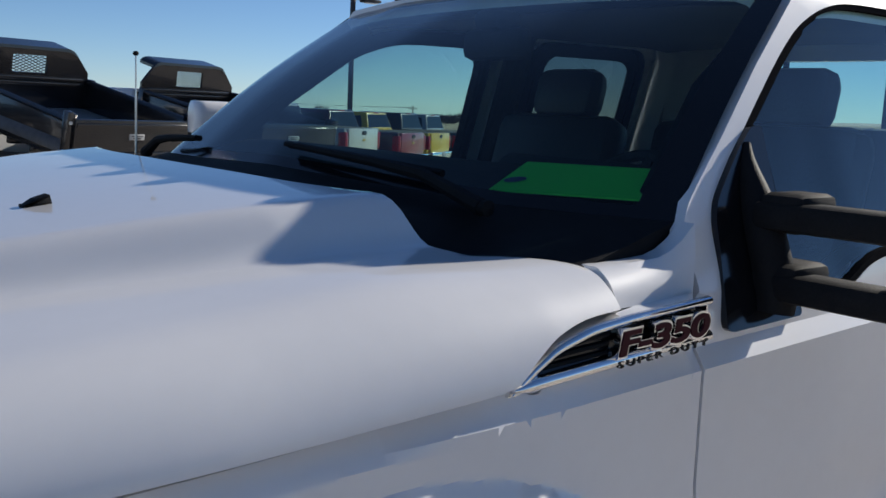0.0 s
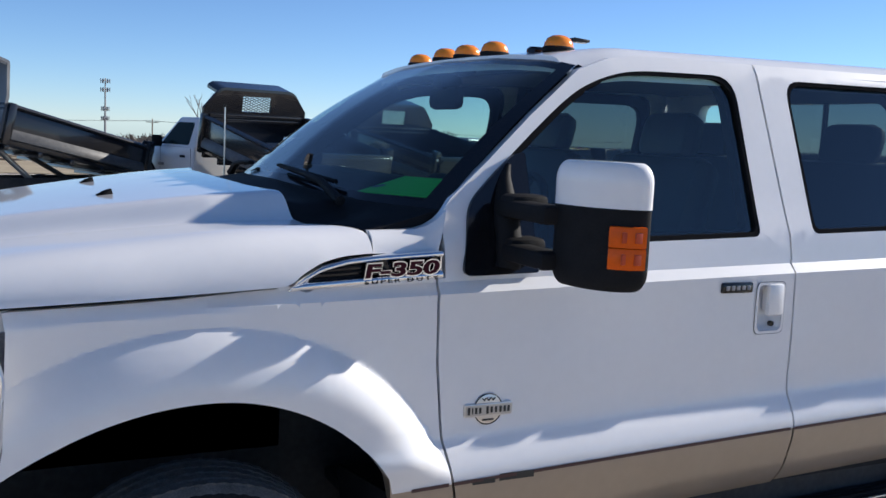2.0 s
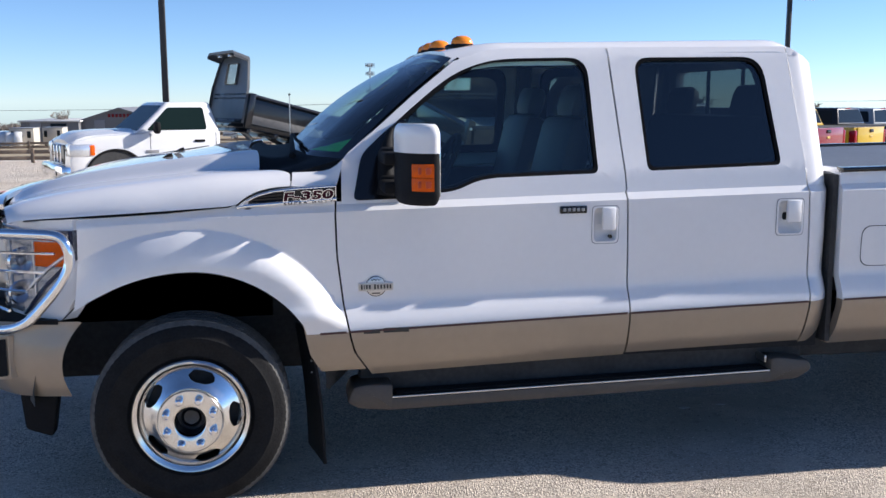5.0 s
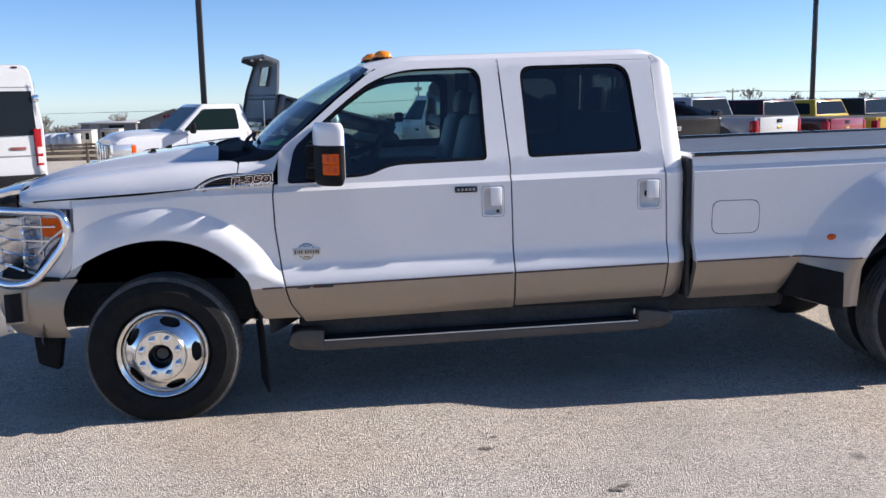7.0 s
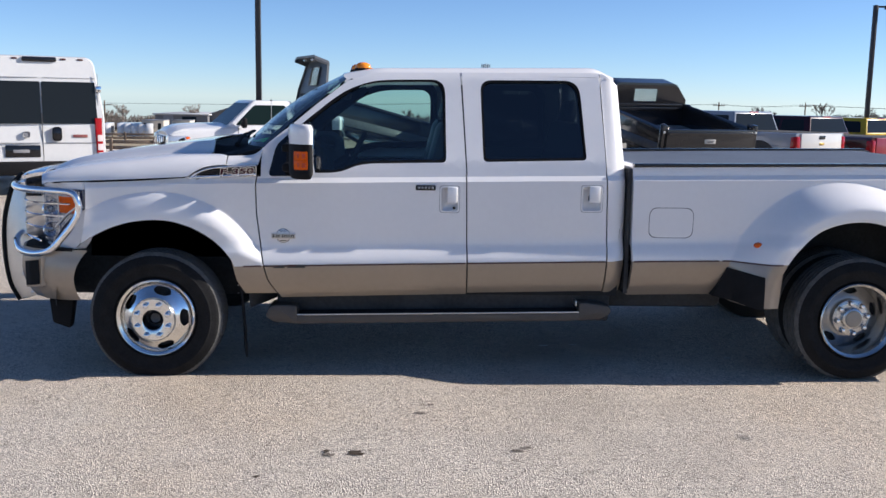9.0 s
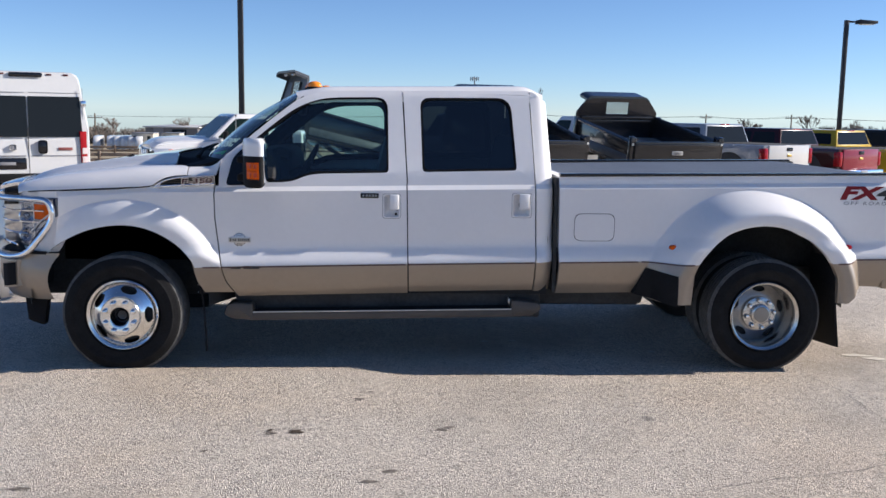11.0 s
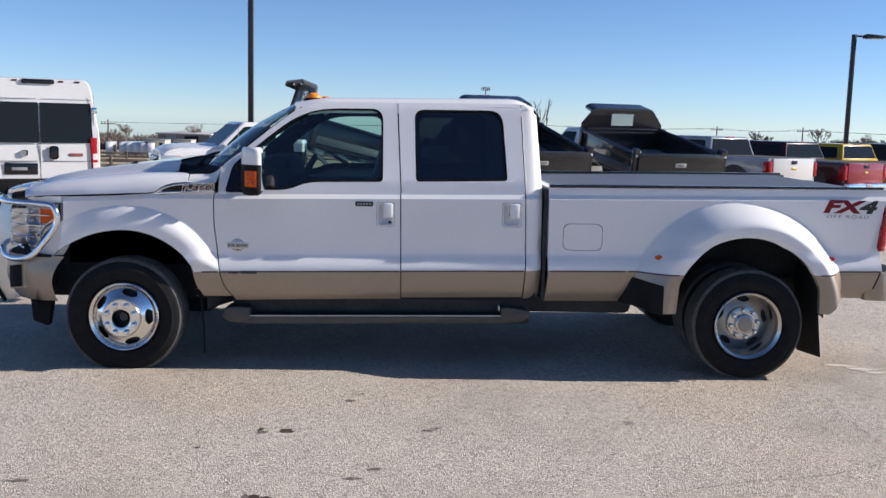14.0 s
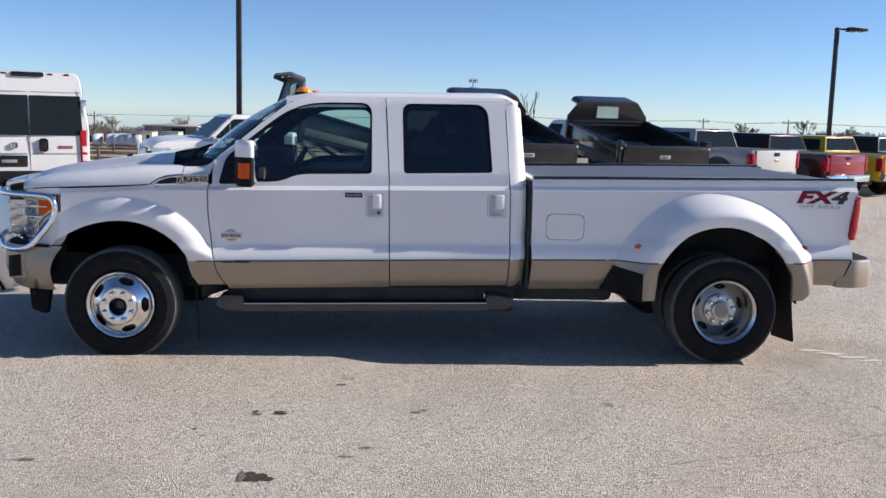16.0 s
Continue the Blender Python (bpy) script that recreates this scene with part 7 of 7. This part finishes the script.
def cell_tower(x, y, h):
    e = thing("cell_tower", "slim steel phone mast with antenna rings", "tower", at=Matrix.Translation((x, y, ground_z(x, y))))
    part("mast", tube(bmesh.new(), [(0, 0, 0), (0, 0, h)], [0.16, 0.07], 8), DECALGREY, e)
    for z in (h - 0.3, h - 1.3, h - 3.5, h - 4.6):
        bm = bmesh.new()
        for k in range(6):
            a = k * math.pi / 3
            r = 0.5 if z > h - 3 else 0.42
            tube(bm, [(0, 0, z), (r * math.cos(a), r * math.sin(a), z)], 0.05, 4)
            box(bm, (r * math.cos(a), r * math.sin(a), z), (0.10, 0.10, 0.5), 0.02)
        part("antenna_ring", bm, DECALGREY, e)
    return e


cell_tower(11.66, 114.6, 6.34 - ground_z(11.66, 114.6))


def metal_shed(name, label, x0, x1, y, depth, eave, peak, wall, roofm, sign=False):
    e = thing(name, label, "building", at=Matrix.Translation(((x0 + x1) / 2, y, ground_z((x0 + x1) / 2, y))))
    w = (x1 - x0) / 2
    pts = [(-w, 0), (w, 0), (w, eave), (0, peak), (-w, eave)] if peak > eave else [(-w, 0), (w, 0), (w, eave), (-w, eave)]
    wl = part("wall", prism(bmesh.new(), pts, 0, depth, "y"), wall, e)
    for k in range(int(w * 2 / 1.2)):
        part("wall_rib", bx((-w + 0.6 + 1.2 * k, -0.02, eave / 2), (0.10, 0.05, eave), 0.01), wall, wl)
    if peak > eave:
        for s in (-1, 1):
            bm = prism(bmesh.new(), [(0, peak), (s * (w + 0.3), eave - 0.08), (s * (w + 0.3), eave + 0.06), (0, peak + 0.16)], -0.3, depth + 0.3, "y")
            part("roof", bm, roofm, e)
    else:
        part("roof", bx((0, depth / 2, eave + 0.06), (2 * w + 0.5, depth + 0.5, 0.16), 0.02), roofm, e)
    part("door", bx((-w * 0.5, -0.03, 1.1), (1.1, 0.08, 2.2), 0.01), DECALGREY, e)
    part("window", bx((w * 0.3, -0.03, 1.5), (1.6, 0.08, 0.9), 0.01), CARGLASS, e)
    if sign:
        for k in range(7):
            part("sign_bar", bx((-1.05 + 0.40 * k, -0.05, eave + 0.62), (0.26, 0.06, 0.36), 0.01), REDPAINT, wl)
    return e


SHED = mat("grey_metal_siding", (0.17, 0.17, 0.18), 0.5, vary=0.1, scale=0.8)
metal_shed("shed", "long low grey metal building with a pale flat roof", -26.9, -21.0, 103.6, 14, 2.15, 2.15, SHED, mat("pale_roof", (0.5, 0.5, 0.5), 0.6, vary=0.1))
metal_shed("shop_building", "grey gabled metal shop with red sign bars", -21.2, -12.8, 105.2, 16, 2.05, 3.40, SHED, mat("shop_roof", (0.20, 0.20, 0.21), 0.5, vary=0.1), True)


def trailer(x, y, ln, turn, tint, size=(0.8, 0.8, 0.8)):
    e = thing("camper_trailer", "white camper trailer with dark swoosh stripes", "trailer", "trailers in storage", Matrix.Translation((x, y, ground_z(x, y))) @ Matrix.Rotation(radians(turn), 4, "Z") @ Matrix.Diagonal((*size, 1)))
    wh = paint("camper_white", (0.72, 0.71, 0.69))
    prof = rounded([(0, 0.35), (ln, 0.35), (ln, 1.25), (ln - 0.5, 1.62), (0, 1.65)], [0.05, 0.1, 0.3, 0.3, 0.1], 3)
    b = part("body", prism(bmesh.new(), prof, -0.7, 0.7, "y", 0.03), wh, e)
    for s in (-1, 1):
        part("window", bx((ln * 0.35, s * 0.705, 1.15), (0.5, 0.02, 0.3), 0.02), CARGLASS, b)
        bm = tube(bmesh.new(), smooth_path([(0.1, s * 0.705, 0.55), (ln * 0.5, s * 0.705, 0.7), (ln * 0.85, s * 0.705, 1.3)], 4), 0.12, 4)
        part("stripe", bm, tint, b)
        far_wheel(e, ln * 0.4, s * 0.6, 0.25, 0.15)
    part("end_window", bx((-0.01, 0, 1.2), (0.02, 0.5, 0.3), 0.01), CARGLASS, b)
    return e


BLUE = mat("dark_blue_stripe", (0.03, 0.05, 0.10), 0.4)
for k in range(6):
    trailer(-21.9 + 0.60 * k + (0.5 if k else 0), 70.5 - 0.2 * k, 3.4, -80, BLUE if k % 2 else DECALGREY, (0.8, 0.38, 0.78))
for k in range(5):
    trailer(-5.0 + 2.4 * k, 92 + 0.4 * k, 3.2, -15, BLUE if k % 2 else DECALGREY)
for x, y, ln in ((-1.5, 77.5, 3.7), (1.8, 78.5, 3.2)):
    trailer(x, y, ln, 3, DECALGREY, (0.8, 0.8, 0.68))


def box_trailer(x, y, w, h):
    e = thing("box_trailer", "beige box trailer with small dark windows", "trailer", "trailers in storage", Matrix.Translation((x, y, ground_z(x, y))))
    b = part("body", bx((0, 0.9, h * 0.56), (w, 1.8, h * 0.86), 0.04), mat("beige_siding", (0.50, 0.45, 0.37), 0.6, vary=0.08, scale=3), e)
    for k in (-0.34, 0.30):
        part("window", bx((k * w, -0.01, h * 0.68), (w * 0.16, 0.03, h * 0.34), 0.01), CARGLASS, b)
    part("roof_edge", bx((0, 0.9, h), (w + 0.06, 1.86, 0.05), 0.01), DECALGREY, b)
    for s in (-1, 1):
        far_wheel(e, s * w * 0.3, 0.25, 0.16, 0.12)


box_trailer(-17.8, 67.4, 1.65, 1.42)
box_trailer(-16.45, 70.8, 1.45, 1.44)


def rail_fence(x0, y0, x1, y1, n):
    e = thing("rail_fence", "weathered wooden rail fence along the lot", "fence", at=Matrix.Translation((x0, y0, ground_z(x0, y0))))
    d = Vector((x1 - x0, y1 - y0, ground_z(x1, y1) - ground_z(x0, y0)))
    for k in range(n + 1):
        p = d * k / n
        part("post", bx((p.x, p.y, p.z + 0.28), (0.12, 0.12, 0.56), 0.01), WOOD, e)
    ang = math.atan2(d.y, d.x)
    for k in range(n):
        c = d * (k + 0.5) / n
        for z in (0.18, 0.42):
            part("rail", box(bmesh.new(), (0, 0, 0), (d.length / n, 0.06, 0.14), 0.01, Matrix.Translation((c.x, c.y, c.z + z)) @ Matrix.Rotation(ang, 4, "Z")), WOOD, e)


rail_fence(-30, 57, 4, 60, 16)
rail_fence(-16, 33, -5.5, 34, 6)
bm = bmesh.new()
rows = [[bm.verts.new((x, y, ground_z(x, y) + 0.03)) for y in (40, 50, 60, 70, 80, 90, 105, 130, 400)] for x in (-400, -120, -60, -30, -15, 0, 15, 30, 60, 120, 400)]
for a, b in zip(rows, rows[1:]):
    for k in range(8):
        bm.faces.new((a[k], b[k], b[k + 1], a[k + 1]))
flange(bm, (0, 0, -0.05))
tagged(part("dry_grass", bm, mat("dry_winter_grass", (0.30, 0.24, 0.15), 0.95, vary=0.35, scale=0.15, bump=0.5, bscale=4), None), "dry winter grass field beyond the lot", "grass", kind="structure")

# ---- marks on the lot ----
STAIN = mat("dark_oil_stain", (0.075, 0.060, 0.048), 0.95, spec=0.1, vary=0.5, scale=40, bump=0.8, bscale=150)
FAINT = mat("faint_oil_stain", (0.19, 0.165, 0.14), 0.95, spec=0.1, vary=0.6, scale=60, bump=0.8, bscale=150)
rnd = random.Random(3)


def blot(x, y, a, b, material, name, label, category, group, n=26):
    """A flat mark with a ragged outline, made of a ring and a hub."""
    bm = bmesh.new()
    hub = bm.verts.new((x, y, 0.0042))
    ph = [rnd.uniform(0, 6.28) for _ in range(4)]
    ring = []
    for k in range(n):
        t = 2 * math.pi * k / n
        r = 1 + sum(0.17 / (q + 1) ** 0.3 * math.sin((q + 2) * t + ph[q]) for q in range(4)) + rnd.uniform(-0.12, 0.12)
        ring.append(bm.verts.new((x + a * r * math.cos(t), y + b * r * math.sin(t), 0.004)))
    for k in range(n):
        bm.faces.new((hub, ring[k], ring[(k + 1) % n]))
    tagged(part(name, bm, material, None), label, category, group)


for x, y, a, b, m in ((1.285, -3.46, 0.052, 0.055, 1), (1.232, -3.41, 0.032, 0.024, 1), (1.240, -3.49, 0.034, 0.016, 1), (1.195, -3.45, 0.020, 0.060, 0), (1.264, -2.446, 0.045, 0.030, 1), (1.119, -2.42, 0.020, 0.014, 1), (1.13, -2.47, 0.028, 0.018, 0), (0.822, -2.745, 0.016, 0.014, 1), (2.07, -2.41, 0.030, 0.020, 0), (2.12, -2.37, 0.035, 0.014, 0), (1.79, -3.03, 0.035, 0.020, 0), (1.687, -3.164, 0.035, 0.018, 0), (0.072, -3.237, 0.040, 0.022, 0), (1.591, -1.836, 0.035, 0.020, 0), (1.656, -1.684, 0.020, 0.014, 0)):
    blot(x, y, a, b, STAIN if m else FAINT, "oil_stain", "small dark oil stain on the paving" if m else "faint worn oil stain on the paving", "stain", "stains on the lot")
for i, (x, y) in enumerate(((2.72, -0.31), (2.50, -0.33), (3.73, -0.64))):
    bm = bmesh.new()
    bm.faces.new([bm.verts.new((x + 0.035 * math.cos(t) * rnd.uniform(0.5, 1.1), y + 0.02 * math.sin(t) * rnd.uniform(0.5, 1.1), 0.005)) for t in np.linspace(0, 2 * math.pi, 9, endpoint=False)])
    flange(bm, (0, 0, -0.004))
    tagged(part("paper_scrap", bm, mat("pale_litter", (0.55, 0.53, 0.5), 0.8), None), "pale scrap of litter under the truck", "litter", "litter scraps")
# cracks
CRACK = mat("crack_shadow", (0.17, 0.155, 0.14), 0.9, vary=0.4, scale=20)
for pts in ([(4.64, -1.30), (4.72, -1.65), (4.705, -1.99), (4.70, -2.35), (4.66, -2.71), (4.70, -3.1)], [(5.6, -2.45), (4.85, -2.71), (4.18, -3.03), (3.68, -3.15), (3.24, -3.31)], [(-1.5, -3.0), (-0.6, -3.3), (0.2, -3.2)]):
    bm = bmesh.new()
    q = smooth_path([(p[0], p[1], 0.0) for p in pts], 16)
    q = [p + Vector((rnd.uniform(-0.012, 0.012), rnd.uniform(-0.012, 0.012), 0)) for p in q]
    for a, b in zip(q, q[1:]):
        d = (b - a).normalized()
        n = Vector((-d.y, d.x, 0)) * rnd.uniform(0.0012, 0.004)
        z = Vector((0, 0, 0.004))
        bm.faces.new([bm.verts.new(v + z) for v in (a - n, b - n, b + n, a + n)])
    tagged(part("crack", bm, CRACK, None), "fine crack in the paving", "crack", "cracks in the lot")
# pale scuffs behind the truck
SCUFF = mat("pale_chalky_scuff", (0.62, 0.57, 0.48), 0.9, vary=0.35, scale=9)
for x, y, a, b in ((5.27, -0.73, 0.10, 0.034), (5.39, -0.83, 0.11, 0.036), (5.50, -0.93, 0.11, 0.034), (5.61, -1.02, 0.09, 0.026)):
    blot(x, y, a, b, SCUFF, "scuff", "pale chalky scuff on the paving", "scuff", "scuffs on the lot")

# loose stones on the lot
bm = bmesh.new()
rnd = random.Random(11)
for k in range(90):
    x, y, r = rnd.uniform(-2.5, 7.0), rnd.uniform(-4.4, -1.3), rnd.uniform(0.003, 0.006)
    bmesh.ops.create_icosphere(bm, subdivisions=1, radius=r, matrix=Matrix.Translation((x, y, r * 0.5)) @ Matrix.Diagonal((1, rnd.uniform(0.6, 1), 0.7, 1)))
tagged(part("gravel", bm, mat("loose_stones", (0.50, 0.46, 0.41), 0.9, vary=0.5, scale=3), None), "loose pale stones on the paving", "gravel", kind="stuff")
